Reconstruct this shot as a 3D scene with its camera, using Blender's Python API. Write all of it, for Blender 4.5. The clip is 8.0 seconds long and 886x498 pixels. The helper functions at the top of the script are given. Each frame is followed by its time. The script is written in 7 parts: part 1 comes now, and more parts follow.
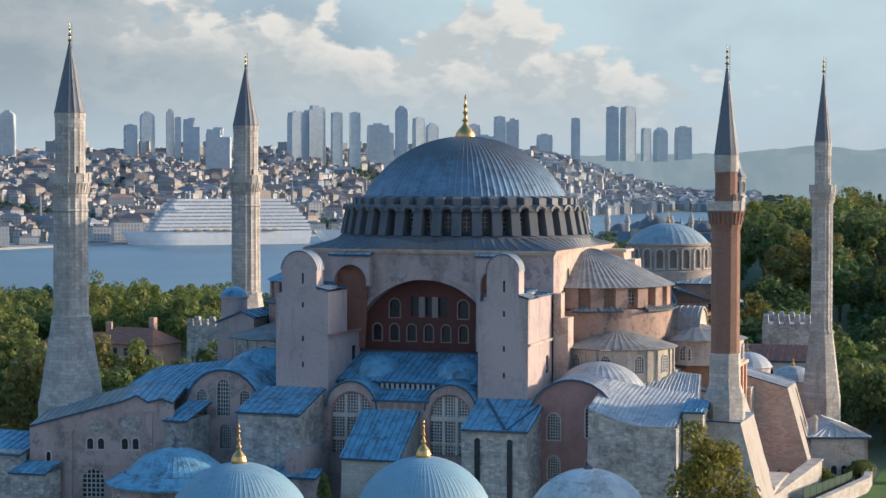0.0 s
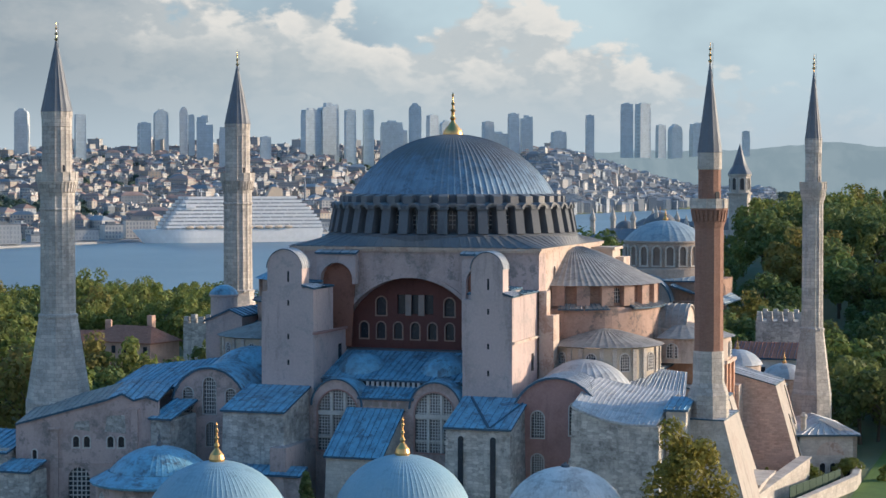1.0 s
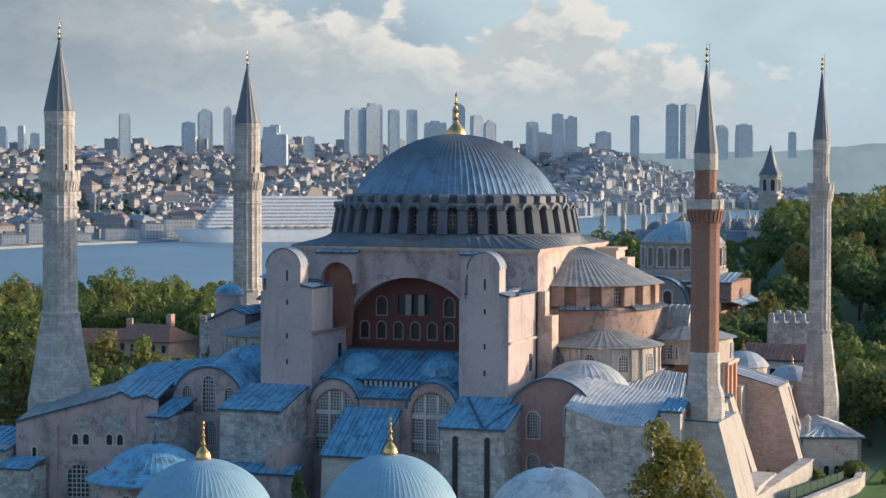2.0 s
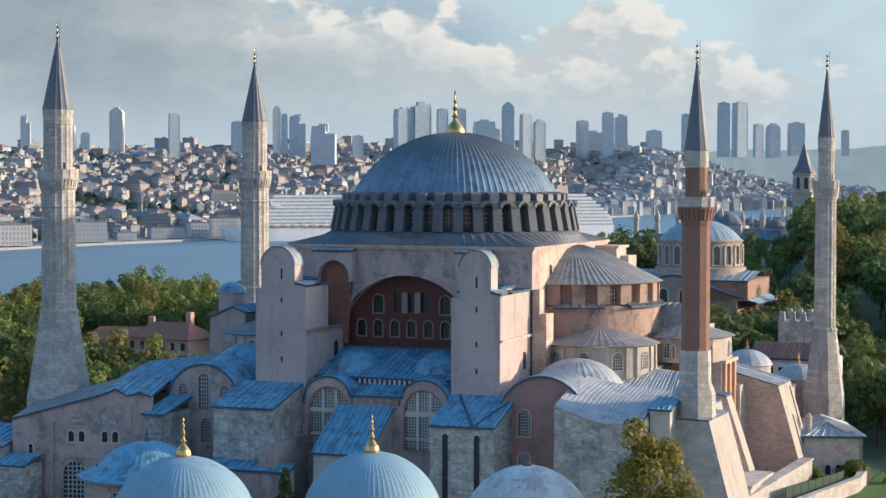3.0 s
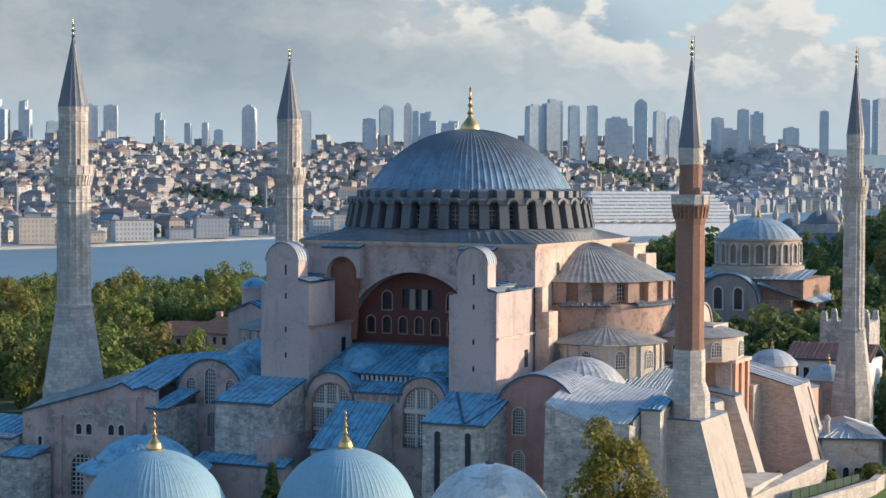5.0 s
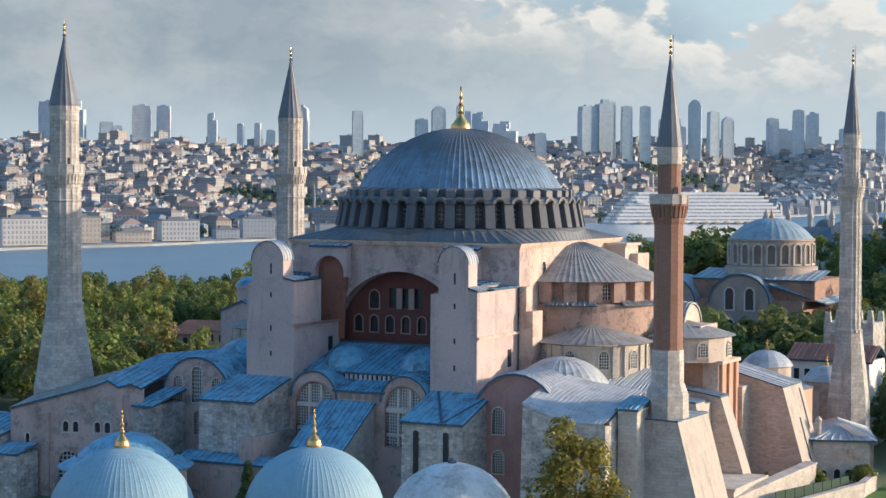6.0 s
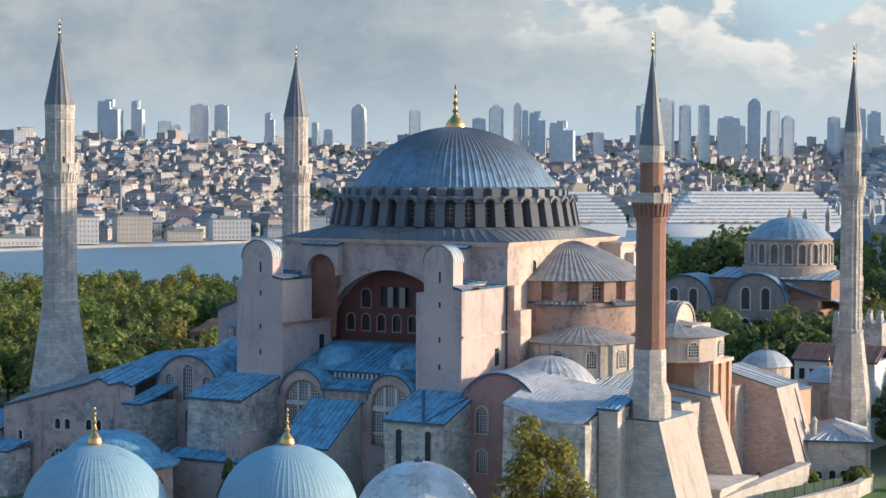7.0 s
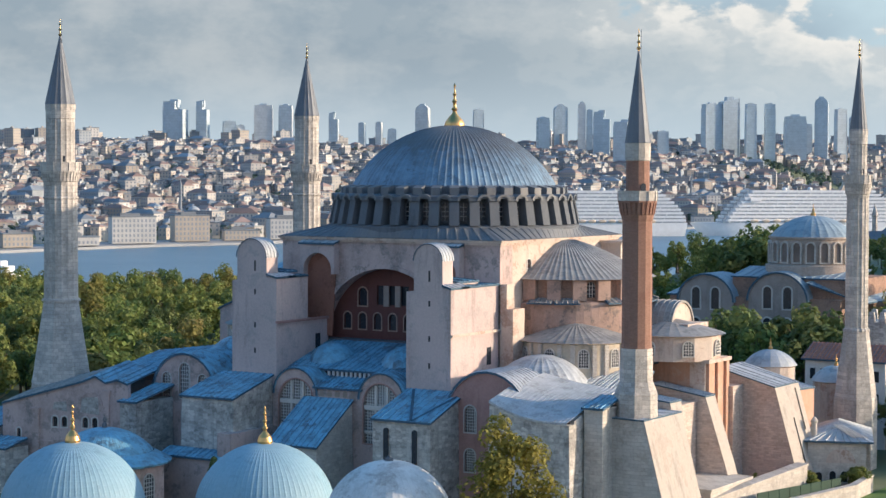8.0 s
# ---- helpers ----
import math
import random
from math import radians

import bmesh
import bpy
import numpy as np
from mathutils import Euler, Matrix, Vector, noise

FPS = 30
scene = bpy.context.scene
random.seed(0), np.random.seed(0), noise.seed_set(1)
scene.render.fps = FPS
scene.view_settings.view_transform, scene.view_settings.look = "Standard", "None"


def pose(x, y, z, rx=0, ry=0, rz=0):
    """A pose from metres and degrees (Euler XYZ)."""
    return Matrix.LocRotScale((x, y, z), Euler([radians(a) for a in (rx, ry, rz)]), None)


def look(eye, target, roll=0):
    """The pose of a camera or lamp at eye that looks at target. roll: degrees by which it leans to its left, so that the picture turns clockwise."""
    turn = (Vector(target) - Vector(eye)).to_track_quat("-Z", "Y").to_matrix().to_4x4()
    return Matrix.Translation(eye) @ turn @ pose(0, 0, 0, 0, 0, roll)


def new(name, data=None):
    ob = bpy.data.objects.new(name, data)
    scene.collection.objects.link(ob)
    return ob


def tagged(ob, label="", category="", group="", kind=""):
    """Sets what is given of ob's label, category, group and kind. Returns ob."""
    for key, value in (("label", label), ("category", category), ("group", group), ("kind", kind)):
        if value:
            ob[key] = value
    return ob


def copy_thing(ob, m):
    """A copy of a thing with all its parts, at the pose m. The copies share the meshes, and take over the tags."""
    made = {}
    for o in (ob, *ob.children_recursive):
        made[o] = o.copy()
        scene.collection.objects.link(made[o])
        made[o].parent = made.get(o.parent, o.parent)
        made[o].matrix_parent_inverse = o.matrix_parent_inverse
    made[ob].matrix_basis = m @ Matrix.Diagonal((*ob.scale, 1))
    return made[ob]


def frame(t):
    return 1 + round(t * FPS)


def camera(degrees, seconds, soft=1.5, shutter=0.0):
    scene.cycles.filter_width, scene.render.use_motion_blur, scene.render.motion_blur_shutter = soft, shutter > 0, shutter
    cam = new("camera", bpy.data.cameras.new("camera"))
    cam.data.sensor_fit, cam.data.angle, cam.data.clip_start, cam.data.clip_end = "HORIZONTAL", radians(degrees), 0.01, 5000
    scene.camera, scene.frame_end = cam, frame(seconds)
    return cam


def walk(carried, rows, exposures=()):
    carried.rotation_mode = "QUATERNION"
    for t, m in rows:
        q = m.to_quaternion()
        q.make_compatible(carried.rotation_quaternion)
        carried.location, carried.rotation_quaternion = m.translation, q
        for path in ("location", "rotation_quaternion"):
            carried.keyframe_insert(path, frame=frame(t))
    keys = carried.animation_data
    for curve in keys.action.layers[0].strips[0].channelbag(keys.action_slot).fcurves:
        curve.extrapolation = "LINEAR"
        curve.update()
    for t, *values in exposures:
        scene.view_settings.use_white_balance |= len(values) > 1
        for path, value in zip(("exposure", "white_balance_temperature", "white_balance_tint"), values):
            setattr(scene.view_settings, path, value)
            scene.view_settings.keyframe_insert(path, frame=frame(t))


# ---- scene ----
cam = camera(26.0, 8.0)
PATH = [
    (0, (85.995, -277.383, 48.989), (85.38, -275.481, 48.919), 0.1),
    (0.5, (87.816, -276.819, 49.016), (87.199, -274.918, 48.945), 0.1),
    (1, (90.209, -276.034, 49.108), (89.577, -274.137, 49.035), 0.0),
    (1.5, (93.257, -275.038, 49.098), (92.603, -273.15, 49.025), 0.1),
    (3, (104.693, -270.695, 48.951), (103.96, -268.836, 48.877), 0.1),
    (3.5, (109.033, -268.851, 48.888), (108.27, -267.004, 48.813), 0.1),
    (4, (113.514, -266.894, 48.953), (112.713, -265.063, 48.877), 0.2),
    (4.5, (118.109, -264.669, 48.968), (117.269, -262.855, 48.891), 0.2),
    (6, (132.079, -257.433, 48.805), (131.151, -255.663, 48.728), 0.3),
    (6.5, (136.751, -254.681, 48.665), (135.793, -252.928, 48.588), 0.3),
    (7, (141.356, -251.974, 48.75), (140.368, -250.237, 48.672), 0.3),
    (7.5, (145.917, -248.953, 48.693), (144.897, -247.234, 48.615), 0.2),
    (8, (150.623, -245.87, 48.677), (149.57, -244.172, 48.598), 0.2),
]
walk(cam, [(t, look(eye, target, roll)) for t, eye, target, roll in PATH], exposures=[(0.0, 0.63), (1.5, 0.61), (3.0, 0.71), (3.5, 0.74), (4.0, 0.64), (4.5, 0.66), (6.0, 0.74), (8.0, 0.78)])
SUN_AZ, SUN_EL = 59.0, 12.4      # degrees clockwise from +y, degrees up
sun_way = Vector((math.sin(radians(SUN_AZ)) * math.cos(radians(SUN_EL)), math.cos(radians(SUN_AZ)) * math.cos(radians(SUN_EL)), math.sin(radians(SUN_EL))))
sun = new("sun", bpy.data.lights.new("sun", "SUN"))
sun.data.energy, sun.data.angle, sun.data.color = 3.4, radians(0.6), (1.0, 0.79, 0.58)
sun.matrix_world = look(sun_way * 100, (0, 0, 0))


# ---- node helpers ----
class Nodes:
    """Short hand for building a node tree."""

    def __init__(self, tree):
        self.t = tree
        tree.nodes.clear()

    def n(self, kind, **wired):
        node = self.t.nodes.new(kind)
        for key, v in wired.items():
            if not key.startswith("p_"):
                self.put(node.inputs[int(key[1:]) if key[0] == "i" and key[1:].isdigit() else key.replace("_", " ")], v)
        if "p_operation" in wired:
            node.operation = wired["p_operation"]
        if "p_use_clamp" in wired:
            node.use_clamp = wired["p_use_clamp"]
        if "p_interpolation_type" in wired:
            node.interpolation_type = wired["p_interpolation_type"]
        return node

    def put(self, socket, v):
        if isinstance(v, bpy.types.NodeSocket):
            self.t.links.new(v, socket)
        else:
            socket.default_value = v

    def math(self, op, a, b=0.0, c=0.0, clamp=False):
        return self.n("ShaderNodeMath", p_operation=op, p_use_clamp=clamp, i0=a, i1=b, i2=c).outputs[0]

    def mix(self, f, a, b, blend="MIX"):
        node = self.t.nodes.new("ShaderNodeMix")
        node.data_type, node.blend_type = "RGBA", blend
        for i, v in ((0, f), (6, a), (7, b)):
            self.put(node.inputs[i], v)
        return node.outputs[2]

    def ramp(self, f, lo, hi):
        return self.n("ShaderNodeMapRange", p_interpolation_type="SMOOTHSTEP", i0=f, i1=lo, i2=hi).outputs[0]

    def noise(self, vec, scale, detail=4.0, rough=0.55):
        return self.n("ShaderNodeTexNoise", Vector=vec, Scale=scale, Detail=detail, Roughness=rough).outputs[0]


def c4(c):
    return (c[0], c[1], c[2], 1.0)


# ---- world: morning sky with cumulus ----
world = bpy.data.worlds.new("world")
scene.world = world
world.use_nodes = True
N = Nodes(world.node_tree)
sky = N.n("ShaderNodeTexSky")
sky.sky_type, sky.sun_disc, sky.sun_elevation, sky.sun_rotation = "NISHITA", False, radians(SUN_EL), radians(SUN_AZ)
sky.air_density, sky.dust_density, sky.ozone_density = 1.0, 1.6, 1.5
way = N.n("ShaderNodeTexCoord").outputs["Generated"]
sep = N.n("ShaderNodeSeparateXYZ", Vector=way)
el = sep.outputs[2]
az = N.math("ARCTAN2", sep.outputs[0], sep.outputs[1])
cv = N.n("ShaderNodeCombineXYZ", X=N.math("MULTIPLY", az, 9.0), Y=N.math("MULTIPLY", el, 15.0), Z=3.7).outputs[0]
big = N.noise(cv, 0.75, 2.0)
puff = N.noise(cv, 3.1, 9.0, 0.56)
cv2 = N.n("ShaderNodeVectorMath", p_operation="ADD", i0=cv, i1=(0.14, 0.12, 0.0)).outputs[0]
puff2 = N.noise(cv2, 3.1, 9.0, 0.56)
# heaps whose tops sink towards the east: bearing in degrees, height of the tops in degrees
TOPS = ((-31.0, 11.0), (-28.8, 6.9), (-26.5, 5.5), (-24.0, 5.3), (-21.8, 5.2), (-20.0, 4.9), (-18.2, 4.5), (-15.8, 5.1), (-14.4, 4.3), (-12.6, 3.6), (-9.5, 2.5), (-5.0, 0.8))
crest = N.t.nodes.new("ShaderNodeValToRGB")
N.put(crest.inputs[0], N.n("ShaderNodeMapRange", i0=az, i1=radians(-32.0), i2=radians(-4.0)).outputs[0])
crest.color_ramp.interpolation = "B_SPLINE"
while len(crest.color_ramp.elements) < len(TOPS):
    crest.color_ramp.elements.new(0.5)
for e, (bearing, up) in zip(crest.color_ramp.elements, TOPS):
    e.position = (bearing + 32.0) / 28.0
    e.color = (up / 12.0, up / 12.0, up / 12.0, 1.0)
rise = N.math("MULTIPLY", crest.outputs[0], 12.0 * math.pi / 180)
over = N.math("SUBTRACT", N.math("ADD", rise, N.math("ADD", N.math("MULTIPLY_ADD", puff, 0.11, -0.055), N.math("MULTIPLY_ADD", big, 0.05, -0.025))), el)
mask = N.math("MULTIPLY", N.ramp(over, -0.004, 0.007), N.math("MULTIPLY_ADD", N.ramp(az, -0.24, -0.12), -0.7, 1.0))
lean = N.math("MULTIPLY", N.math("SUBTRACT", N.math("COSINE", N.math("ADD", az, 1.3)), 0.56), 0.9)
veil = N.math("MULTIPLY", N.ramp(N.math("ADD", N.math("ADD", N.noise(cv, 0.6, 5.0), N.math("MULTIPLY", lean, 0.9)), N.math("MULTIPLY", el, -1.2)), 0.20, 0.62), 0.85)
lit = N.math("MULTIPLY_ADD", N.ramp(N.math("SUBTRACT", puff, puff2), -0.07, 0.09), 0.65, 0.35)
rim = N.math("MULTIPLY", N.math("MULTIPLY_ADD", N.ramp(over, 0.055, 0.004), 0.8, 0.2), N.math("MULTIPLY_ADD", N.ramp(az, -0.62, -0.44), 0.65, 0.35))
mottle = N.math("MULTIPLY", N.ramp(N.noise(cv, 1.1, 6.0, 0.6), 0.42, 0.66), 0.32)
cloud = N.mix(N.math("MAXIMUM", N.math("MULTIPLY", lit, rim), mottle), N.mix(N.ramp(az, -0.58, -0.36), c4((0.180, 0.228, 0.268)), c4((0.255, 0.308, 0.342))), c4((0.51, 0.50, 0.475)))
blue = N.mix(1.0, sky.outputs[0], N.mix(N.ramp(el, 0.45, 0.85), c4((0.172, 0.183, 0.196)), c4((0.032, 0.155, 0.220))), "MULTIPLY")
away = N.ramp(N.math("COSINE", N.math("ADD", az, 0.35)), 0.80, -0.2)
haze = N.mix(N.ramp(el, 0.34, 0.02), blue, N.mix(away, c4((0.335, 0.425, 0.475)), c4((0.385, 0.330, 0.345))))
veiled = N.mix(N.math("MULTIPLY", veil, N.math("MULTIPLY_ADD", away, -0.7, 1.0)), haze, c4((0.19, 0.25, 0.305)))
clouded = N.mix(mask, veiled, cloud)
out = N.mix(N.ramp(el, 0.065, 0.0), clouded, N.mix(away, c4((0.315, 0.38, 0.43)), c4((0.385, 0.330, 0.345))))
N.n("ShaderNodeOutputWorld", Surface=N.n("ShaderNodeBackground", Color=out, Strength=1.0).outputs[0])


# ---- materials ----
def material(name, colour, rough=0.8, metal=0.0, stain=0.35, stain_colour=None, scale=0.35, grain=3.0, bump=0.25, streak=0.0, blocks=None, island=0.0, spec=0.3, per_object=0.0, warp=0.25, peel=0.0, peel_colour=None, rubble=None, patina=None):
    """A weathered surface. blocks: (width, height, joint colour, difference) of its courses, in metres."""
    m = bpy.data.materials.new(name)
    m.use_nodes = True
    k = Nodes(m.node_tree)
    pos = k.n("ShaderNodeNewGeometry").outputs["Position"]
    s = k.n("ShaderNodeSeparateXYZ", Vector=pos)
    bent = k.math("MULTIPLY_ADD", k.noise(pos, 1.3, 2.0), warp, k.math("ADD", s.outputs[0], s.outputs[1]))
    flat = k.n("ShaderNodeCombineXYZ", X=bent, Y=k.math("MULTIPLY_ADD", k.noise(pos, 0.9, 2.0), warp * 0.6, s.outputs[2]), Z=0.0).outputs[0]
    coarse = k.noise(pos, scale, 5.0, 0.62)
    fine = k.noise(pos, grain, 6.0, 0.65)
    dark = stain_colour or tuple(v * 0.55 for v in colour)
    col = k.mix(k.math("MULTIPLY", k.ramp(coarse, 0.40, 0.68), stain), c4(colour), c4(dark))
    height = fine
    if blocks:
        w, h, joint, diff = blocks
        br = k.n("ShaderNodeTexBrick", Vector=flat, Color1=c4([1 + diff] * 3), Color2=c4([1 - diff] * 3), Mortar=c4(joint), Scale=1.0, Mortar_Size=0.035 * h + 0.012, Brick_Width=w, Row_Height=h)
        col = k.mix(1.0, col, br.outputs[0], "MULTIPLY")
        height = k.math("ADD", fine, k.math("MULTIPLY", br.outputs[1], -0.8))
    if rubble:
        w, h, diff = rubble
        cell = k.n("ShaderNodeVectorMath", p_operation="MULTIPLY", i0=flat, i1=(1.0 / w, 1.0 / h, 1.0)).outputs[0]
        vor = k.n("ShaderNodeTexVoronoi", Vector=cell, Scale=1.0, Randomness=0.5)
        edge = k.t.nodes.new("ShaderNodeTexVoronoi")
        edge.feature = "DISTANCE_TO_EDGE"
        k.put(edge.inputs["Vector"], cell)
        k.put(edge.inputs["Scale"], 1.0)
        k.put(edge.inputs["Randomness"], 0.5)
        tone = k.n("ShaderNodeSeparateColor", Color=vor.outputs["Color"]).outputs[0]
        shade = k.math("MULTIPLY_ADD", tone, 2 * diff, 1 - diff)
        col = k.mix(1.0, col, k.n("ShaderNodeCombineXYZ", X=shade, Y=shade, Z=shade).outputs[0], "MULTIPLY")
        joint = k.ramp(edge.outputs["Distance"], 0.09, 0.02)
        col = k.mix(k.math("MULTIPLY", joint, 0.5), col, c4([v * 0.62 for v in colour]))
        height = k.math("ADD", fine, k.math("MULTIPLY", joint, -0.9))
    if peel:
        flake = k.ramp(k.noise(pos, 0.45, 9.0, 0.72), 0.515, 0.585)
        where = k.ramp(k.noise(pos, 0.12, 3.0), 0.30, 0.55)
        col = k.mix(k.math("MULTIPLY", k.math("MULTIPLY", flake, where), peel), col, c4(peel_colour or [v * 0.5 for v in colour]))
    if streak:
        tall = k.n("ShaderNodeVectorMath", p_operation="MULTIPLY", i0=pos, i1=(1.0, 1.0, 0.14)).outputs[0]
        drip = k.noise(tall, 0.55, 4.0, 0.7)
        col = k.mix(k.math("MULTIPLY", k.ramp(drip, 0.52, 0.72), streak), col, c4([v * 0.42 for v in colour]))
    col = k.mix(k.math("MULTIPLY", k.ramp(fine, 0.35, 0.7), 0.30), col, c4([min(1, v * 1.35) for v in colour]))
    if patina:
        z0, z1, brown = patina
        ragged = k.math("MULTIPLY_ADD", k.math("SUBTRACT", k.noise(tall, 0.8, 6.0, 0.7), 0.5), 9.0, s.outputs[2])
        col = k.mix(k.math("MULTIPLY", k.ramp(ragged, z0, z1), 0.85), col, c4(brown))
    if island:
        r = k.n("ShaderNodeNewGeometry").outputs["Random Per Island"]
        col = k.mix(1.0, col, k.n("ShaderNodeHueSaturation", Hue=k.math("MULTIPLY_ADD", r, 0.06 * island, 0.5 - 0.03 * island), Saturation=k.math("MULTIPLY_ADD", k.math("FRACT", k.math("MULTIPLY", r, 7.3)), 1.2 * island, 1 - 0.6 * island), Value=k.math("MULTIPLY_ADD", k.math("FRACT", k.math("MULTIPLY", r, 17.7)), 0.9 * island, 1 - 0.5 * island), Color=(1, 1, 1, 1)).outputs[0], "MULTIPLY")
    if per_object:
        r = k.n("ShaderNodeObjectInfo").outputs["Random"]
        col = k.n("ShaderNodeHueSaturation", Hue=k.math("MULTIPLY_ADD", r, 0.07 * per_object, 0.5 - 0.04 * per_object), Saturation=1.0, Value=k.math("MULTIPLY_ADD", k.math("FRACT", k.math("MULTIPLY", r, 5.3)), per_object, 1 - 0.45 * per_object), Color=col).outputs[0]
    b = k.n("ShaderNodeBump", Strength=bump, Distance=0.08, Height=height)
    p = k.n("ShaderNodeBsdfPrincipled", Base_Color=col, Roughness=k.math("MULTIPLY_ADD", fine, 0.2, rough - 0.1), Metallic=metal, Specular_IOR_Level=spec, Normal=b.outputs[0])
    k.n("ShaderNodeOutputMaterial", Surface=p.outputs[0])
    return m


PLASTER = material("plaster_pink", (0.51, 0.405, 0.385), stain=0.5, stain_colour=(0.34, 0.29, 0.28), streak=0.5, scale=0.16, peel=0.65, peel_colour=(0.33, 0.30, 0.29))
WALL = material("plaster_wall", (0.49, 0.375, 0.35), stain=0.6, stain_colour=(0.26, 0.20, 0.18), streak=0.6, scale=0.22, peel=0.85, peel_colour=(0.21, 0.19, 0.18))
EASTWALL = material("plaster_cream", (0.55, 0.46, 0.40), stain=0.55, stain_colour=(0.42, 0.30, 0.24), streak=0.55, scale=0.25, peel=0.8, peel_colour=(0.36, 0.23, 0.18))
ORANGE = material("plaster_orange", (0.50, 0.29, 0.205), stain=0.5, stain_colour=(0.50, 0.36, 0.28), streak=0.4, peel=0.5, peel_colour=(0.52, 0.42, 0.35))
RED = material("plaster_red", (0.145, 0.058, 0.05), stain=0.6, stain_colour=(0.10, 0.045, 0.04), streak=0.4)
ROSE = material("plaster_rose", (0.37, 0.22, 0.20), stain=0.5, stain_colour=(0.24, 0.13, 0.12), streak=0.4)
RUBBLE = material("rubble_stone", (0.53, 0.50, 0.465), stain=0.8, stain_colour=(0.17, 0.16, 0.155), streak=0.8, scale=0.28, rubble=(0.8, 0.38, 0.33), bump=0.9, warp=0.35, peel=0.45, peel_colour=(0.64, 0.61, 0.56))
ASHLAR = material("ashlar_stone", (0.52, 0.475, 0.43), stain=0.7, stain_colour=(0.27, 0.25, 0.235), streak=0.6, blocks=(1.1, 0.55, (0.72, 0.70, 0.68), 0.20), bump=0.6, peel=0.75, peel_colour=(0.33, 0.31, 0.29))
PALE = material("pale_masonry", (0.53, 0.49, 0.445), stain=0.6, stain_colour=(0.33, 0.29, 0.26), streak=0.5, blocks=(1.0, 0.45, (0.84, 0.82, 0.80), 0.13), bump=0.7, warp=0.5, peel=0.55, peel_colour=(0.40, 0.34, 0.29))
RENDER = material("lime_render", (0.42, 0.375, 0.335), stain=0.5, stain_colour=(0.42, 0.36, 0.31), streak=0.6, scale=0.2, peel=0.65, peel_colour=(0.37, 0.30, 0.26))
BUFF = material("buff_brick", (0.52, 0.44, 0.39), stain=0.5, stain_colour=(0.42, 0.31, 0.25), streak=0.3, scale=0.25, blocks=(0.75, 0.30, (0.88, 0.86, 0.83), 0.20), bump=0.6, peel=0.45, peel_colour=(0.36, 0.29, 0.25))
BRICK = material("old_brick", (0.36, 0.23, 0.175), peel=0.75, peel_colour=(0.17, 0.12, 0.10), stain=0.55, stain_colour=(0.28, 0.165, 0.12), streak=0.5, scale=0.25, blocks=(0.55, 0.22, (0.95, 0.9, 0.86), 0.13), bump=0.5)
REDBRICK = material("red_brick", (0.29, 0.165, 0.125), stain=0.4, stain_colour=(0.20, 0.09, 0.065), streak=0.25, blocks=(0.45, 0.16, (0.9, 0.82, 0.76), 0.10), bump=0.4)
SALMON = material("salmon_plaster", (0.44, 0.30, 0.245), stain=0.7, stain_colour=(0.30, 0.20, 0.165), streak=0.6, scale=0.3, peel=0.85, peel_colour=(0.17, 0.145, 0.135))
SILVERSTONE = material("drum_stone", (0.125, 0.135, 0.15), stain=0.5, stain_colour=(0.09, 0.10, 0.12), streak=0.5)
# LEAD, DOMELEAD, TOMBLEAD: the blue of the skylight is mixed into the base colour.
LEAD = material("lead_sheet", (0.16, 0.385, 0.53), rough=0.5, metal=0.0, stain=0.85, stain_colour=(0.10, 0.19, 0.26), streak=0.65, scale=0.7, bump=0.3, spec=0.7, peel=0.95, peel_colour=(0.075, 0.105, 0.135))
OLDLEAD = material("weathered_lead", (0.33, 0.31, 0.29), rough=0.62, metal=0.1, stain=0.65, stain_colour=(0.19, 0.18, 0.175), streak=0.5, scale=0.5, bump=0.2, spec=0.4, peel=0.6, peel_colour=(0.15, 0.14, 0.135))
PALELEAD = material("pale_lead", (0.46, 0.48, 0.50), rough=0.58, metal=0.15, stain=0.55, stain_colour=(0.28, 0.29, 0.31), scale=0.6, bump=0.2, spec=0.4, streak=0.3, peel=0.6, peel_colour=(0.22, 0.22, 0.23))
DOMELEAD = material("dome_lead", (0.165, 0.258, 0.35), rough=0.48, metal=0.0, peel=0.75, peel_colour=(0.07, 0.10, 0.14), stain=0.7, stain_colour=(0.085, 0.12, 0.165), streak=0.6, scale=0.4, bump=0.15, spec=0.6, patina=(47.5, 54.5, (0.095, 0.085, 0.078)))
DARKLEAD = material("sooty_lead", (0.125, 0.135, 0.15), rough=0.55, stain=0.6, stain_colour=(0.20, 0.19, 0.18), streak=0.4, spec=0.5)
TOMBLEAD = material("tomb_lead", (0.215, 0.355, 0.435), rough=0.6, metal=0.0, stain=0.5, stain_colour=(0.25, 0.38, 0.46), streak=0.35, scale=0.5, bump=0.15, spec=0.4)
TOMBPALE = material("tomb_pale_lead", (0.60, 0.595, 0.59), rough=0.6, stain=0.6, stain_colour=(0.36, 0.35, 0.34), scale=0.5, bump=0.2, spec=0.4, streak=0.3, peel=0.7, peel_colour=(0.27, 0.25, 0.24))
# Seams darker than the sheets: shadow lines and dirt put into one colour.
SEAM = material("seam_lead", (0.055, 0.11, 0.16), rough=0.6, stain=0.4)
SPIRE = material("dark_lead", (0.15, 0.165, 0.19), rough=0.55, metal=0.2, stain=0.4, streak=0.3)
GOLD = material("gilded_copper", (0.74, 0.42, 0.16), rough=0.38, metal=1.0, stain=0.2, bump=0.05)
GLASS = material("dark_window_glass", (0.035, 0.04, 0.05), rough=0.25, stain=0.3, bump=0.02, spec=0.5)
FRAME = material("stone_frame", (0.30, 0.24, 0.21), stain=0.3)
LATTICE = material("window_lattice", (0.52, 0.50, 0.48), stain=0.3)
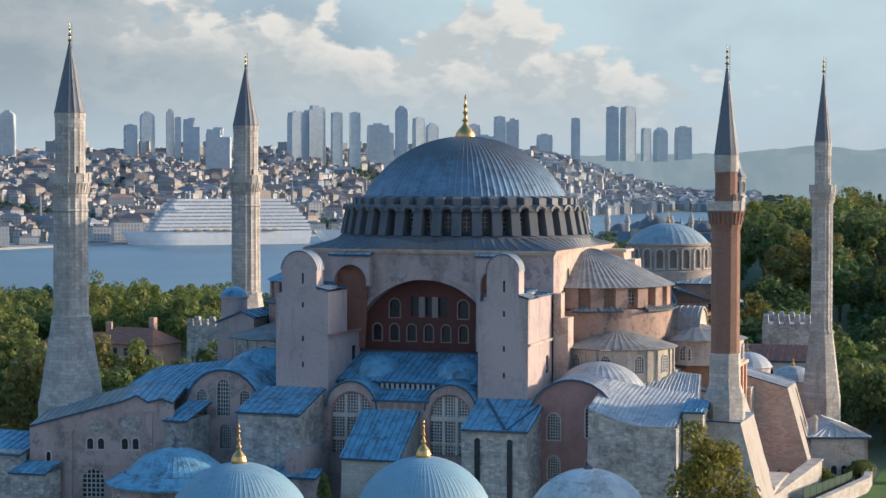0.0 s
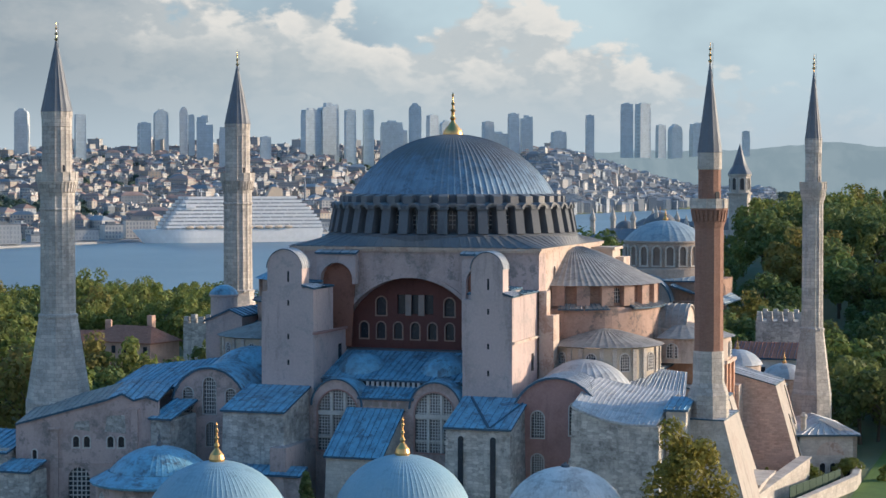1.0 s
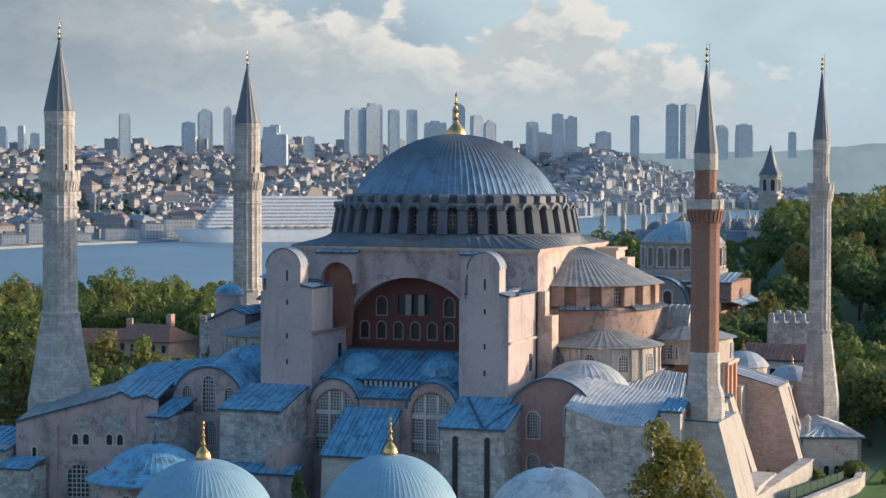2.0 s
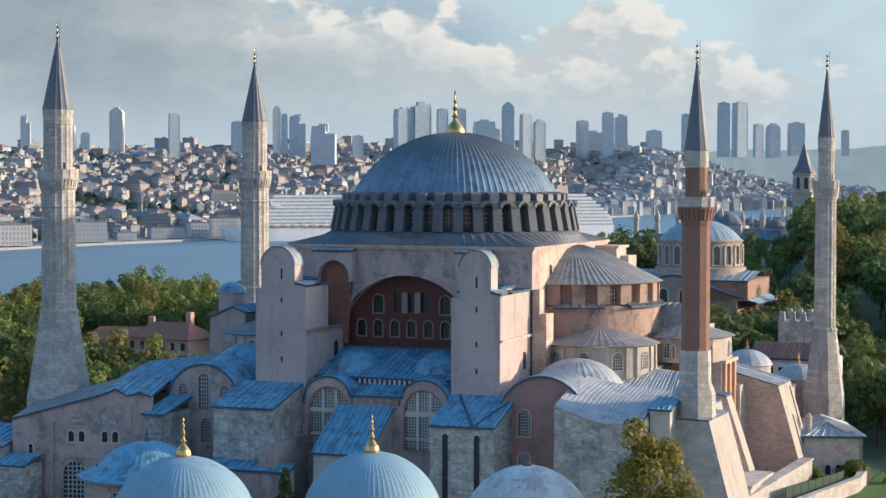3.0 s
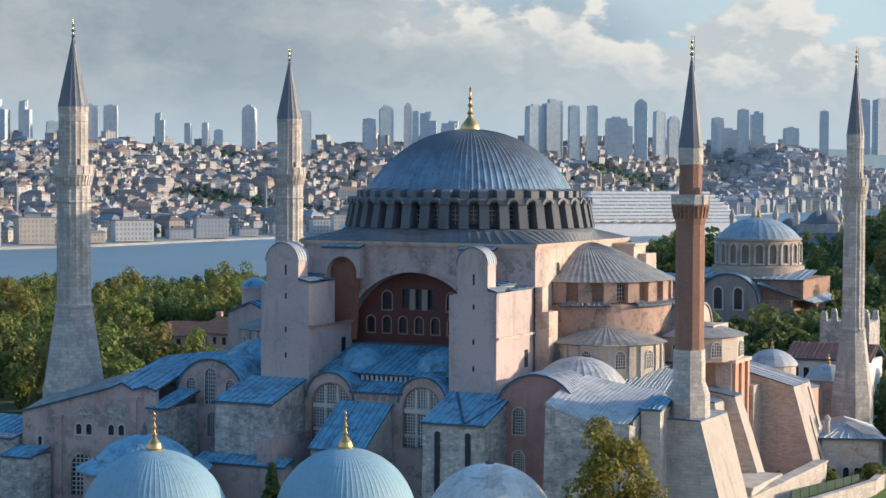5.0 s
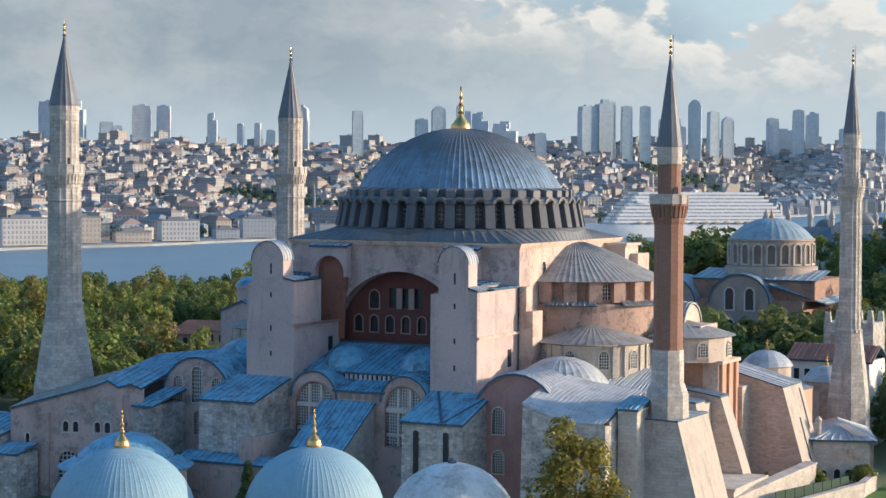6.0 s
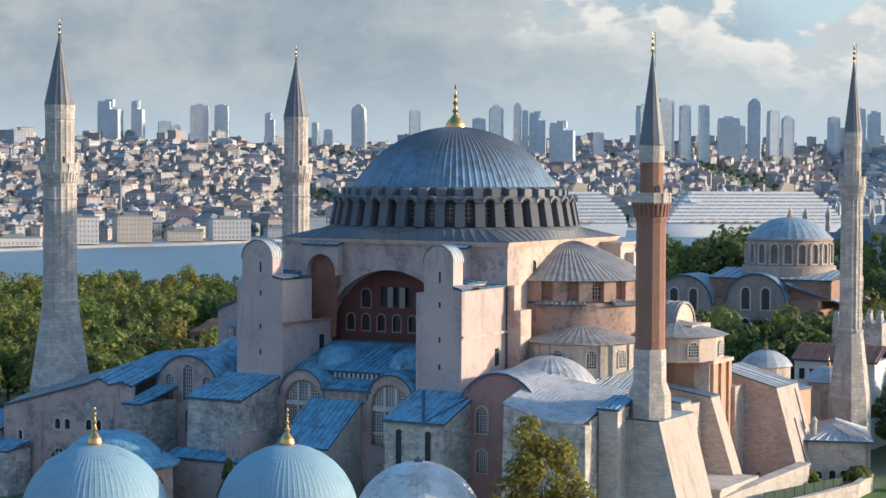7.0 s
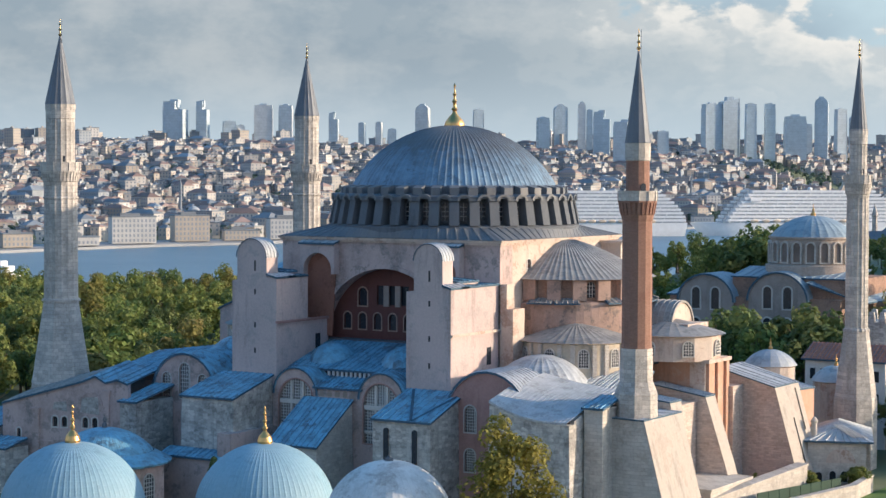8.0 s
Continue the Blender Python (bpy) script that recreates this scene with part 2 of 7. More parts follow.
SURROUND = material("window_surround", (0.36, 0.235, 0.19), stain=0.4)
MULLION = material("marble_mullion", (0.60, 0.56, 0.52), stain=0.4, streak=0.3)
GROUND = material("ground_soil", (0.14, 0.165, 0.09), stain=0.6, stain_colour=(0.22, 0.20, 0.16), scale=0.05, grain=0.8)
LAWN = material("lawn_grass", (0.10, 0.17, 0.04), stain=0.4, scale=0.4, grain=6.0, bump=0.5)
BARK = material("tree_bark", (0.13, 0.10, 0.075), stain=0.5, grain=8.0, bump=0.8)


def leaf_material(name, colour, autumn):
    m = bpy.data.materials.new(name)
    m.use_nodes = True
    k = Nodes(m.node_tree)
    g = k.n("ShaderNodeNewGeometry")
    r = g.outputs["Random Per Island"]
    o = k.n("ShaderNodeObjectInfo").outputs["Random"]
    patch = k.noise(g.outputs["Position"], 0.35, 3.0)
    col = k.mix(k.math("MULTIPLY", k.ramp(patch, 0.42, 0.66), 0.6), c4(colour), c4(autumn))
    col = k.n("ShaderNodeHueSaturation", Hue=k.math("MULTIPLY_ADD", o, 0.05, 0.475), Saturation=1.0, Value=k.math("ADD", k.math("MULTIPLY_ADD", r, 0.7, 0.55), k.math("MULTIPLY", k.math("FRACT", k.math("MULTIPLY", o, 9.1)), 0.5)), Color=col).outputs[0]
    d = k.n("ShaderNodeBsdfPrincipled", Base_Color=col, Roughness=0.6, Specular_IOR_Level=0.2)
    tr = k.n("ShaderNodeBsdfTranslucent", Color=col)
    k.n("ShaderNodeOutputMaterial", Surface=k.n("ShaderNodeMixShader", i0=0.42, i1=d.outputs[0], i2=tr.outputs[0]).outputs[0])
    return m


LEAF = leaf_material("leaf_green", (0.155, 0.19, 0.055), (0.235, 0.22, 0.065))
LEAF_DARK = leaf_material("leaf_dark", (0.105, 0.15, 0.055), (0.165, 0.18, 0.062))
LEAF_GOLD = leaf_material("leaf_golden", (0.17, 0.165, 0.05), (0.19, 0.145, 0.045))


# ---- mesh helpers ----
def part(name, bm, mat, parent=None, label="", smooth=False):
    me = bpy.data.meshes.new(name)
    bmesh.ops.recalc_face_normals(bm, faces=bm.faces[:])
    bm.to_mesh(me)
    bm.free()
    for m in mat if isinstance(mat, (list, tuple)) else [mat]:
        me.materials.append(m)
    if smooth:
        me.polygons.foreach_set("use_smooth", [True] * len(me.polygons))
        me.set_sharp_from_angle(angle=radians(40))
    ob = new(name, me)
    if parent:
        ob.parent = parent
        ob.matrix_parent_inverse = parent.matrix_basis.inverted()
    if label:
        tagged(ob, label)
    return ob


def thing(name, at=(0, 0, 0), label="", category="", group="", kind=""):
    ob = new(name)
    ob.location = at
    ob.matrix_basis = Matrix.Translation(at)
    return tagged(ob, label, category, group, kind)


def face(bm, pts, mat=0):
    try:
        f = bm.faces.new([bm.verts.new(p) for p in pts])
        f.material_index = mat
        return f
    except ValueError:
        return None


def solid(bm, low, high, mat=0):
    """A closed solid between two rings of the same number of points."""
    a, b = [bm.verts.new(p) for p in low], [bm.verts.new(p) for p in high]
    fs = [bm.faces.new(a[::-1]), bm.faces.new(b)]
    for i in range(len(a)):
        j = (i + 1) % len(a)
        fs.append(bm.faces.new((a[i], a[j], b[j], b[i])))
    for f in fs:
        f.material_index = mat
    return fs


def box(bm, x0, x1, y0, y1, z0, z1, mat=0):
    r = [(x0, y0), (x1, y0), (x1, y1), (x0, y1)]
    return solid(bm, [(x, y, z0) for x, y in r], [(x, y, z1) for x, y in r], mat)


def rod(bm, p, q, r, n=6, mat=0):
    p, q = Vector(p), Vector(q)
    d = (q - p).normalized()
    s = d.cross(Vector((0, 0, 1)) if abs(d.z) < 0.9 else Vector((1, 0, 0))).normalized()
    t = d.cross(s)
    ring = [s * math.cos(2 * math.pi * i / n) + t * math.sin(2 * math.pi * i / n) for i in range(n)]
    solid(bm, [p + v * r for v in ring], [q + v * r for v in ring], mat)


def extrude(bm, outline, o, u, n, depth, mat=0):
    """outline: (along u, up) points on the plane through o; the solid goes depth along n."""
    o, u, n = Vector(o), Vector(u), Vector(n)
    a = [o + u * s + Vector((0, 0, z)) for s, z in outline]
    return solid(bm, a, [p + n * depth for p in a], mat)


def arch(c, w, z0, z1, n=12):
    """An upright opening with a round head: centre, width, foot and crown."""
    r = w / 2
    zs = z1 - r
    return [(c - r, z0), (c + r, z0)] + [(c + r * math.cos(math.pi * i / n), zs + r * math.sin(math.pi * i / n)) for i in range(n + 1)]


def wall_with_holes(bm, outer, holes, o, u, n, depth):
    """A slab of wall with real openings."""
    o, u, n = Vector(o), Vector(u), Vector(n)
    edges = []
    for loop in [outer, *holes]:
        vs = [bm.verts.new(o + u * s + Vector((0, 0, z))) for s, z in loop]
        edges += [bm.edges.new((vs[i], vs[(i + 1) % len(vs)])) for i in range(len(vs))]
    got = bmesh.ops.triangle_fill(bm, use_beauty=True, use_dissolve=False, edges=edges)
    faces = [g for g in got["geom"] if isinstance(g, bmesh.types.BMFace)]
    ext = bmesh.ops.extrude_face_region(bm, geom=faces, use_keep_orig=True)
    bmesh.ops.translate(bm, vec=n * depth, verts=[g for g in ext["geom"] if isinstance(g, bmesh.types.BMVert)])


def window(parent, o, u, n, c, w, z0, z1, inset=0.35, grid=(3, 6), frame_w=0.14, name="window", frame_mat=None, glass=None, proud=0.06):
    """A round-headed window with its frame, its pane and its lattice, set into the opening."""
    o, u, n = Vector(o), Vector(u), Vector(n)
    inner, outer = arch(c, w, z0, z1), arch(c, w + 2 * frame_w, z0 - frame_w, z1 + frame_w)
    bm = bmesh.new()
    k = len(inner)
    a = [o + u * s + Vector((0, 0, z)) - n * proud for s, z in inner]
    b = [o + u * s + Vector((0, 0, z)) - n * proud for s, z in outer]
    for i in range(k):
        j = (i + 1) % k
        solid(bm, [a[i], a[j], b[j], b[i]], [p + n * (proud + 0.1) for p in (a[i], a[j], b[j], b[i])])
    win = part(name, bm, frame_mat or LATTICE, parent)
    bm = bmesh.new()
    face(bm, [o + u * s + Vector((0, 0, z)) + n * inset for s, z in arch(c, w + 0.1, z0 - 0.05, z1 + 0.05)])
    part("pane", bm, glass or GLASS, win)
    if grid:
        bm = bmesh.new()
        nx, nz = grid
        r = w / 2
        t = max(0.035, min(0.075, w * 0.03))
        for i in range(1, nx):
            s = -r + w * i / nx
            top = z1 - r + math.sqrt(max(0, r * r - s * s))
            extrude(bm, [(c + s - t, z0), (c + s + t, z0), (c + s + t, top), (c + s - t, top)], o + n * (inset - 0.12), u, n, 0.08)
        for i in range(1, nz):
            z = z0 + (z1 - z0) * i / nz
            half = r if z < z1 - r else math.sqrt(max(0, r * r - (z - z1 + r) ** 2))
            if half > 0.1:
                extrude(bm, [(c - half, z - t), (c + half, z - t), (c + half, z + t), (c - half, z + t)], o + n * (inset - 0.125), u, n, 0.08)
        part("lattice", bm, LATTICE, win)
    return win


def lathe(bm, cx, cy, profile, n=32, a0=0.0, a1=360.0, rib=0.0, every=3, mat=0, cap=False):
    """A body of revolution from (radius, z) points; rib: how far each third meridian stands proud."""
    full = abs(a1 - a0) >= 359.9
    m = n if full else n + 1
    rings = []
    for r, z in profile:
        ring = []
        for i in range(m):
            a = radians(a0 + (a1 - a0) * i / n)
            rr = r + (rib * min(1.0, r / 2.0) if i % every == 0 else 0.0)
            ring.append(bm.verts.new((cx + rr * math.cos(a), cy + rr * math.sin(a), z)) if r > 1e-4 or not rings else None)
        if r <= 1e-4:
            v = bm.verts.new((cx, cy, z))
            ring = [v] * m
        rings.append(ring)
    for p, q in zip(rings, rings[1:]):
        for i in range(n):
            j = (i + 1) % m
            vs = []
            for v in (p[i], p[j], q[j], q[i]):
                if v not in vs:
                    vs.append(v)
            if len(vs) > 2:
                f = bm.faces.new(vs)
                f.material_index = mat
    if cap and full:
        bm.faces.new(rings[0][::-1])
        if profile[-1][0] > 1e-4:
            bm.faces.new(rings[-1])


def cap_profile(r, z0, z1, n=14):
    """Radius and height along a spherical cap of base radius r from z0 up to z1."""
    h = z1 - z0
    R = (r * r + h * h) / (2 * h)
    a = math.asin(min(1.0, r / R)) if h <= R else math.pi - math.asin(r / R)
    return [(R * math.sin(a * (1 - i / n)), z1 - R + R * math.cos(a * (1 - i / n))) for i in range(n)] + [(0.0, z1)]


def seam(bm, p, q, up, w=0.10, h=0.09, mat=0):
    p, q, up = Vector(p), Vector(q), Vector(up).normalized()
    s = (q - p).normalized().cross(up).normalized() * w
    solid(bm, [p - s, p + s, p + up * h], [q - s, q + s, q + up * h], mat)


def roof_sheet(name, a, b, c, d, mat, parent, seams=8, thick=0.28, label=""):
    """A lead-covered slope: eave from a to b, ridge from d to c, with standing seams, in one skin."""
    a, b, c, d = (Vector(v) for v in (a, b, c, d))
    up = (b - a).cross(d - a).normalized()
    if up.z < 0:
        up = -up
    wide = max(0.5, (b - a).length)
    fs = [(0.0, 0.0)]
    for i in range(seams):
        f = (i + 0.5) / seams + random.uniform(-0.18, 0.18) / seams
        e = (0.085 if mat is LEAD else 0.11) / wide
        fs += [(f - e, 0.0), (f - e * 0.4, 0.10), (f + e * 0.4, 0.10), (f + e, 0.0)]
    fs.append((1.0, 0.0))
    bm = bmesh.new()
    down = Vector((0, 0, thick))
    lo = [bm.verts.new(a.lerp(b, f) + up * h) for f, h in fs]
    hi = [bm.verts.new(d.lerp(c, f) + up * h) for f, h in fs]
    base = [bm.verts.new(p - down) for p in (a, b, c, d)]
    for i in range(len(fs) - 1):
        f = bm.faces.new((lo[i], lo[i + 1], hi[i + 1], hi[i]))
        # seam faces take the dark colour, drawing their shadow lines and dirt
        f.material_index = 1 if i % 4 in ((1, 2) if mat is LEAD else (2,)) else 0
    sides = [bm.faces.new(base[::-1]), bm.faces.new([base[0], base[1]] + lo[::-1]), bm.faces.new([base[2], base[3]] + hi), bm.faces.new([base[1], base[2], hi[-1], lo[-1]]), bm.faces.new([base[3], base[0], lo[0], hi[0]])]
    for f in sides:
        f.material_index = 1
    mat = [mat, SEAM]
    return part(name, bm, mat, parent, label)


def vault_roof(name, o, u, n, c, r, z, depth, mat, parent, thick=0.3, seams=7, rise=1.0, segs=14):
    """A half-barrel of lead over an arched wall: axis along n, with standing seams, in one skin."""
    bm = bmesh.new()
    o, u, n = Vector(o), Vector(u), Vector(n)

    def at(rr, i, d):
        t = math.pi * i / segs
        return bm.verts.new(o + u * (c + rr * math.cos(t)) + Vector((0, 0, z + rr * rise * math.sin(t))) + n * d)
    steps = [(0.0, 0.0)]
    for k in range(seams):
        d = depth * (k + 0.5) / seams
        steps += [(d - 0.10, 0.0), (d - 0.04, 0.09), (d + 0.04, 0.09), (d + 0.10, 0.0)]
    steps.append((depth, 0.0))
    top = [[at(r + thick + h, i, d) for i in range(segs + 1)] for d, h in steps]
    low = [[at(r, i, d) for i in range(segs + 1)] for d in (0.0, depth)]
    for p, q in zip(top, top[1:]):
        for i in range(segs):
            bm.faces.new((p[i], p[i + 1], q[i + 1], q[i]))
    for i in range(segs):
        bm.faces.new((low[0][i], low[0][i + 1], low[1][i + 1], low[1][i]))
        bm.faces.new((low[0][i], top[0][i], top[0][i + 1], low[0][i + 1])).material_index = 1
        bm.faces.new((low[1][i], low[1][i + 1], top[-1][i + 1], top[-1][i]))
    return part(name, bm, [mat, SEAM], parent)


X, Y, Z = Vector((1, 0, 0)), Vector((0, 1, 0)), Vector((0, 0, 1))


# ---- ground, water and the far shore ----
REF = Vector((110.0, -268.0, 49.0))
SHORE = [(-75, 950), (-60, 1020), (-44.8, 1130), (-38, 1273), (-35.5, 1308), (-28, 1540), (-22, 1760), (-19.9, 1960), (-16.3, 2450), (-11.5, 3150), (5, 3500), (40, 3500)]


def shore_at(deg):
    for (a, d), (b, e) in zip(SHORE, SHORE[1:]):
        if deg <= b:
            return d + (e - d) * max(0.0, (deg - a)) / (b - a)
    return SHORE[-1][1]


def polar(deg, d, z=0.0):
    return Vector((REF.x + d * math.sin(radians(deg)), REF.y + d * math.cos(radians(deg)), z))


def step(x, a, b):
    t = min(1.0, max(0.0, (x - a) / (b - a)))
    return t * t * (3 - 2 * t)


def height(x, y):
    """The lie of the land; the sea is at 0."""
    dx, dy = x - REF.x, y - REF.y
    d, deg = math.hypot(dx, dy), math.degrees(math.atan2(dx, dy))
    near = 3.0 + 22.0 * step(y, 90, 245) * step(x, -165, -45) - 4.0 * step(-x, 120, 320) * step(y, 100, 300)
    near -= 12.0 * step(d, 640 + 260 * step(deg, -25, -5), 760 + 300 * step(deg, -25, -5))
    s = shore_at(deg) if dy > 0 else 1e9
    top = 49.0 + (s + 850) * math.tan(radians(1.0)) - 12.0
    far = -8.0 + 10.0 * step(d, s - 15, s - 5) + (top - 2) * (1.0 - 0.85 * step(deg, -17.0, -10.5)) * step(d, s + 70 - 40 * step(deg, -18, -15), s + 1000 - 680 * step(deg, -18, -15)) * (0.94 + 0.14 * noise.noise(Vector((x * 0.0025, y * 0.0025, 5.0))))
    return max(near, far) if d > 600 else near


bm = bmesh.new()
rows = []
dists = [0.0, 40, 90, 140, 180, 210, 240, 270, 300, 330, 360, 400, 440, 480, 520, 560, 600, 640, 680, 730, 790, 850, 920] + [980 + 18 * i for i in range(60)] + [2090 + 45 * i for i in range(62)]
degs = [-180, -150, -120, -100, -85] + [-75 + 1.25 * i for i in range(93)] + [60, 90, 120, 150]
centre = bm.verts.new((REF.x, REF.y, 3.0))
for d in dists[1:]:
    rows.append([bm.verts.new((p.x, p.y, height(p.x, p.y))) for p in (polar(g, d) for g in degs)])
for i in range(len(degs)):
    j = (i + 1) % len(degs)
    bm.faces.new((centre, rows[0][j], rows[0][i]))
    for p, q in zip(rows, rows[1:]):
        bm.faces.new((p[i], p[j], q[j], q[i]))
tagged(part("ground", bm, GROUND, smooth=True), "soil and grass ground rising to far hills", "ground", kind="structure")

m = bpy.data.materials.new("sea_water")
m.use_nodes = True
k = Nodes(m.node_tree)
pos = k.n("ShaderNodeNewGeometry").outputs["Position"]
wave = k.math("ADD", k.noise(pos, 0.10, 6.0, 0.6), k.math("MULTIPLY", k.noise(pos, 0.012, 3.0), 0.8))
b = k.n("ShaderNodeBump", Strength=0.30, Distance=2.0, Height=wave)
col = k.mix(k.ramp(k.noise(pos, 0.006, 4.0), 0.35, 0.7), c4((0.10, 0.20, 0.28)), c4((0.14, 0.25, 0.33)))
p = k.n("ShaderNodeBsdfPrincipled", Base_Color=col, Roughness=0.35, Specular_IOR_Level=0.18, Normal=b.outputs[0])
k.n("ShaderNodeOutputMaterial", Surface=p.outputs[0])
bm = bmesh.new()
ring = [polar(a * 10, 4600, 0.0) for a in range(36)]
face(bm, ring)
tagged(part("water", bm, m), "rippled blue strait between two shores", "water", kind="structure")

# ---- the domed building ----
mosque = thing("mosque", (0, 0.5, 3), "pinkish plastered domed mosque with grey-blue lead roofs", "mosque")

# great dome
bm = bmesh.new()
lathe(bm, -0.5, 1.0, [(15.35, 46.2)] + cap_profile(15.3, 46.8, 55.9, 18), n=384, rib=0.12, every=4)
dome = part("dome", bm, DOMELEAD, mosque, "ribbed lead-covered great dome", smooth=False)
bm = bmesh.new()
lathe(bm, -0.5, 1.0, [(1.5, 55.5), (1.55, 55.9), (1.35, 56.5), (0.95, 57.0), (0.45, 57.6), (0.28, 58.0), (0.5, 58.3), (0.28, 58.6), (0.22, 59.2), (0.42, 59.5), (0.2, 59.8), (0.17, 60.3), (0.32, 60.55), (0.14, 60.8), (0.1, 61.6), (0.2, 61.8), (0.0, 62.3)], n=24)
part("finial", bm, GOLD, dome, "gilded stacked-ball finial", smooth=True)

# drum with its ring of forty piers and windows
bm = bmesh.new()
lathe(bm, -0.5, 1.0, [(18.9, 39.2), (18.9, 41.0), (18.6, 41.2), (17.0, 41.3), (16.6, 41.4), (16.6, 45.0), (18.3, 45.05), (18.3, 45.35), (16.2, 45.7), (15.7, 45.8), (15.7, 46.75), (15.2, 46.95)], n=120)
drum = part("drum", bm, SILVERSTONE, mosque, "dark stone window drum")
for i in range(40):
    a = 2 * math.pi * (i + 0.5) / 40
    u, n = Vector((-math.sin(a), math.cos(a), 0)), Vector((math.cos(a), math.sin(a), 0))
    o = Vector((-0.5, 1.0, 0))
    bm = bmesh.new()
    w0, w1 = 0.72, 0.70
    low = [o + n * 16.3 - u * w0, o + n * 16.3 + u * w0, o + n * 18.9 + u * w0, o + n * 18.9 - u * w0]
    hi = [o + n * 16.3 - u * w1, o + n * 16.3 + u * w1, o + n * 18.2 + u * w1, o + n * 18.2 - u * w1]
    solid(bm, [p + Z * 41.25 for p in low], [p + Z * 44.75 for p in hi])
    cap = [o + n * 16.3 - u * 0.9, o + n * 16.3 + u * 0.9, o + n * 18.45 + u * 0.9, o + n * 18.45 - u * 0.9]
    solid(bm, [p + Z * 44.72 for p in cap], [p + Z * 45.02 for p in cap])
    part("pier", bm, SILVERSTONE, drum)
    bm = bmesh.new()
    low = [o + n * 15.3 - u * 0.68, o + n * 15.3 + u * 0.68, o + n * 17.1 + u * 0.68, o + n * 17.1 - u * 0.68]
    solid(bm, [p + Z * 45.4 for p in low], [p + Z * (46.95 if q < 2 else 46.6) for q, p in enumerate(low)])
    part("pier_cap", bm, DARKLEAD, drum)
    a = 2 * math.pi * i / 40
    u, n = Vector((-math.sin(a), math.cos(a), 0)), Vector((math.cos(a), math.sin(a), 0))
    window(drum, o + n * 16.75, u, -n, 0, 1.0, 41.9, 44.5, inset=0.1, grid=(2, 4), frame_w=0.12, frame_mat=SILVERSTONE)
    bm = bmesh.new()
    hood = [(r * math.cos(math.pi * q / 10), 44.75 + 0.85 * r * math.sin(math.pi * q / 10)) for r, qs in ((1.10, range(11)), (0.74, range(10, -1, -1))) for q in qs]
    solid(bm, [o + n * 16.6 + u * s1 + Z * z1 for s1, z1 in hood], [o + n * 18.5 + u * s1 + Z * z1 for s1, z1 in hood])
    part("window_hood", bm, DARKLEAD, drum)

# square base under the drum
SX0, SX1, SY0, SY1 = -18.9, 18.2, -17.4, 18.4
bm = bmesh.new()
A_C, A_R, A_Z = -0.9, 11.3, 23.7
outer = [(SX0, 20.0), (A_C - A_R, 20.0)] + [(A_C - A_R * math.cos(math.pi * i / 32), A_Z + A_R * math.sin(math.pi * i / 32)) for i in range(33)] + [(A_C + A_R, 20.0), (SX1, 20.0), (SX1, 39.0), (SX0, 39.0)]
extrude(bm, outer, (0, SY0, 0), X, Y, 3.4)
part("arch_wall", bm, WALL, mosque, "stained plaster wall with a great round arch")
bm = bmesh.new()
band = [(A_C - r * math.cos(math.pi * i / 32), A_Z + r * math.sin(math.pi * i / 32)) for r, way in ((A_R - 0.02, range(33)), (A_R + 0.55, range(32, -1, -1))) for i in way]
extrude(bm, band, (0, SY0 - 0.18, 0), X, Y, 0.3)
part("arch_band", bm, WALL, mosque)
# recessed red wall in the arch, with its windows
holes, spots = [], []
for i in range(7):
    c = A_C + (i - 3) * 2.62
    holes.append(arch(c, 1.25, 26.0, 28.35)), spots.append((c, 1.25, 26.0, 28.35, (3, 5)))
for c, w, z0, z1 in ((A_C - 5.2, 1.5, 29.4, 32.0), (A_C + 5.2, 1.5, 29.4, 32.0)):
    holes.append(arch(c, w, z0, z1)), spots.append((c, w, z0, z1, (3, 6)))
for c in (A_C - 2.0, A_C, A_C + 2.0):
    holes.append([(c - 0.75, 29.6), (c + 0.75, 29.6), (c + 0.75, 32.4), (c - 0.75, 32.4)])
bm = bmesh.new()
outer = [(A_C - 11.9, 20.0), (A_C + 11.9, 20.0)] + [(A_C + 11.9 * math.cos(math.pi * i / 32), A_Z + 11.9 * math.sin(math.pi * i / 32)) for i in range(33)]
wall_with_holes(bm, outer, holes, (0, SY0 + 2.2, 0), X, Y, 0.9)
tymp = part("tympanum", bm, RED, mosque, "red plastered wall filling the arch")
for c, w, z0, z1, g in spots:
    window(tymp, (0, SY0 + 2.2, 0), X, Y, c, w, z0, z1, grid=None, frame_w=0.2, frame_mat=SURROUND)
bm = bmesh.new()
for c in (A_C - 2.0, A_C, A_C + 2.0):
    face(bm, [(c - 0.8, SY0 + 2.6, 29.5), (c + 0.8, SY0 + 2.6, 29.5), (c + 0.8, SY0 + 2.6, 32.5), (c - 0.8, SY0 + 2.6, 32.5)])
part("pane", bm, GLASS, tymp)
for c in (A_C - 1.0, A_C + 1.0):
    bm = bmesh.new()
    box(bm, c - 0.45, c + 0.45, SY0 + 1.95, SY0 + 2.2, 29.4, 32.4)
    part("pilaster", bm, FRAME, tymp)
bm = bmesh.new()
box(bm, A_C - 11.2, A_C + 11.2, SY0 + 0.4, SY0 + 2.2, 24.3, 24.6)
part("ledge", bm, SILVERSTONE, tymp)

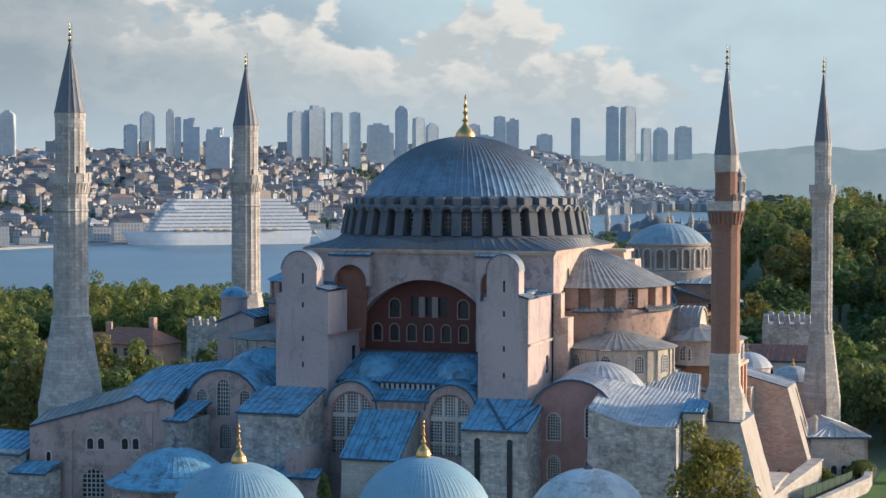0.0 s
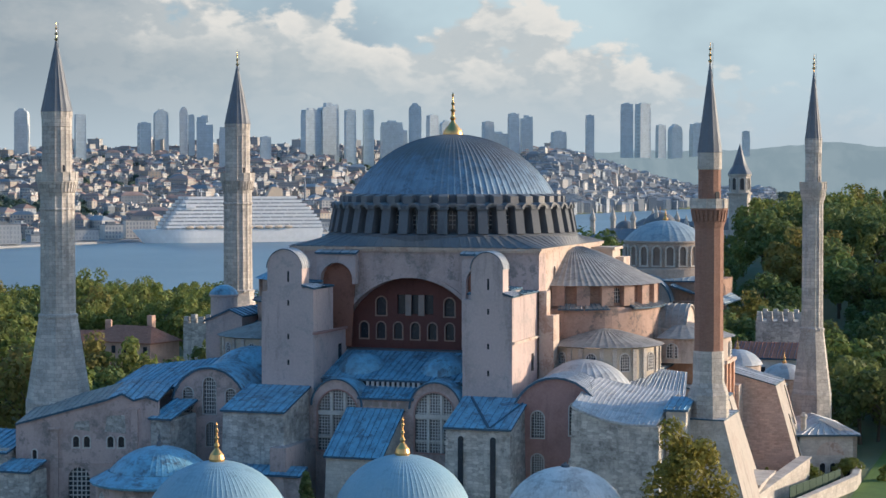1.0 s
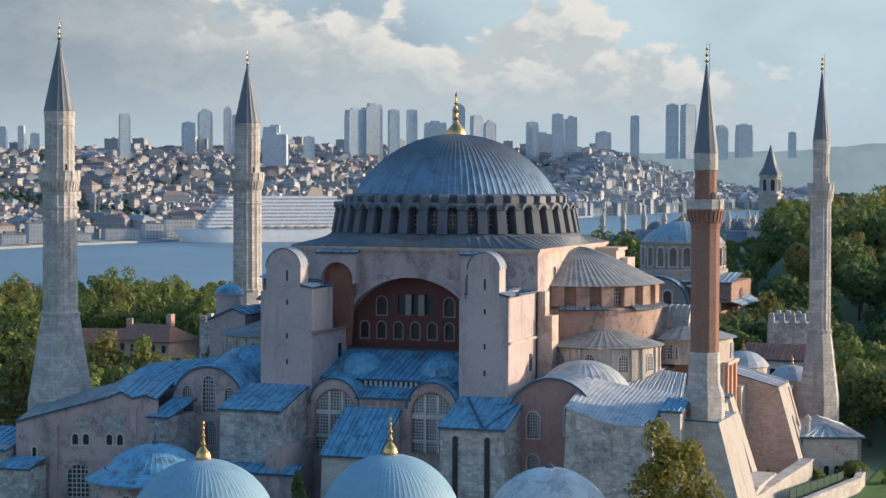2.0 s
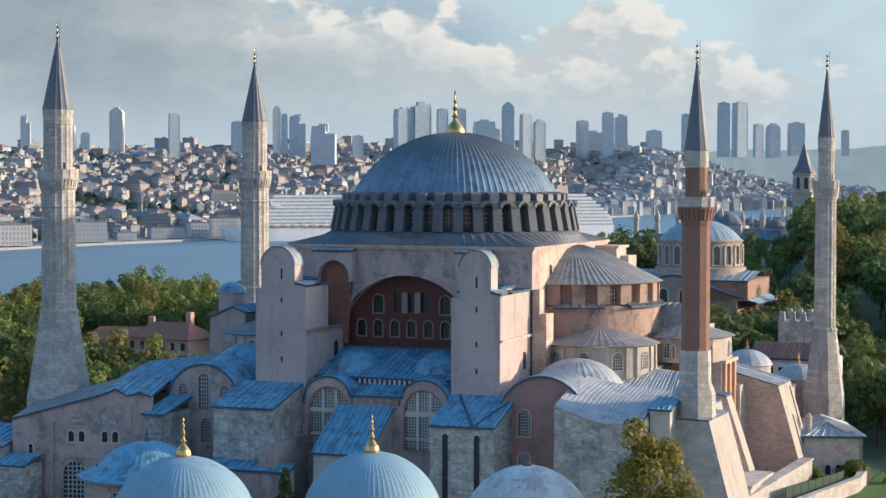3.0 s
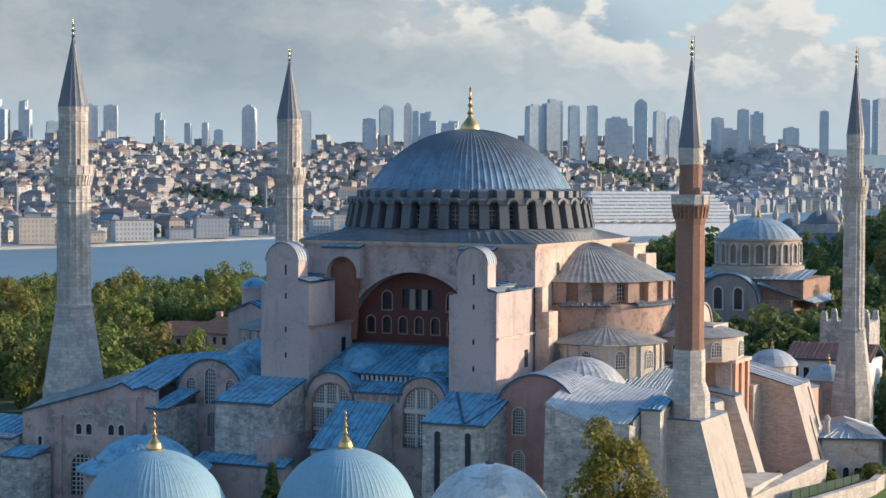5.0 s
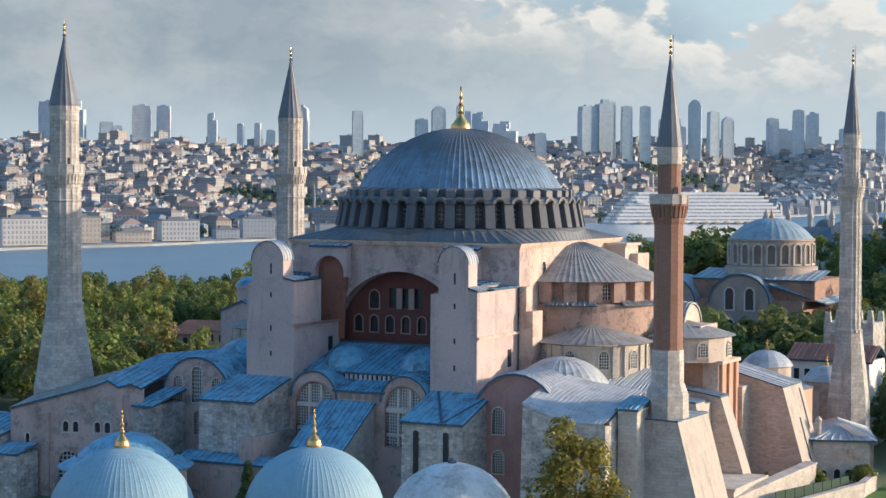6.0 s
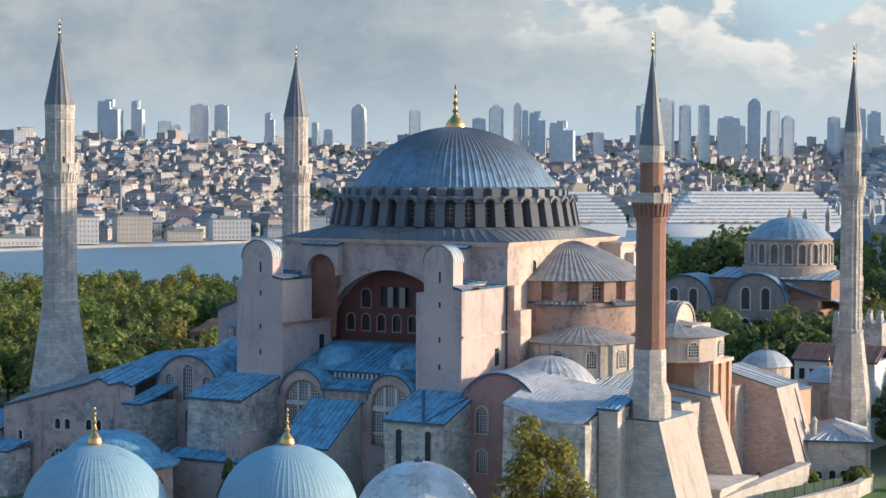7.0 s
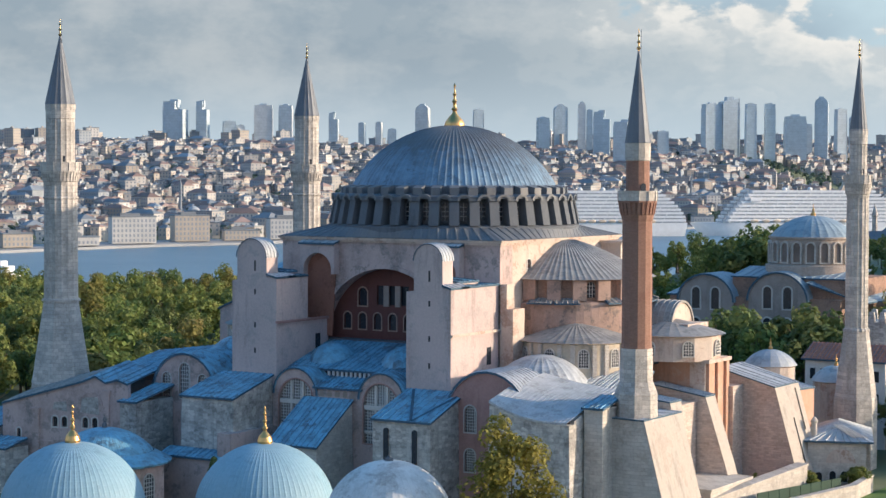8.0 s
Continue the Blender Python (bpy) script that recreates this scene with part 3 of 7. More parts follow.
bm = bmesh.new()
wall_with_holes(bm, [(SY0 + 3.4, 20.0), (SY1, 20.0), (SY1, 39.0), (SY0 + 3.4, 39.0)], [arch(c, 1.2, 33.8, 36.6) for c in (-9.3, 9.6)], (SX1, 0, 0), Y, -X, 1.5)
box(bm, SX0, SX0 + 1.5, SY0 + 3.4, SY1, 20.0, 39.0)
box(bm, SX0 + 1.5, SX1 - 1.5, SY1 - 1.5, SY1, 20.0, 39.0)
upper = part("upper_wall", bm, EASTWALL, mosque, "cream plastered upper wall")
for c in (-9.3, 9.6):
    window(upper, (SX1, 0, 0), Y, -X, c, 1.2, 33.8, 36.6, grid=(2, 4), glass=RED)
bm = bmesh.new()
for e, z0, z1 in ((0.25, 38.7, 39.0), (0.5, 39.0, 39.35)):
    box(bm, SX0 - e, SX1 + e, SY0 - e, SY1 + e, z0, z1)
part("cornice", bm, EASTWALL, mosque)
# roof from the cornice up to the drum
bm = bmesh.new()
n = 96
lo, hi = [], []
for i in range(n):
    a = 2 * math.pi * i / n
    cx, sy = math.cos(a), math.sin(a)
    k = 1 / max(abs(cx), abs(sy))
    ex, ey = (SX1 - SX0) / 2 + 0.65, (SY1 - SY0) / 2 + 0.65
    p = Vector(((SX0 + SX1) / 2 + cx * k * ex, (SY0 + SY1) / 2 + sy * k * ey, 39.38))
    q = Vector((-0.5 + 18.75 * cx, 1.0 + 18.75 * sy, 40.95))
    if (q - Vector((-0.5, 1.0, 0))).to_2d().length > (p - Vector((-0.5, 1.0, 0))).to_2d().length:
        q = Vector((p.x * 0.985, p.y * 0.985, 40.2))
    lo.append(p), hi.append(q)
skin = []
for i in range(n):
    for f, h in ((0.0, 0.0), (0.36, 0.0), (0.44, 0.10), (0.56, 0.10), (0.64, 0.0)):
        j = (i + 1) % n
        skin.append((bm.verts.new(lo[i].lerp(lo[j], f) + Z * h), bm.verts.new(hi[i].lerp(hi[j], f) + Z * h)))
for p, q in zip(skin, skin[1:] + skin[:1]):
    bm.faces.new((p[0], q[0], q[1], p[1]))
part("base_roof", bm, DARKLEAD, mosque, "lead roof round the drum")
# small blocks at the north-east corner
bm = bmesh.new()
box(bm, 14.5, 21.5, 13.0, 18.2, 28.0, 38.2)
box(bm, 14.3, 21.9, 12.6, 18.5, 38.2, 38.6)
box(bm, 18.2, 22.8, 15.0, 19.5, 28.0, 37.0)
part("corner_pier", bm, EASTWALL, mosque)


# ---- the two stair towers of the south side ----
def stair_tower(x0, x1, tx0, tx1, zb, zs, ztop, side_mat, steps, inner=None):
    t = []
    bm = bmesh.new()
    r = (tx1 - tx0) / 2
    c = (tx0 + tx1) / 2
    body = [(x0, zb - 9), (x1, zb - 9), (x1, zs), (tx1, zs)] + [(c + r * math.cos(math.pi * i / 16), ztop - r + r * math.sin(math.pi * i / 16)) for i in range(17)] + [(tx0, zs - 0.5), (x0, zs - 0.6)]
    extrude(bm, body, (0, -30.0, 0), X, Y, 2.6)
    # the body behind the turret, stepping up towards the dome
    if inner:
        box(bm, x0, x1, -27.4, SY0, zb - 9, zb + 7.0)
        box(bm, x0, x1, -27.4, -22.6, zb + 7.0, zs - 0.05)
        box(bm, x0, inner, -22.6, SY0, zb + 7.0, zs - 0.05)
    else:
        box(bm, x0, x1, -27.4, SY0, zb - 9, zs - 0.05)
    tower = part("buttress_tower", bm, [PLASTER], mosque, "tall pink plastered buttress tower with a round-topped turret")
    vault_roof("turret_roof", (0, -30.15, 0), X, Y, c, r, ztop - r, 2.9, PALELEAD, tower, thick=0.12, seams=4)
    roof_sheet("shoulder_roof", (x1 + 0.2, -30.2, zs + 0.05), (x1 + 0.2, -25.5, zs + 0.1), (tx1, -25.5, zs + 0.55), (tx1, -30.2, zs + 0.5), PALELEAD, tower, seams=4)
    yb = -22.6 if inner else SY0
    roof_sheet("back_roof", (x1 + 0.2, -27.4, zs + 0.12), (x1 + 0.2, yb, zs + 0.12), (x0 - 0.2, yb, zs + 0.2), (x0 - 0.2, -27.4, zs + 0.2), LEAD, tower, seams=4)
    bm = bmesh.new()
    for k, (ya, yb, h) in enumerate(steps):
        box(bm, x0 + 0.8, x1 - 1.6, ya, yb, zs, zs + h)
    part("stepped_block", bm, PLASTER, tower)
    for k, (ya, yb, h) in enumerate(steps):
        roof_sheet("step_roof", (x1 - 1.3, ya - 0.15, zs + h), (x1 - 1.3, yb, zs + h), (x0 + 0.6, yb, zs + h + 0.3), (x0 + 0.6, ya - 0.15, zs + h + 0.3), LEAD, tower, seams=3)
    bm = bmesh.new()
    box(bm, x1 - 0.1, x1 + 0.35, -30.05, SY0, zb + 7.0, zb + 7.35)
    part("string_course", bm, side_mat, tower)
    for z in (zb + 2.7, zb + 6.3, zb + 11.0, zb + 14.3):
        bm = bmesh.new()
        xx = x0 + (x1 - x0) * 0.52
        box(bm, xx - 0.14, xx + 0.14, -30.02, -29.8, z, z + (1.5 if z > zb + 14 else 0.75))
        part("slit_window", bm, GLASS, tower)
    bm = bmesh.new()
    box(bm, x1 - 0.1, x1 + 0.02, -20.6, -19.4, zb + 2.6, zb + 5.0)
    part("door", bm, GLASS, tower)
    return tower


stair_tower(-18.5, -10.7, -17.6, -12.4, 20.5, 34.0, 39.3, ROSE, ((-26.2, -23.2, 0.7),), inner=-14.6)
stair_tower(11.0, 18.0, 12.2, 16.7, 19.9, 33.4, 39.2, EASTWALL, ((-25.6, -20.4, 0.7),))
# buttress beside the east tower
bm = bmesh.new()
box(bm, 18.0, 20.3, -17.4, -14.2, 20.0, 30.0)
box(bm, 18.0, 19.3, -17.4, -15.4, 30.0, 33.4)
part("corner_pier", bm, EASTWALL, mosque)
# tall arched niches beside the great arch
NICHE = material("niche_plaster", (0.30, 0.135, 0.095), stain=0.6, stain_colour=(0.20, 0.09, 0.07), streak=0.5, peel=0.5)
for c, r in ((-11.7, 2.45), (9.9, 2.0)):
    bm = bmesh.new()
    outer = [(c - r - 0.6, 25.0), (c - r - 0.6, 38.45), (c + r + 0.5, 38.45), (c + r + 0.5, 34.0), (c + r, 34.0)] + [(c + r * math.cos(math.pi * i / 14), 34.6 + r * math.sin(math.pi * i / 14)) for i in range(15)] + [(c - r, 25.0)]
    extrude(bm, outer, (0, SY0 - 1.4, 0), X, Y, 1.396)
    part("niche_arch", bm, PLASTER, mosque)
    bm = bmesh.new()
    extrude(bm, [(c - r + 0.01, 25.0), (c + r - 0.6, 25.0), (c + r - 0.01, 34.6)] + [(c + (r - 0.01) * math.cos(math.pi * i / 14), 34.6 + (r - 0.01) * math.sin(math.pi * i / 14)) for i in range(1, 15)], (0, SY0 - 0.3, 0), X, Y, 0.28)
    part("niche", bm, NICHE, mosque, "brownish red arched niche wall")
    roof_sheet("arch_roof", (c - r - 0.8, SY0 - 1.7, 38.55), (c + r + 0.7, SY0 - 1.7, 38.55), (c + r + 0.7, SY0, 39.0), (c - r - 0.8, SY0, 39.0), PALELEAD, mosque, seams=4)


# ---- half domes of the east and west sides ----
def half_dome(cx, cy, a0, a1, name, mat, zr=34.0, zt=39.0):
    bm = bmesh.new()
    prof = [(13.2, zr - 0.15), (12.3, zr + 0.3), (10.3, zr + 1.25), (8.0, zr + 2.4), (5.7, zr + 3.5), (3.5, zr + 4.4), (1.5, zt + 0.05), (0.0, zt + 0.15)]
    lathe(bm, cx, cy, prof, n=132, a0=a0, a1=a1, rib=0.14)
    hd = part(name, bm, mat, mosque, "ribbed weathered half dome roof")
    bm = bmesh.new()
    lathe(bm, cx, cy, [(11.9, zr - 3.2), (11.9, zr - 0.2), (12.9, zr - 0.2), (13.1, zr - 0.15)], n=36, a0=a0, a1=a1)
    part("half_dome_wall", bm, BRICK, hd, "weathered brick wall under the half dome")
    bm = bmesh.new()
    lathe(bm, cx, cy, [(13.0, zr - 9), (13.0, zr - 3.5), (12.6, zr - 3.3), (11.8, zr - 3.15)], n=36, a0=a0, a1=a1)
    part("gallery_wall", bm, SALMON, hd, "stained salmon plaster wall")
    for i in range(11):
        a = radians(a0 + (a1 - a0) * (i + 0.3) / 11)
        u, n = Vector((-math.sin(a), math.cos(a), 0)), Vector((math.cos(a), math.sin(a), 0))
        o = Vector((cx, cy, 0))
        bm = bmesh.new()
        low = [o + n * 11.7 - u * 0.95, o + n * 11.7 + u * 0.95, o + n * 12.75 + u * 0.95, o + n * 12.75 - u * 0.95]
        solid(bm, [p + Z * (zr - 3.1) for p in low], [p + Z * (zr - 0.22) for p in low])
        part("pier", bm, SALMON, hd)
        a = radians(a0 + (a1 - a0) * (i + 0.8) / 11)
        u, n = Vector((-math.sin(a), math.cos(a), 0)), Vector((math.cos(a), math.sin(a), 0))
        if i % 4 == 2:
            window(hd, o + n * 11.92, u, -n, 0, 1.2, zr - 2.7, zr - 0.5, inset=0.0, grid=(3, 4), proud=0.12, frame_mat=BRICK)
        if i % 4 != 2:
            q = [o + n * 13.7 - u * 1.85, o + n * 13.7 + u * 1.85, o + n * 12.0 + u * 1.65, o + n * 12.0 - u * 1.65]
            roof_sheet("ledge_roof", *[p + Z * (zr - (3.4 if k < 2 else 2.75)) for k, p in enumerate(q)], OLDLEAD, hd, seams=5, thick=0.2)
    return hd


half_dome(18.2, 1.5, -90, 90, "half_dome", OLDLEAD)
half_dome(-18.9, 1.5, 90, 270, "half_dome", LEAD)
# lower corner exedra beside the east half dome
for cx, cy, a0, a1 in ((25.3, -8.3, -140, 30), (-26.0, -8.3, 150, 320)):
    bm = bmesh.new()
    lathe(bm, cx, cy, [(8.6, 25.6), (7.6, 25.95), (5.0, 26.7), (2.5, 27.4), (0.5, 27.9), (0.0, 28.0)], n=60, a0=a0, a1=a1, rib=0.13)
    ex = part("exedra_roof", bm, OLDLEAD, mosque, "ribbed low lead roof of a corner exedra")
    bm = bmesh.new()
    lathe(bm, cx, cy, [(8.0, 18.0), (8.0, 25.4), (8.5, 25.55)], n=24, a0=a0, a1=a1)
    part("exedra_wall", bm, material("stained_masonry", (0.52, 0.45, 0.36), stain=0.5, streak=0.8), ex, "grey-yellow wall with dark streaks")
    for i in range(5):
        a = radians(a0 + (a1 - a0) * (i + 0.5) / 5)
        u, n = Vector((-math.sin(a), math.cos(a), 0)), Vector((math.cos(a), math.sin(a), 0))
        window(ex, Vector((cx, cy, 0)) + n * 8.02, u, -n, 0, 1.3, 22.3, 24.7, inset=0.0, grid=(4, 6), proud=0.12)
        for off in (-0.12, 0.12):
            bm = bmesh.new()
            aa = radians(a0 + (a1 - a0) * (i + 0.5 + off * 2.6) / 5)
            uu, nn = Vector((-math.sin(aa), math.cos(aa), 0)), Vector((math.cos(aa), math.sin(aa), 0))
            o = Vector((cx, cy, 0))
            q = [o + nn * 7.8 - uu * 0.3, o + nn * 7.8 + uu * 0.3, o + nn * 8.25 + uu * 0.3, o + nn * 8.25 - uu * 0.3]
            solid(bm, [p + Z * 20 for p in q], [p + Z * 25.4 for p in q])
            part("pilaster", bm, PALE, ex)

# ---- apse and the east end ----
bm = bmesh.new()
lathe(bm, 34.5, 3.5, [(7.6, 26.1), (6.0, 26.6), (3.0, 27.5), (0.0, 28.3)], n=48, a0=-110, a1=110, rib=0.1)
apse = part("apse_roof", bm, OLDLEAD, mosque, "weathered ribbed roof of the apse")
bm = bmesh.new()
lathe(bm, 34.5, 3.5, [(7.0, 22.5), (7.0, 25.9), (7.5, 26.1)], n=9, a0=-115, a1=115)
part("apse_wall", bm, EASTWALL, apse, "cream polygonal apse wall")
for i in range(5):
    a = radians(-92 + 46 * i)
    u, n = Vector((-math.sin(a), math.cos(a), 0)), Vector((math.cos(a), math.sin(a), 0))
    window(apse, Vector((34.5, 3.5, 0)) + n * 6.95, u, -n, 0, 1.5, 23.3, 25.3, inset=0.0, grid=(4, 5), proud=0.14)
bm = bmesh.new()
extrude(bm, [(29.5, 22.0), (38.0, 22.0), (38.0, 27.5)] + [(33.4, 27.4), (33.4, 27.0)] + [(29.5, 27.5)], (0, 1.2, 0), X, Y, 7.0)
part("bema_wall", bm, EASTWALL, mosque)
bm = bmesh.new()
extrude(bm, [(5.2 + 3.58 * math.cos(math.pi * i / 16), 26.6 + 3.58 * math.sin(math.pi * i / 16)) for i in range(17)], (35.2, 0, 0), Y, -X, 0.5)
part("bema_end", bm, EASTWALL, mosque, "cream plastered end of the vault")
vault_roof("bema_roof", (29.8, 0, 0), Y, X, 5.2, 3.6, 26.7, 5.6, OLDLEAD, mosque, seams=6)
bm = bmesh.new()
box(bm, 30.0, 41.0, 1.0, 8.0, 3.0, 22.2)
ew = part("east_wall", bm, ORANGE, mosque, "orange plastered east wall with pilasters")
bm = bmesh.new()
box(bm, 29.6, 41.6, 0.5, 8.4, 22.2, 22.7)
part("cornice", bm, EASTWALL, ew)
for y in (1.0, 4.0, 7.0):
    bm = bmesh.new()
    box(bm, 41.0, 41.4, y + 0.02, y + 1.0, 3.0, 22.2)
    part("pilaster", bm, ORANGE, ew)
bm = bmesh.new()
box(bm, 38.6, 40.9, 0.6, 0.996, 3.0, 22.2)
part("pilaster", bm, EASTWALL, ew)
for box6, mat in (((26.0, 41.0, -13.0, -2.4, 3.0, 17.2), BUFF), ((20.0, 30.0, -22.0, -8.0, 3.0, 19.0), ROSE)):
    bm = bmesh.new()
    box(bm, *box6)
    part("east_wall", bm, mat, mosque)
roof_sheet("aisle_roof", (30.0, -22.0, 19.0), (39.4, -20.0, 18.6), (37.5, -8.5, 21.8), (31.0, -8.5, 22.4), PALELEAD, mosque, seams=16)
roof_sheet("aisle_roof", (30.0, -8.5, 22.4), (33.6, -8.5, 22.0), (33.6, 1.0, 22.1), (30.0, 1.0, 22.4), OLDLEAD, mosque, seams=14)


def battered_buttress(x0, xt, xb, y0, y1, zt0, zt1, zb, mat_side):
    """A great raking buttress: its east end leans out towards the ground."""
    bm = bmesh.new()
    extrude(bm, [(x0, zb), (xb, zb), (xt, zt1), (x0, zt0)], (0, y0, 0), X, Y, y1 - y0)
    b = part("buttress", bm, mat_side, mosque, "raking brick buttress with a pale rendered end")
    bm = bmesh.new()
    d = Vector((xb - xt, 0, zb - zt1))
    nrm = Vector((-d.z, 0, d.x)).normalized() * 0.10
    q = [Vector((xt, y0 - 0.05, zt1)), Vector((xt, y1 + 0.05, zt1)), Vector((xb, y1 + 0.05, zb)), Vector((xb, y0 - 0.05, zb))]
    solid(bm, [p + nrm * 0.02 for p in q], [p + nrm * (1 if nrm.x > 0 else -1) for p in q])
    part("end_face", bm, RENDER, b)
    roof_sheet("coping", (xt + 0.15, y0 - 0.15, zt1 + 0.12), (xt + 0.15, y1 + 0.15, zt1 + 0.12), (x0, y1 + 0.15, zt0 + 0.12), (x0, y0 - 0.15, zt0 + 0.12), PALELEAD, b, seams=5, thick=0.2)
    return b


battered_buttress(38.0, 46.8, 50.6, 11.6, 20.5, 20.6, 18.2, 5.0, BUFF)
battered_buttress(34.0, 42.2, 46.4, -2.2, 0.9, 19.2, 17.9, 5.0, BUFF)
battered_buttress(41.4, 46.5, 50.7, -30.45, -19.5, 18.0, 17.9, 2.0, PALE)
battered_buttress(40.0, 44.6, 47.5, -18.8, -15.5, 19.4, 18.9, 3.0, PALE)
bm = bmesh.new()
box(bm, 33.0, 42.0, 8.0, 24.0, 3.0, 18.4)
part("east_wall", bm, BUFF, mosque)
roof_sheet("aisle_roof", (46.0, 20.4, 17.0), (46.0, 30.0, 16.6), (36.0, 30.0, 18.8), (36.0, 20.4, 19.2), PALELEAD, mosque, seams=8)
bm = bmesh.new()
box(bm, 36.2, 45.8, 20.6, 30.0, 3.0, 16.6)
part("east_wall", bm, ORANGE, mosque)

# ---- south aisle front ----
FY = -30.4
GABLES = ((-7.0, 5.8, 11.6, 20.0), (7.1, 5.5, 11.9, 20.1))
holes = [arch(*g) for g in GABLES]
bm = bmesh.new()


def gable(c, r, z0, zs):
    return [(c - r * math.cos(math.pi * i / 14), zs + r * math.sin(math.pi * i / 14)) for i in range(15)]


outer = [(-10.8, 3.0), (-10.8, 17.6)] + gable(-7.1, 3.6, 0, 17.8) + [(-3.4, 19.0), (3.4, 19.0)] + gable(7.3, 3.6, 0, 17.8) + [(11.1, 17.6), (11.1, 3.0)]
wall_with_holes(bm, outer, holes, (0, FY, 0), X, Y, 1.0)
aisle = part("aisle_wall", bm, WALL, mosque, "pink aisle wall with two arched window gables")
for c, w, z0, z1 in GABLES:
    win = window(aisle, (0, FY, 0), X, Y, c, w, z0, z1, inset=0.6, grid=(14, 20), frame_w=0.18, frame_mat=ROSE)
    bm = bmesh.new()
    for s in (-w / 6, w / 6):
        box(bm, c + s - 0.19, c + s + 0.19, FY + 0.2, FY + 0.5, z0, z1 - 0.35)
    box(bm, c - w / 2, c + w / 2, FY + 0.15, FY + 0.497, 16.5, 17.1)
    box(bm, c - w / 2, c + w / 2, FY + 0.18, FY + 0.493, 13.3, 13.6)
    part("mullion", bm, MULLION, win)
    vault_roof("gable_roof", (0, FY - 0.25, 0), X, Y, c - 0.1 if c < 0 else c + 0.2, 3.62, 17.8, 6.0, LEAD, mosque, thick=0.22, seams=7)
# roof over the aisle, up to the red wall
roof_sheet("aisle_roof", (-10.7, FY + 3.2, 21.3), (11.0, FY + 3.2, 21.3), (11.0, SY0 + 0.3, 24.4), (-10.7, SY0 + 0.3, 24.4), LEAD, mosque, seams=24)
roof_sheet("aisle_roof", (-4.0, FY - 0.3, 19.15), (4.2, FY - 0.3, 19.15), (4.4, FY + 3.6, 20.4), (-4.3, FY + 3.6, 20.4), LEAD, mosque, seams=12)
for c in (-6.3, 6.0):
    bm = bmesh.new()
    lathe(bm, c, -22.0, [(3.9, 21.5)] + cap_profile(3.7, 22.0, 24.6, 8), n=36, rib=0.06)
    part("aisle_dome", bm, LEAD, mosque, "low lead dome over the aisle")
for i in range(11):
    bm = bmesh.new()
    box(bm, -4.0 + i * 0.75, -3.65 + i * 0.75, FY + 3.35, FY + 3.6, 20.2, 21.02)
    part("roof_vent", bm, LATTICE, mosque)
bm = bmesh.new()
box(bm, -10.6, 10.9, FY + 3.6, FY + 4.2, 19.0, 21.03)
part("clerestory", bm, GLASS, mosque, "dark low clerestory between the roofs")
for i in range(5):
    bm = bmesh.new()
    extrude(bm, arch(-2.6 + i * 1.3, 0.8, 17.9, 18.75), (0, FY - 0.03, 0), X, Y, 0.2)
    part("blind_window", bm, FRAME, aisle)


# ---- buttress blocks in front of the towers ----
def block(x0, x1, y0, y1, ze, zr, zb, mat, seams=9, roof=LEAD, label="squat rubble-stone block with a sloping lead roof"):
    bm = bmesh.new()
    solid(bm, [(x0 - 0.25, y0 - 0.25, zb), (x1 + 0.25, y0 - 0.25, zb), (x1 + 0.25, y1, zb), (x0 - 0.25, y1, zb)], [(x0, y0, ze - 0.25), (x1, y0, ze - 0.25), (x1, y1, zr - 0.25), (x0, y1, zr - 0.25)])
    b = part("buttress_block", bm, mat, mosque, label)
    roof_sheet("block_roof", (x0 - 0.3, y0 - 0.35, ze), (x1 + 0.3, y0 - 0.35, ze), (x1 + 0.3, y1, zr), (x0 - 0.3, y1, zr), roof, b, seams=seams)
    return b


block(-20.3, -11.4, -39.0, -30.0, 17.8, 20.4, 3.0, RUBBLE)
b2 = block(11.5, 20.2, -38.6, -30.0, 16.7, 19.8, 3.0, RUBBLE)
for x0, x1 in ((17.4, 12.4), (17.6, 20.3)):
    bm = bmesh.new()
    up = Vector((0, -3.1, 8.95)).normalized()
    seam(bm, Vector((x0, -38.8, 16.78)) + up * 0.02, Vector((x1, -30.3, 19.72)) + up * 0.02, up, w=0.2, h=0.14)
    part("roof_valley", bm, SEAM, b2)
for x in (13.6, 18.0):
    bm = bmesh.new()
    extrude(bm, arch(x, 0.7, 6.0, 15.6), (0, -38.95, 0), X, Y, 0.2)
    part("blind_window", bm, GLASS, b2)
block(-5.2, 2.6, -39.0, -30.6, 12.2, 17.75, 3.0, PALE)
bm = bmesh.new()
box(bm, -22.0, -8.0, -41.5, -39.2, 3.0, 9.6)
box(bm, -12.5, -10.2, -41.0, -30.5, 3.0, 13.2)
part("lower_wall", bm, WALL, mosque)
roof_sheet("lower_roof", (-22.3, -41.8, 9.7), (-7.8, -41.8, 9.7), (-7.8, -39.2, 10.6), (-22.3, -39.2, 10.6), LEAD, mosque, seams=14)

# ---- south-east bay: rose wall under a great arch, its dome and the curved roof ----
EC, ER, EZ = 24.6, 6.1, 16.6
bm = bmesh.new()
wins = [(EC - 2.6, 1.7, 14.8, 18.3), (EC + 2.6, 1.7, 15.3, 19.6), (EC - 2.6, 1.6, 9.6, 12.6), (EC + 2.6, 1.6, 9.6, 12.6)]
wall_with_holes(bm, [(EC - ER, 3.0), (EC + ER, 3.0)] + [(EC + ER * math.cos(math.pi * i / 24), EZ + ER * math.sin(math.pi * i / 24)) for i in range(25)], [arch(*w) for w in wins], (0, -31.6, 0), X, Y, 1.0)
bay = part("bay_wall", bm, ROSE, mosque, "rose plastered bay wall with latticed windows")
for w in wins:
    window(bay, (0, -31.6, 0), X, Y, *w, grid=(5, 9), frame_w=0.16)
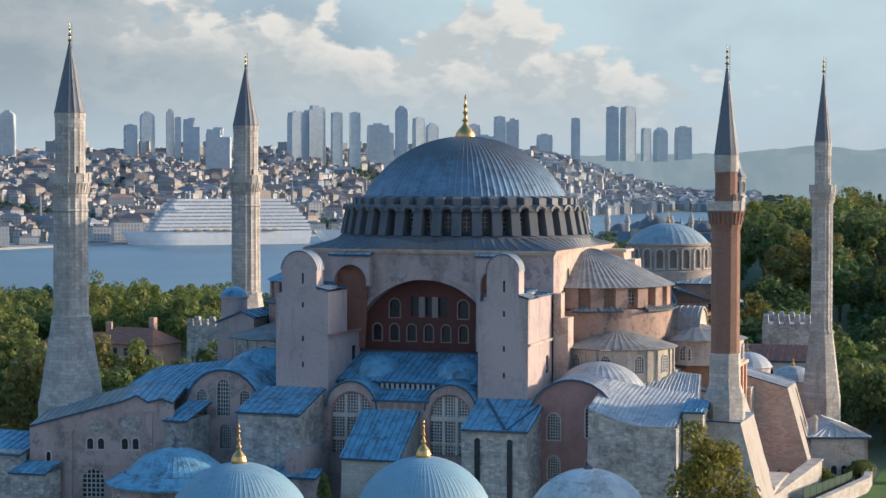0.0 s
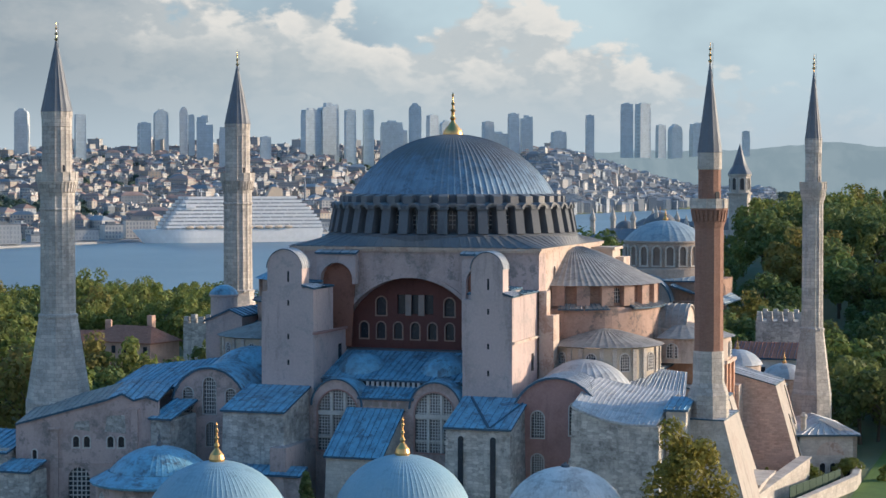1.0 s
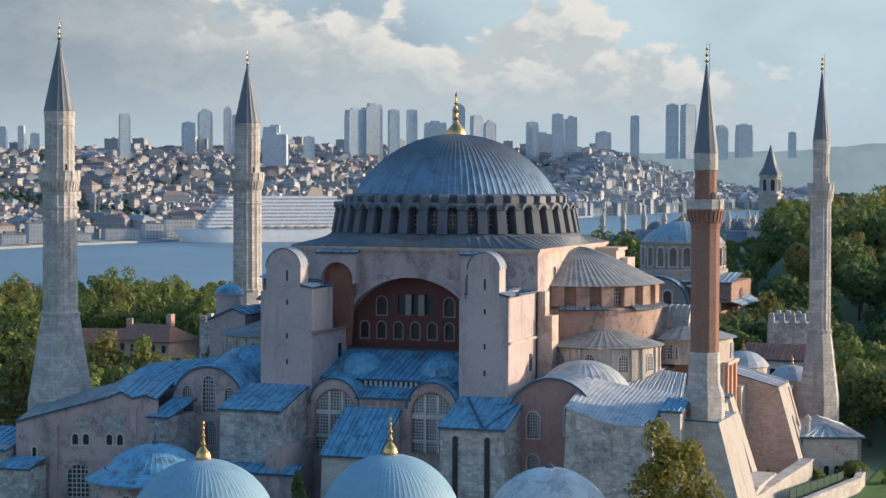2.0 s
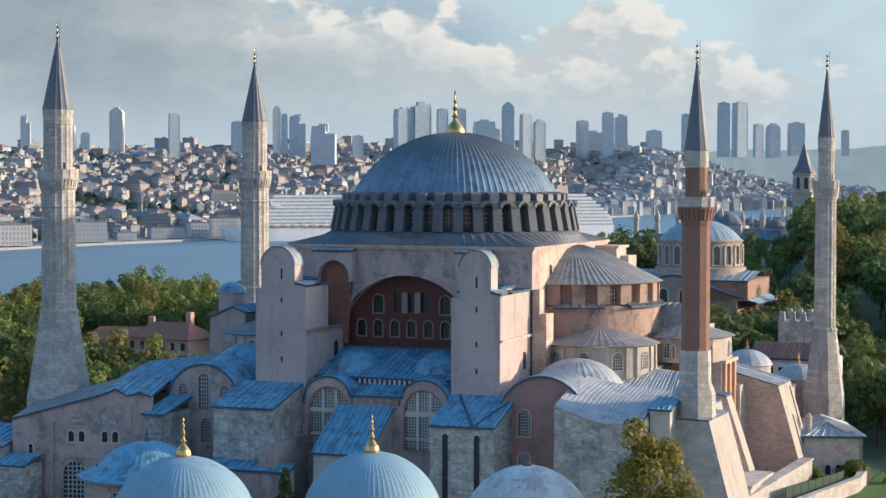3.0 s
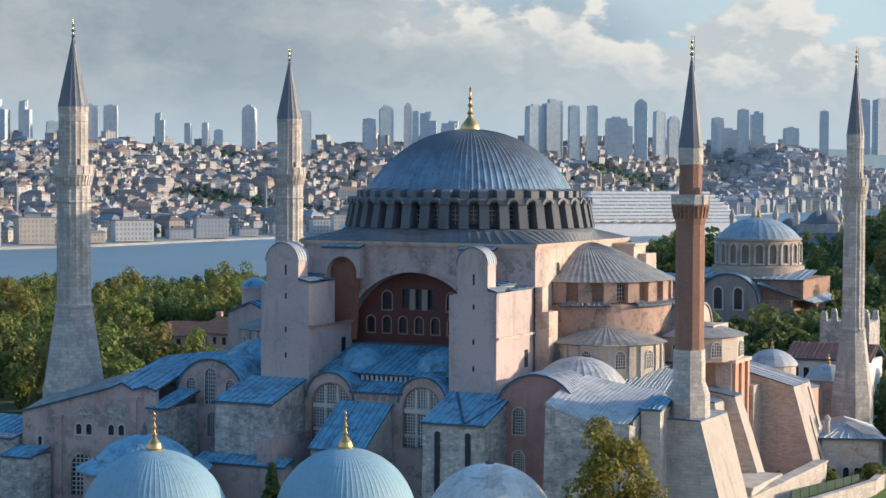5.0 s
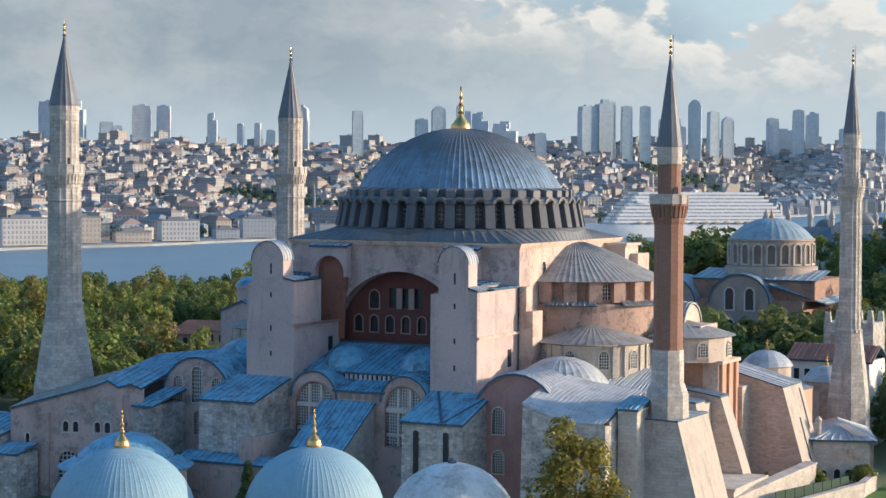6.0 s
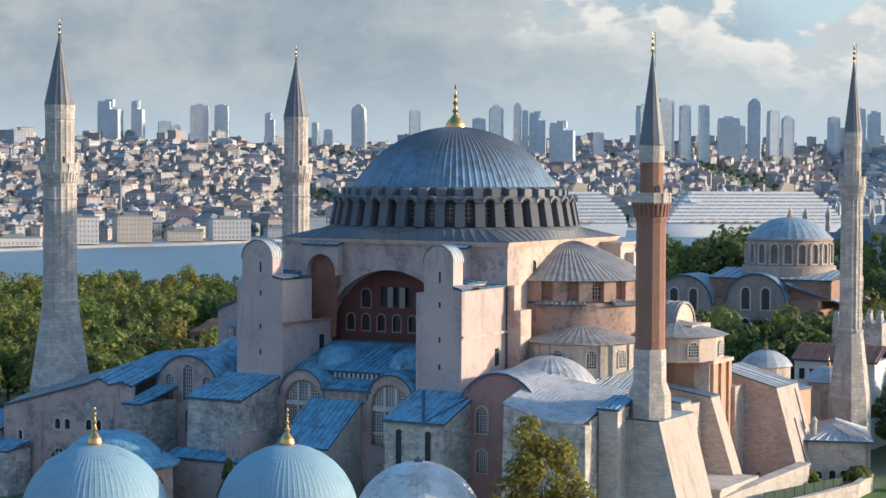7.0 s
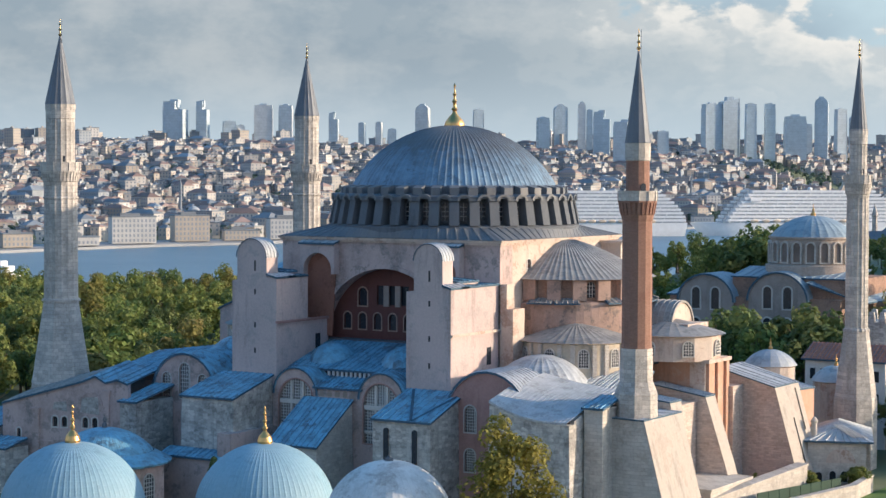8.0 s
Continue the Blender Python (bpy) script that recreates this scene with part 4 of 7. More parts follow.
vault_roof("bay_roof", (0, -31.9, 0), X, Y, EC, ER, EZ, 8.5, PALELEAD, mosque, thick=0.3, seams=10)
bm = bmesh.new()
lathe(bm, 25.0, -17.8, [(7.2, 18.5), (7.0, 19.2)] + cap_profile(6.9, 19.4, 24.1, 12), n=90, rib=0.09)
part("bay_dome", bm, PALELEAD, mosque, "pale ribbed lead dome")

# curved roof sweeping down east of the bay
bm = bmesh.new()
NS = 20
grid_pts = []
for i in range(NS + 1):
    f = i / NS
    xx = 28.0 + 11.4 * f
    sag = -0.9 * math.sin(math.pi * f) * (1 - 0.3 * f)
    grid_pts.append((Vector((xx, -37.0, 19.9 - 2.1 * f + sag)), Vector((xx, -30.0, 21.6 - 2.0 * f + sag * 0.8)), Vector((xx - 0.0, -22.5, 22.2 - 1.6 * f + sag * 0.3))))
skin = []
for i in range(NS):
    p, q = grid_pts[i], grid_pts[i + 1]
    for f, h in ((0.0, 0.0), (0.34, 0.0), (0.44, 0.045), (0.56, 0.045), (0.66, 0.0)):
        r = [p[k].lerp(q[k], f) + Z * h for k in range(3)]
        skin.append([bm.verts.new(v) for v in [r[0] - Z * 0.3] + r])
for p, q in zip(skin, skin[1:]):
    for k in range(3):
        bm.faces.new((p[k], q[k], q[k + 1], p[k + 1]))
part("curved_roof", bm, PALELEAD, mosque, "sagging pale lead roof with standing seams")
bm = bmesh.new()
top = [(g[0].x, g[0].z - 0.3) for g in grid_pts]
extrude(bm, [(27.6, 3.0), (39.6, 3.0)] + top[::-1], (0, -36.8, 0), X, Y, 1.5)
box(bm, 37.9, 39.4, -35.3, -24.0, 3.0, 17.3)
box(bm, 27.9, 29.3, -35.3, -31.7, 3.0, 18.6)
extrude(bm, [(-35.3, 3.0), (-22.6, 3.0), (-22.6, 20.2), (-30.0, 19.2), (-35.3, 17.9)], (39.35, 0, 0), Y, -X, 0.6)
part("bay_block", bm, RUBBLE, mosque, "grey rubble-stone block below a curved roof")
bm = bmesh.new()
box(bm, 39.6, 42.2, -33.2, -28.3, 3.0, 19.2)
box(bm, 39.4, 42.4, -33.4, -28.3, 19.2, 19.45)
part("pier_block", bm, PALE, mosque)
roof_sheet("pier_roof", (39.3, -33.5, 19.45), (42.5, -33.5, 19.45), (42.5, -28.3, 20.6), (39.3, -28.3, 20.6), LEAD, mosque, seams=4)
bm = bmesh.new()
box(bm, 28.0, 40.0, -29.0, -20.0, 3.0, 19.0)
part("bay_block", bm, ROSE, mosque)

# ---- south-west bay ----
WC, WR, WZ = -25.6, 5.7, 16.8
bm = bmesh.new()
wins = [(WC, 1.9, 16.2, 21.3), (WC - 3.3, 1.6, 16.2, 19.8), (WC + 3.3, 1.6, 16.2, 19.8), (WC + 0.3, 1.7, 11.6, 15.0), (WC - 3.2, 0.9, 12.3, 14.0)]
wall_with_holes(bm, [(WC - WR, 3.0), (WC + WR, 3.0)] + [(WC + WR * math.cos(math.pi * i / 24), WZ + WR * math.sin(math.pi * i / 24)) for i in range(25)], [arch(*w) for w in wins], (0, -32.0, 0), X, Y, 1.0)
bay = part("bay_wall", bm, WALL, mosque, "greyish bay wall with latticed windows")
for w in wins:
    window(bay, (0, -32.0, 0), X, Y, *w, grid=(5, 9), frame_w=0.12)
vault_roof("bay_roof", (0, -32.3, 0), X, Y, WC, WR, WZ, 9.5, LEAD, mosque, thick=0.3, seams=11)
bm = bmesh.new()
lathe(bm, -25.2, -18.0, [(7.6, 17.5), (7.4, 18.6)] + cap_profile(7.3, 19.0, 24.6, 12), n=84, rib=0.06)
part("bay_dome", bm, LEAD, mosque, "blue-grey lead dome")
roof_sheet("west_roof", (-44.0, -29.0, 18.4), (-31.0, -29.0, 19.6), (-31.0, -16.0, 22.6), (-44.0, -16.0, 21.0), LEAD, mosque, seams=14)
bm = bmesh.new()
box(bm, -44.0, -31.3, -29.0, 2.0, 3.0, 18.0)
box(bm, -31.2, -18.6, -30.9, -8.0, 3.0, 18.0)
part("west_wall", bm, WALL, mosque)
# narthex upper parts with the small round turret
bm = bmesh.new()
box(bm, -36.6, -19.2, -10.0, 17.0, 16.0, 25.8)
nar = part("narthex_wall", bm, PLASTER, mosque, "pink plastered upper narthex wall")
bm = bmesh.new()
extrude(bm, [(-36.6, 25.8), (-30.6, 25.8), (-30.6, 28.4), (-32.6, 29.2), (-36.6, 27.6)], (0, -9.9, 0), X, Y, 12.0)
gb = part("gable_block", bm, PLASTER, nar)
roof_sheet("roof", (-36.9, -10.2, 27.6), (-36.9, 2.2, 27.6), (-32.6, 2.2, 29.4), (-32.6, -10.2, 29.4), LEAD, gb, seams=8)
roof_sheet("roof", (-30.3, -10.2, 28.4), (-30.3, 2.2, 28.4), (-32.6, 2.2, 29.4), (-32.6, -10.2, 29.4), LEAD, gb, seams=8)
window(nar, (0, -10.0, 0), X, Y, -33.2, 1.1, 23.4, 25.6, inset=-0.02, grid=(2, 4), frame_w=0.12)
for c in (-28.2, -25.6, -22.8):
    window(nar, (0, -10.0, 0), X, Y, c, 1.2, 22.6, 24.4, inset=-0.02, grid=(3, 4), frame_w=0.12)
roof_sheet("narthex_roof", (-30.5, -10.3, 25.8), (-19.0, -10.3, 25.8), (-19.0, 0.0, 29.0), (-30.5, 0.0, 28.6), LEAD, mosque, seams=12)
bm = bmesh.new()
lathe(bm, -39.4, 2.5, [(2.1, 24.0), (2.1, 30.4), (2.35, 30.5), (2.35, 30.8)], n=20)
part("turret", bm, PLASTER, mosque, "round pink turret")
bm = bmesh.new()
lathe(bm, -39.4, 2.5, cap_profile(2.35, 30.8, 32.3, 6), n=30, rib=0.05)
part("turret_dome", bm, LEAD, mosque)


# ---- minarets ----
def minaret(x, y, label, prof, spire, stone, upper, balcony, n=16, base=None, flutes=True):
    """prof: (radius, z) of the stone shaft to the balcony; upper: (radius, z0, z1); spire: (radius, z0, z1)."""
    t = thing("minaret", (x, y, prof[0][1]), label, "minaret", "minarets")
    if base:
        bm = bmesh.new()
        lathe(bm, x, y, base[0], n=base[1], a0=22.5, a1=382.5, cap=True)
        part("base", bm, base[2], t)
    bm = bmesh.new()
    lathe(bm, x, y, prof, n=n * (3 if flutes else 1), rib=0.13 if flutes else 0.0, cap=True)
    part("shaft", bm, stone, t)
    for k in range(2 * n):
        a = math.pi * k / n
        d, w = Vector((math.cos(a), math.sin(a), 0)), Vector((-math.sin(a), math.cos(a), 0)) * 0.17
        o, br, bz = Vector((x, y, 0)), *balcony
        ring = [o + d * (prof[-1][0] - 0.1) - w, o + d * (prof[-1][0] - 0.1) + w]
        bm = bmesh.new()
        solid(bm, [ring[0] + Z * (bz - 1.9), ring[1] + Z * (bz - 1.9), o + d * (prof[-1][0] + 0.3) + w + Z * (bz - 1.7), o + d * (prof[-1][0] + 0.3) - w + Z * (bz - 1.7)],
              [ring[0] + Z * (bz - 0.25), ring[1] + Z * (bz - 0.25), o + d * (br - 0.02) + w + Z * (bz - 0.25), o + d * (br - 0.02) - w + Z * (bz - 0.25)])
        part("corbel", bm, stone, t)
    bm = bmesh.new()
    br, bz = balcony
    sr = prof[-1][0]
    lathe(bm, x, y, [(sr, bz - 2.6), (sr + 0.12, bz - 2.2), (sr + 0.25, bz - 1.6), (br - 0.25, bz - 0.9), (br - 0.1, bz - 0.3), (br, bz - 0.2), (br, bz), (sr - 0.6, bz)], n=n)
    bal = part("balcony", bm, stone if stone is REDBRICK else ASHLAR, t)
    bm = bmesh.new()
    lathe(bm, x, y, [(br, bz), (br, bz + 1.1), (br + 0.06, bz + 1.12), (br + 0.06, bz + 1.25), (br - 0.2, bz + 1.25), (br - 0.2, bz)], n=n)
    for i in range(n):
        a = 2 * math.pi * i / n
        rod(bm, (x + br * math.cos(a), y + br * math.sin(a), bz), (x + br * math.cos(a), y + br * math.sin(a), bz + 1.2), 0.09)
    part("parapet", bm, PALE, bal)
    bm = bmesh.new()
    ur, z0, z1 = upper[:3]
    lathe(bm, x, y, [(ur, bz), (ur, z1 - 1.0), (ur + 0.1, z1 - 0.9), (ur + 0.1, z1)], n=n * (3 if flutes else 1), rib=0.10 if flutes else 0.0, cap=True)
    up = part("upper_shaft", bm, upper[3], t)
    bm = bmesh.new()
    lathe(bm, x, y, [(ur + 0.03, z1 - 2.4), (ur + 0.12, z1 - 2.3), (ur + 0.12, z1 - 0.1)], n=n)
    part("collar", bm, PALE if upper[3] is REDBRICK else ASHLAR, up)
    bm = bmesh.new()
    a = radians(-35)
    o = Vector((x, y, 0)) + Vector((math.cos(a), math.sin(a), 0)) * (ur + 0.01)
    extrude(bm, arch(0, 0.7, bz + 0.1, bz + 2.2), o, (-math.sin(a), math.cos(a), 0), (-math.cos(a), -math.sin(a), 0), 0.2)
    part("door", bm, GLASS, up)
    bm = bmesh.new()
    r, z0, z1 = spire
    lathe(bm, x, y, [(r - 0.3, z0 - 0.1), (r + 0.06, z0 - 0.05), (r, z0 + 0.1), (r * 0.78, z0 + (z1 - z0) * 0.24), (r * 0.06, z1), (0, z1)], n=n * 3, rib=0.08, every=3)
    sp = part("spire", bm, SPIRE, t, "dark lead conical spire")
    bm = bmesh.new()
    lathe(bm, x, y, [(0.12, z1 - 0.3), (0.1, z1), (0.3, z1 + 0.25), (0.1, z1 + 0.5), (0.08, z1 + 0.8), (0.26, z1 + 1.0), (0.08, z1 + 1.25), (0.06, z1 + 1.6), (0.2, z1 + 1.8), (0.05, z1 + 2.0), (0.04, z1 + 2.6), (0.0, z1 + 2.7)], n=12)
    part("finial", bm, GOLD, sp)
    bm = bmesh.new()
    rod(bm, (x + 0.35, y, z1 - 3.0), (x + 0.35, y, z1 + 2.6), 0.03)
    part("lightning_rod", bm, SPIRE, sp)
    return t


for x, y in ((-49.7, -31.6), (-50.4, 32.1)):
    minaret(x, y, "tall pale stone minaret with a flared base and dark spire", [(2.75, 29.3), (2.75, 29.6), (2.42, 29.8), (2.34, 40.0), (2.34, 44.6), (2.5, 44.7), (2.5, 44.9), (2.34, 45.0), (2.34, 47.2)], (2.18, 58.8, 68.9), ASHLAR, (2.05, 50, 58.9, ASHLAR), (2.95, 48.9),
            base=([(4.75, 3.0), (4.75, 17.2), (4.6, 17.6), (2.75, 29.3)], 8, ASHLAR))
minaret(44.07, -27.6, "red brick minaret on a stone foot with dark spire", [(1.95, 26.7), (1.9, 27.0), (1.88, 43.6)], (1.56, 52.6, 64.2), REDBRICK, (1.48, 45, 52.7, REDBRICK), (2.45, 45.3), n=12, flutes=False,
        base=([(2.85, 17.5), (2.8, 17.8), (2.75, 18.1), (2.7, 21.0), (2.1, 22.6), (2.05, 26.7)], 8, ASHLAR))
minaret(48.4, 41.0, "slender pale stone minaret with a flared base", [(1.95, 24.3), (1.95, 24.6), (1.66, 24.9), (1.58, 46.0)], (1.33, 55.6, 66.9), ASHLAR, (1.26, 48, 55.7, ASHLAR), (2.15, 47.4),
        base=([(3.35, 3.0), (3.35, 14.0), (3.2, 14.4), (1.95, 24.3)], 8, ASHLAR))

# ---- the south-west annexe ----
annexe = thing("annexe", (-40, -40, 3), "pinkish stone annexe with wavy lead roof and small windows", "building")
P0, P1 = Vector((-49.0, -44.6, 0)), Vector((-29.8, -39.4, 0))
U = (P1 - P0).normalized()
Nn = Vector((-U.y, U.x, 0))
L = (P1 - P0).length
outer = [(0, 3.0), (L, 3.0), (L, 18.6), (L - 1.6, 19.2), (L - 3.4, 18.7), (L - 5.0, 19.6), (L - 7.0, 18.8), (0, 15.3)]
wins = [(8.4, 0.85, 12.2, 13.7), (9.9, 0.85, 12.2, 13.7), (13.2, 0.85, 12.2, 13.7), (14.7, 0.85, 12.2, 13.7), (2.6, 0.6, 10.4, 11.8), (8.8, 3.0, 3.6, 9.4)]
bm = bmesh.new()
wall_with_holes(bm, outer, [arch(*w) for w in wins], P0, U, Nn, 0.9)
box(bm, -48.5, -31.5, -39.2, -28.0, 3.0, 15.2)
aw = part("wall", bm, WALL, annexe)
for w in wins:
    window(aw, P0, U, Nn, *w, grid=None if w[1] < 1 else (5, 9), frame_w=0.18, frame_mat=MULLION if w[1] < 1 else WALL)
for s0, w, z0, z1 in ((5.4, 1.1, 3.0, 14.6), (16.6, 0.9, 3.0, 17.4)):
    bm = bmesh.new()
    extrude(bm, [(s0 - w / 2, z0), (s0 + w / 2, z0), (s0 + w / 2, z1), (s0 - w / 2, z1)], P0 - Nn * 0.35, U, Nn, 0.34)
    extrude(bm, [(s0 - w / 2 - 0.25, z1), (s0 + w / 2 + 0.25, z1), (s0 + w / 2 + 0.25, z1 + 0.3), (s0 - w / 2 - 0.25, z1 + 0.3)], P0 - Nn * 0.55, U, Nn, 0.54)
    part("pilaster", bm, WALL, aw)
bm = bmesh.new()
extrude(bm, [(6.2, 9.9), (L, 9.9), (L, 10.15), (6.2, 10.15)], P0 - Nn * 0.12, U, Nn, 0.11)
part("string_course", bm, WALL, aw)
for s0, z0, wd, ht in ((13.9, 14.1, 3.0, 2.6), (9.2, 14.4, 2.4, 1.5)):
    bm = bmesh.new()
    extrude(bm, [(s0 - wd / 2, z0 + 0.3), (s0 + wd / 2, z0), (s0 + wd / 2 - 0.2, z0 + ht), (s0 - wd / 2 + 0.3, z0 + ht - 0.2)], P0 - Nn * 0.03, U, Nn, 0.02)
    part("bare_masonry", bm, RUBBLE, aw, "bare rubble where the plaster has gone")
bm = bmesh.new()
for i in range(16):
    t0, t1 = math.pi * i / 16, math.pi * (i + 1) / 16
    q = [(14.0 + r * math.cos(t), 15.4 + r * math.sin(t)) for r, t in ((1.7, t0), (1.7, t1), (1.95, t1), (1.95, t0))]
    extrude(bm, q, P0 - Nn * 0.12, U, Nn, 0.2)
part("blind_arch", bm, WALL, aw)
for (s0, z0), (s1, z1) in zip(outer[2:][::-1], outer[2:][::-1][1:]):
    a, b = P0 + U * s0 + Z * (z0 + 0.15) - Nn * 0.3, P0 + U * s1 + Z * (z1 + 0.15) - Nn * 0.3
    roof_sheet("roof", a, b, b + Nn * 11 + Z * 1.2, a + Nn * 11 + Z * 1.2, OLDLEAD if s0 < 1 else LEAD, annexe, seams=max(2, int((s1 - s0) / 1.0)))
bm = bmesh.new()
box(bm, -30.6, -27.6, -40.2, -32.2, 3.0, 16.3)
part("wing", bm, RUBBLE, annexe)
roof_sheet("wing_roof", (-30.9, -40.5, 16.4), (-27.3, -40.5, 16.4), (-27.3, -32.2, 18.2), (-30.9, -32.2, 18.2), LEAD, annexe, seams=4)
bm = bmesh.new()
box(bm, -49.6, -44.6, -48.6, -44.0, 3.0, 9.4)
box(bm, -62.0, -49.7, -46.0, -38.0, 3.0, 12.0)
part("wing", bm, RUBBLE, annexe)
roof_sheet("wing_roof", (-49.9, -48.9, 9.5), (-44.3, -48.9, 9.5), (-44.3, -44.4, 10.6), (-49.9, -44.4, 10.6), LEAD, annexe, seams=5)
roof_sheet("wing_roof", (-62.0, -46.4, 11.6), (-49.4, -46.4, 11.6), (-49.4, -38.0, 13.6), (-62.0, -38.0, 13.8), LEAD, annexe, seams=11)


# ---- domed tombs in front ----
def tomb(x, y, r, zc, mat, label, gold=True, ribs=72):
    t = thing("tomb", (x, y, 3), label, "tomb")
    bm = bmesh.new()
    lathe(bm, x, y, [(r + 0.6, 3.0), (r + 0.6, zc - 2.4), (r + 0.9, zc - 2.2), (r + 0.9, zc - 1.9), (r + 0.2, zc - 1.7)], n=8, a0=22.5, a1=382.5)
    part("wall", bm, PALE, t)
    bm = bmesh.new()
    lathe(bm, x, y, [(r + 0.25, zc - 1.9), (r, zc - 1.6)] + [(r * math.cos(radians(5 * i)), zc + r * math.sin(radians(5 * i))) for i in range(18)] + [(0, zc + r)], n=ribs * 4, rib=0.04, every=4)
    d = part("dome", bm, mat, t)
    bm = bmesh.new()
    top = zc + r
    if gold:
        lathe(bm, x, y, [(0.85, top - 0.1), (0.9, top + 0.2), (0.75, top + 0.7), (0.45, top + 1.1), (0.2, top + 1.4), (0.34, top + 1.7), (0.16, top + 2.0), (0.14, top + 2.3), (0.28, top + 2.55), (0.12, top + 2.8), (0.1, top + 3.2), (0.2, top + 3.4), (0.05, top + 3.7), (0.14, top + 4.0), (0.0, top + 4.35)], n=20)
        part("finial", bm, GOLD, d, "gilded finial")
    else:
        lathe(bm, x, y, [(0.5, top - 0.05), (0.45, top + 0.25), (0.2, top + 0.35), (0.12, top + 0.5), (0, top + 0.55)], n=14)
        part("finial", bm, SILVERSTONE, d)
    return t


tomb(-1.1, -81.8, 8.4, 9.3, TOMBLEAD, "octagonal tomb under a ribbed lead dome with gilded finial")
tomb(15.9, -67.8, 8.25, 9.0, TOMBLEAD, "octagonal tomb under a ribbed lead dome with gilded finial")
tomb(36.8, -73.3, 7.1, 10.5, TOMBPALE, "tomb under a pale patched lead dome", gold=False, ribs=48)
porch = thing("porch", (-23.8, -51, 3), "low domed porch with wide blue lead roof", "porch")
bm = bmesh.new()
lathe(bm, -23.8, -51.0, [(8.3, 3.0), (8.3, 9.9)], n=8, a0=22.5, a1=382.5)
pw = part("wall", bm, WALL, porch)
for i in range(8):
    a = radians(45 * i)
    u, n = Vector((-math.sin(a), math.cos(a), 0)), Vector((math.cos(a), math.sin(a), 0))
    window(pw, Vector((-23.8, -51.0, 0)) + n * 7.68, u, -n, 0, 1.9, 4.6, 8.6, inset=0.0, grid=(4, 7), proud=0.12)
bm = bmesh.new()
lathe(bm, -23.8, -51.0, [(8.9, 9.7), (9.0, 10.0), (6.6, 11.2)], n=96, rib=0.05, every=4)
part("skirt_roof", bm, LEAD, porch)
bm = bmesh.new()
lathe(bm, -23.8, -51.0, [(6.5, 10.9)] + cap_profile(6.4, 11.3, 14.3, 10), n=192, rib=0.04, every=4)
part("dome", bm, LEAD, porch)
bm = bmesh.new()
lathe(bm, -23.8, -51.0, [(0.4, 14.2), (0.35, 14.7), (0.15, 15.0), (0.25, 15.3), (0.0, 16.0)], n=12)
part("finial", bm, SILVERSTONE, porch)

# ---- trees ----
def crown_mesh(seed, rx, rz, z0, clumps, leaves, size, cone=False):
    """Many small leaves set round uneven clumps."""
    rnd = random.Random(seed)
    bm = bmesh.new()
    for c in range(clumps):
        while True:
            p = Vector((rnd.uniform(-1, 1), rnd.uniform(-1, 1), rnd.uniform(-1, 1)))
            if 0.30 < p.length < 1.0:
                break
        if cone:
            h = rnd.random() ** 0.8
            a = rnd.uniform(0, 6.28)
            centre = Vector((math.cos(a) * rx * (1 - h) * 0.8, math.sin(a) * rx * (1 - h) * 0.8, z0 + 2 * rz * h))
            cr = rx * (0.5 - 0.32 * h)
        else:
            centre = Vector((p.x * rx, p.y * rx, z0 + rz + p.z * rz))
            cr = rx * rnd.uniform(0.26, 0.42)
        for i in range(leaves):
            d = Vector((rnd.gauss(0, 1), rnd.gauss(0, 1), rnd.gauss(0.25, 1))).normalized()
            at = centre + d * cr * rnd.uniform(0.72, 1.08)
            nrm = (d + Vector((rnd.gauss(0, 0.32), rnd.gauss(0, 0.32), rnd.gauss(0.15, 0.32)))).normalized()
            u = nrm.orthogonal().normalized()
            u = (Matrix.Rotation(rnd.uniform(0, 6.28), 3, nrm) @ u)
            v = nrm.cross(u)
            s = size * rnd.uniform(0.6, 1.35)
            bm.faces.new([bm.verts.new(at + u * a * s + v * b * s) for a, b in ((-1, -0.15), (0.1, -0.6), (1, 0.1), (-0.1, 0.6))])
    return bm


def make_tree(name, label, seed, rx, rz, z0, leaf, clumps=20, leaves=90, size=0.44, cone=False, at=(0, 0, 0)):
    t = thing(name, (0, 0, 0), label, "tree", "trees")
    bm = bmesh.new()
    rnd = random.Random(seed + 50)
    top = z0 + rz * (1.2 if not cone else 1.7)
    lean = Vector((rnd.uniform(-0.4, 0.4), rnd.uniform(-0.4, 0.4), 0))
    rings = [(0.42, -0.4), (0.30, z0 * 0.5), (0.24, z0 + 0.3 * rz), (0.06, top)]
    for (r0, h0), (r1, h1) in zip(rings, rings[1:]):
        ring0 = [Vector((r0 * math.cos(k * 1.0472), r0 * math.sin(k * 1.0472), h0)) + lean * (h0 / top) for k in range(6)]
        ring1 = [Vector((r1 * math.cos(k * 1.0472), r1 * math.sin(k * 1.0472), h1)) + lean * (h1 / top) for k in range(6)]
        solid(bm, ring0, ring1)
    if not cone:
        for k in range(7):
            a = rnd.uniform(0, 6.28)
            h = z0 * 0.75 + rz * rnd.uniform(0.1, 0.9)
            rod(bm, lean * (h / top) + Z * h, Vector((math.cos(a) * rx * 0.7, math.sin(a) * rx * 0.7, h + rz * rnd.uniform(0.3, 0.7))), 0.09, 5)
    part("trunk", bm, BARK, t)
    part("crown", crown_mesh(seed, rx, rz, z0, clumps, leaves, size, cone), leaf, t)
    return t


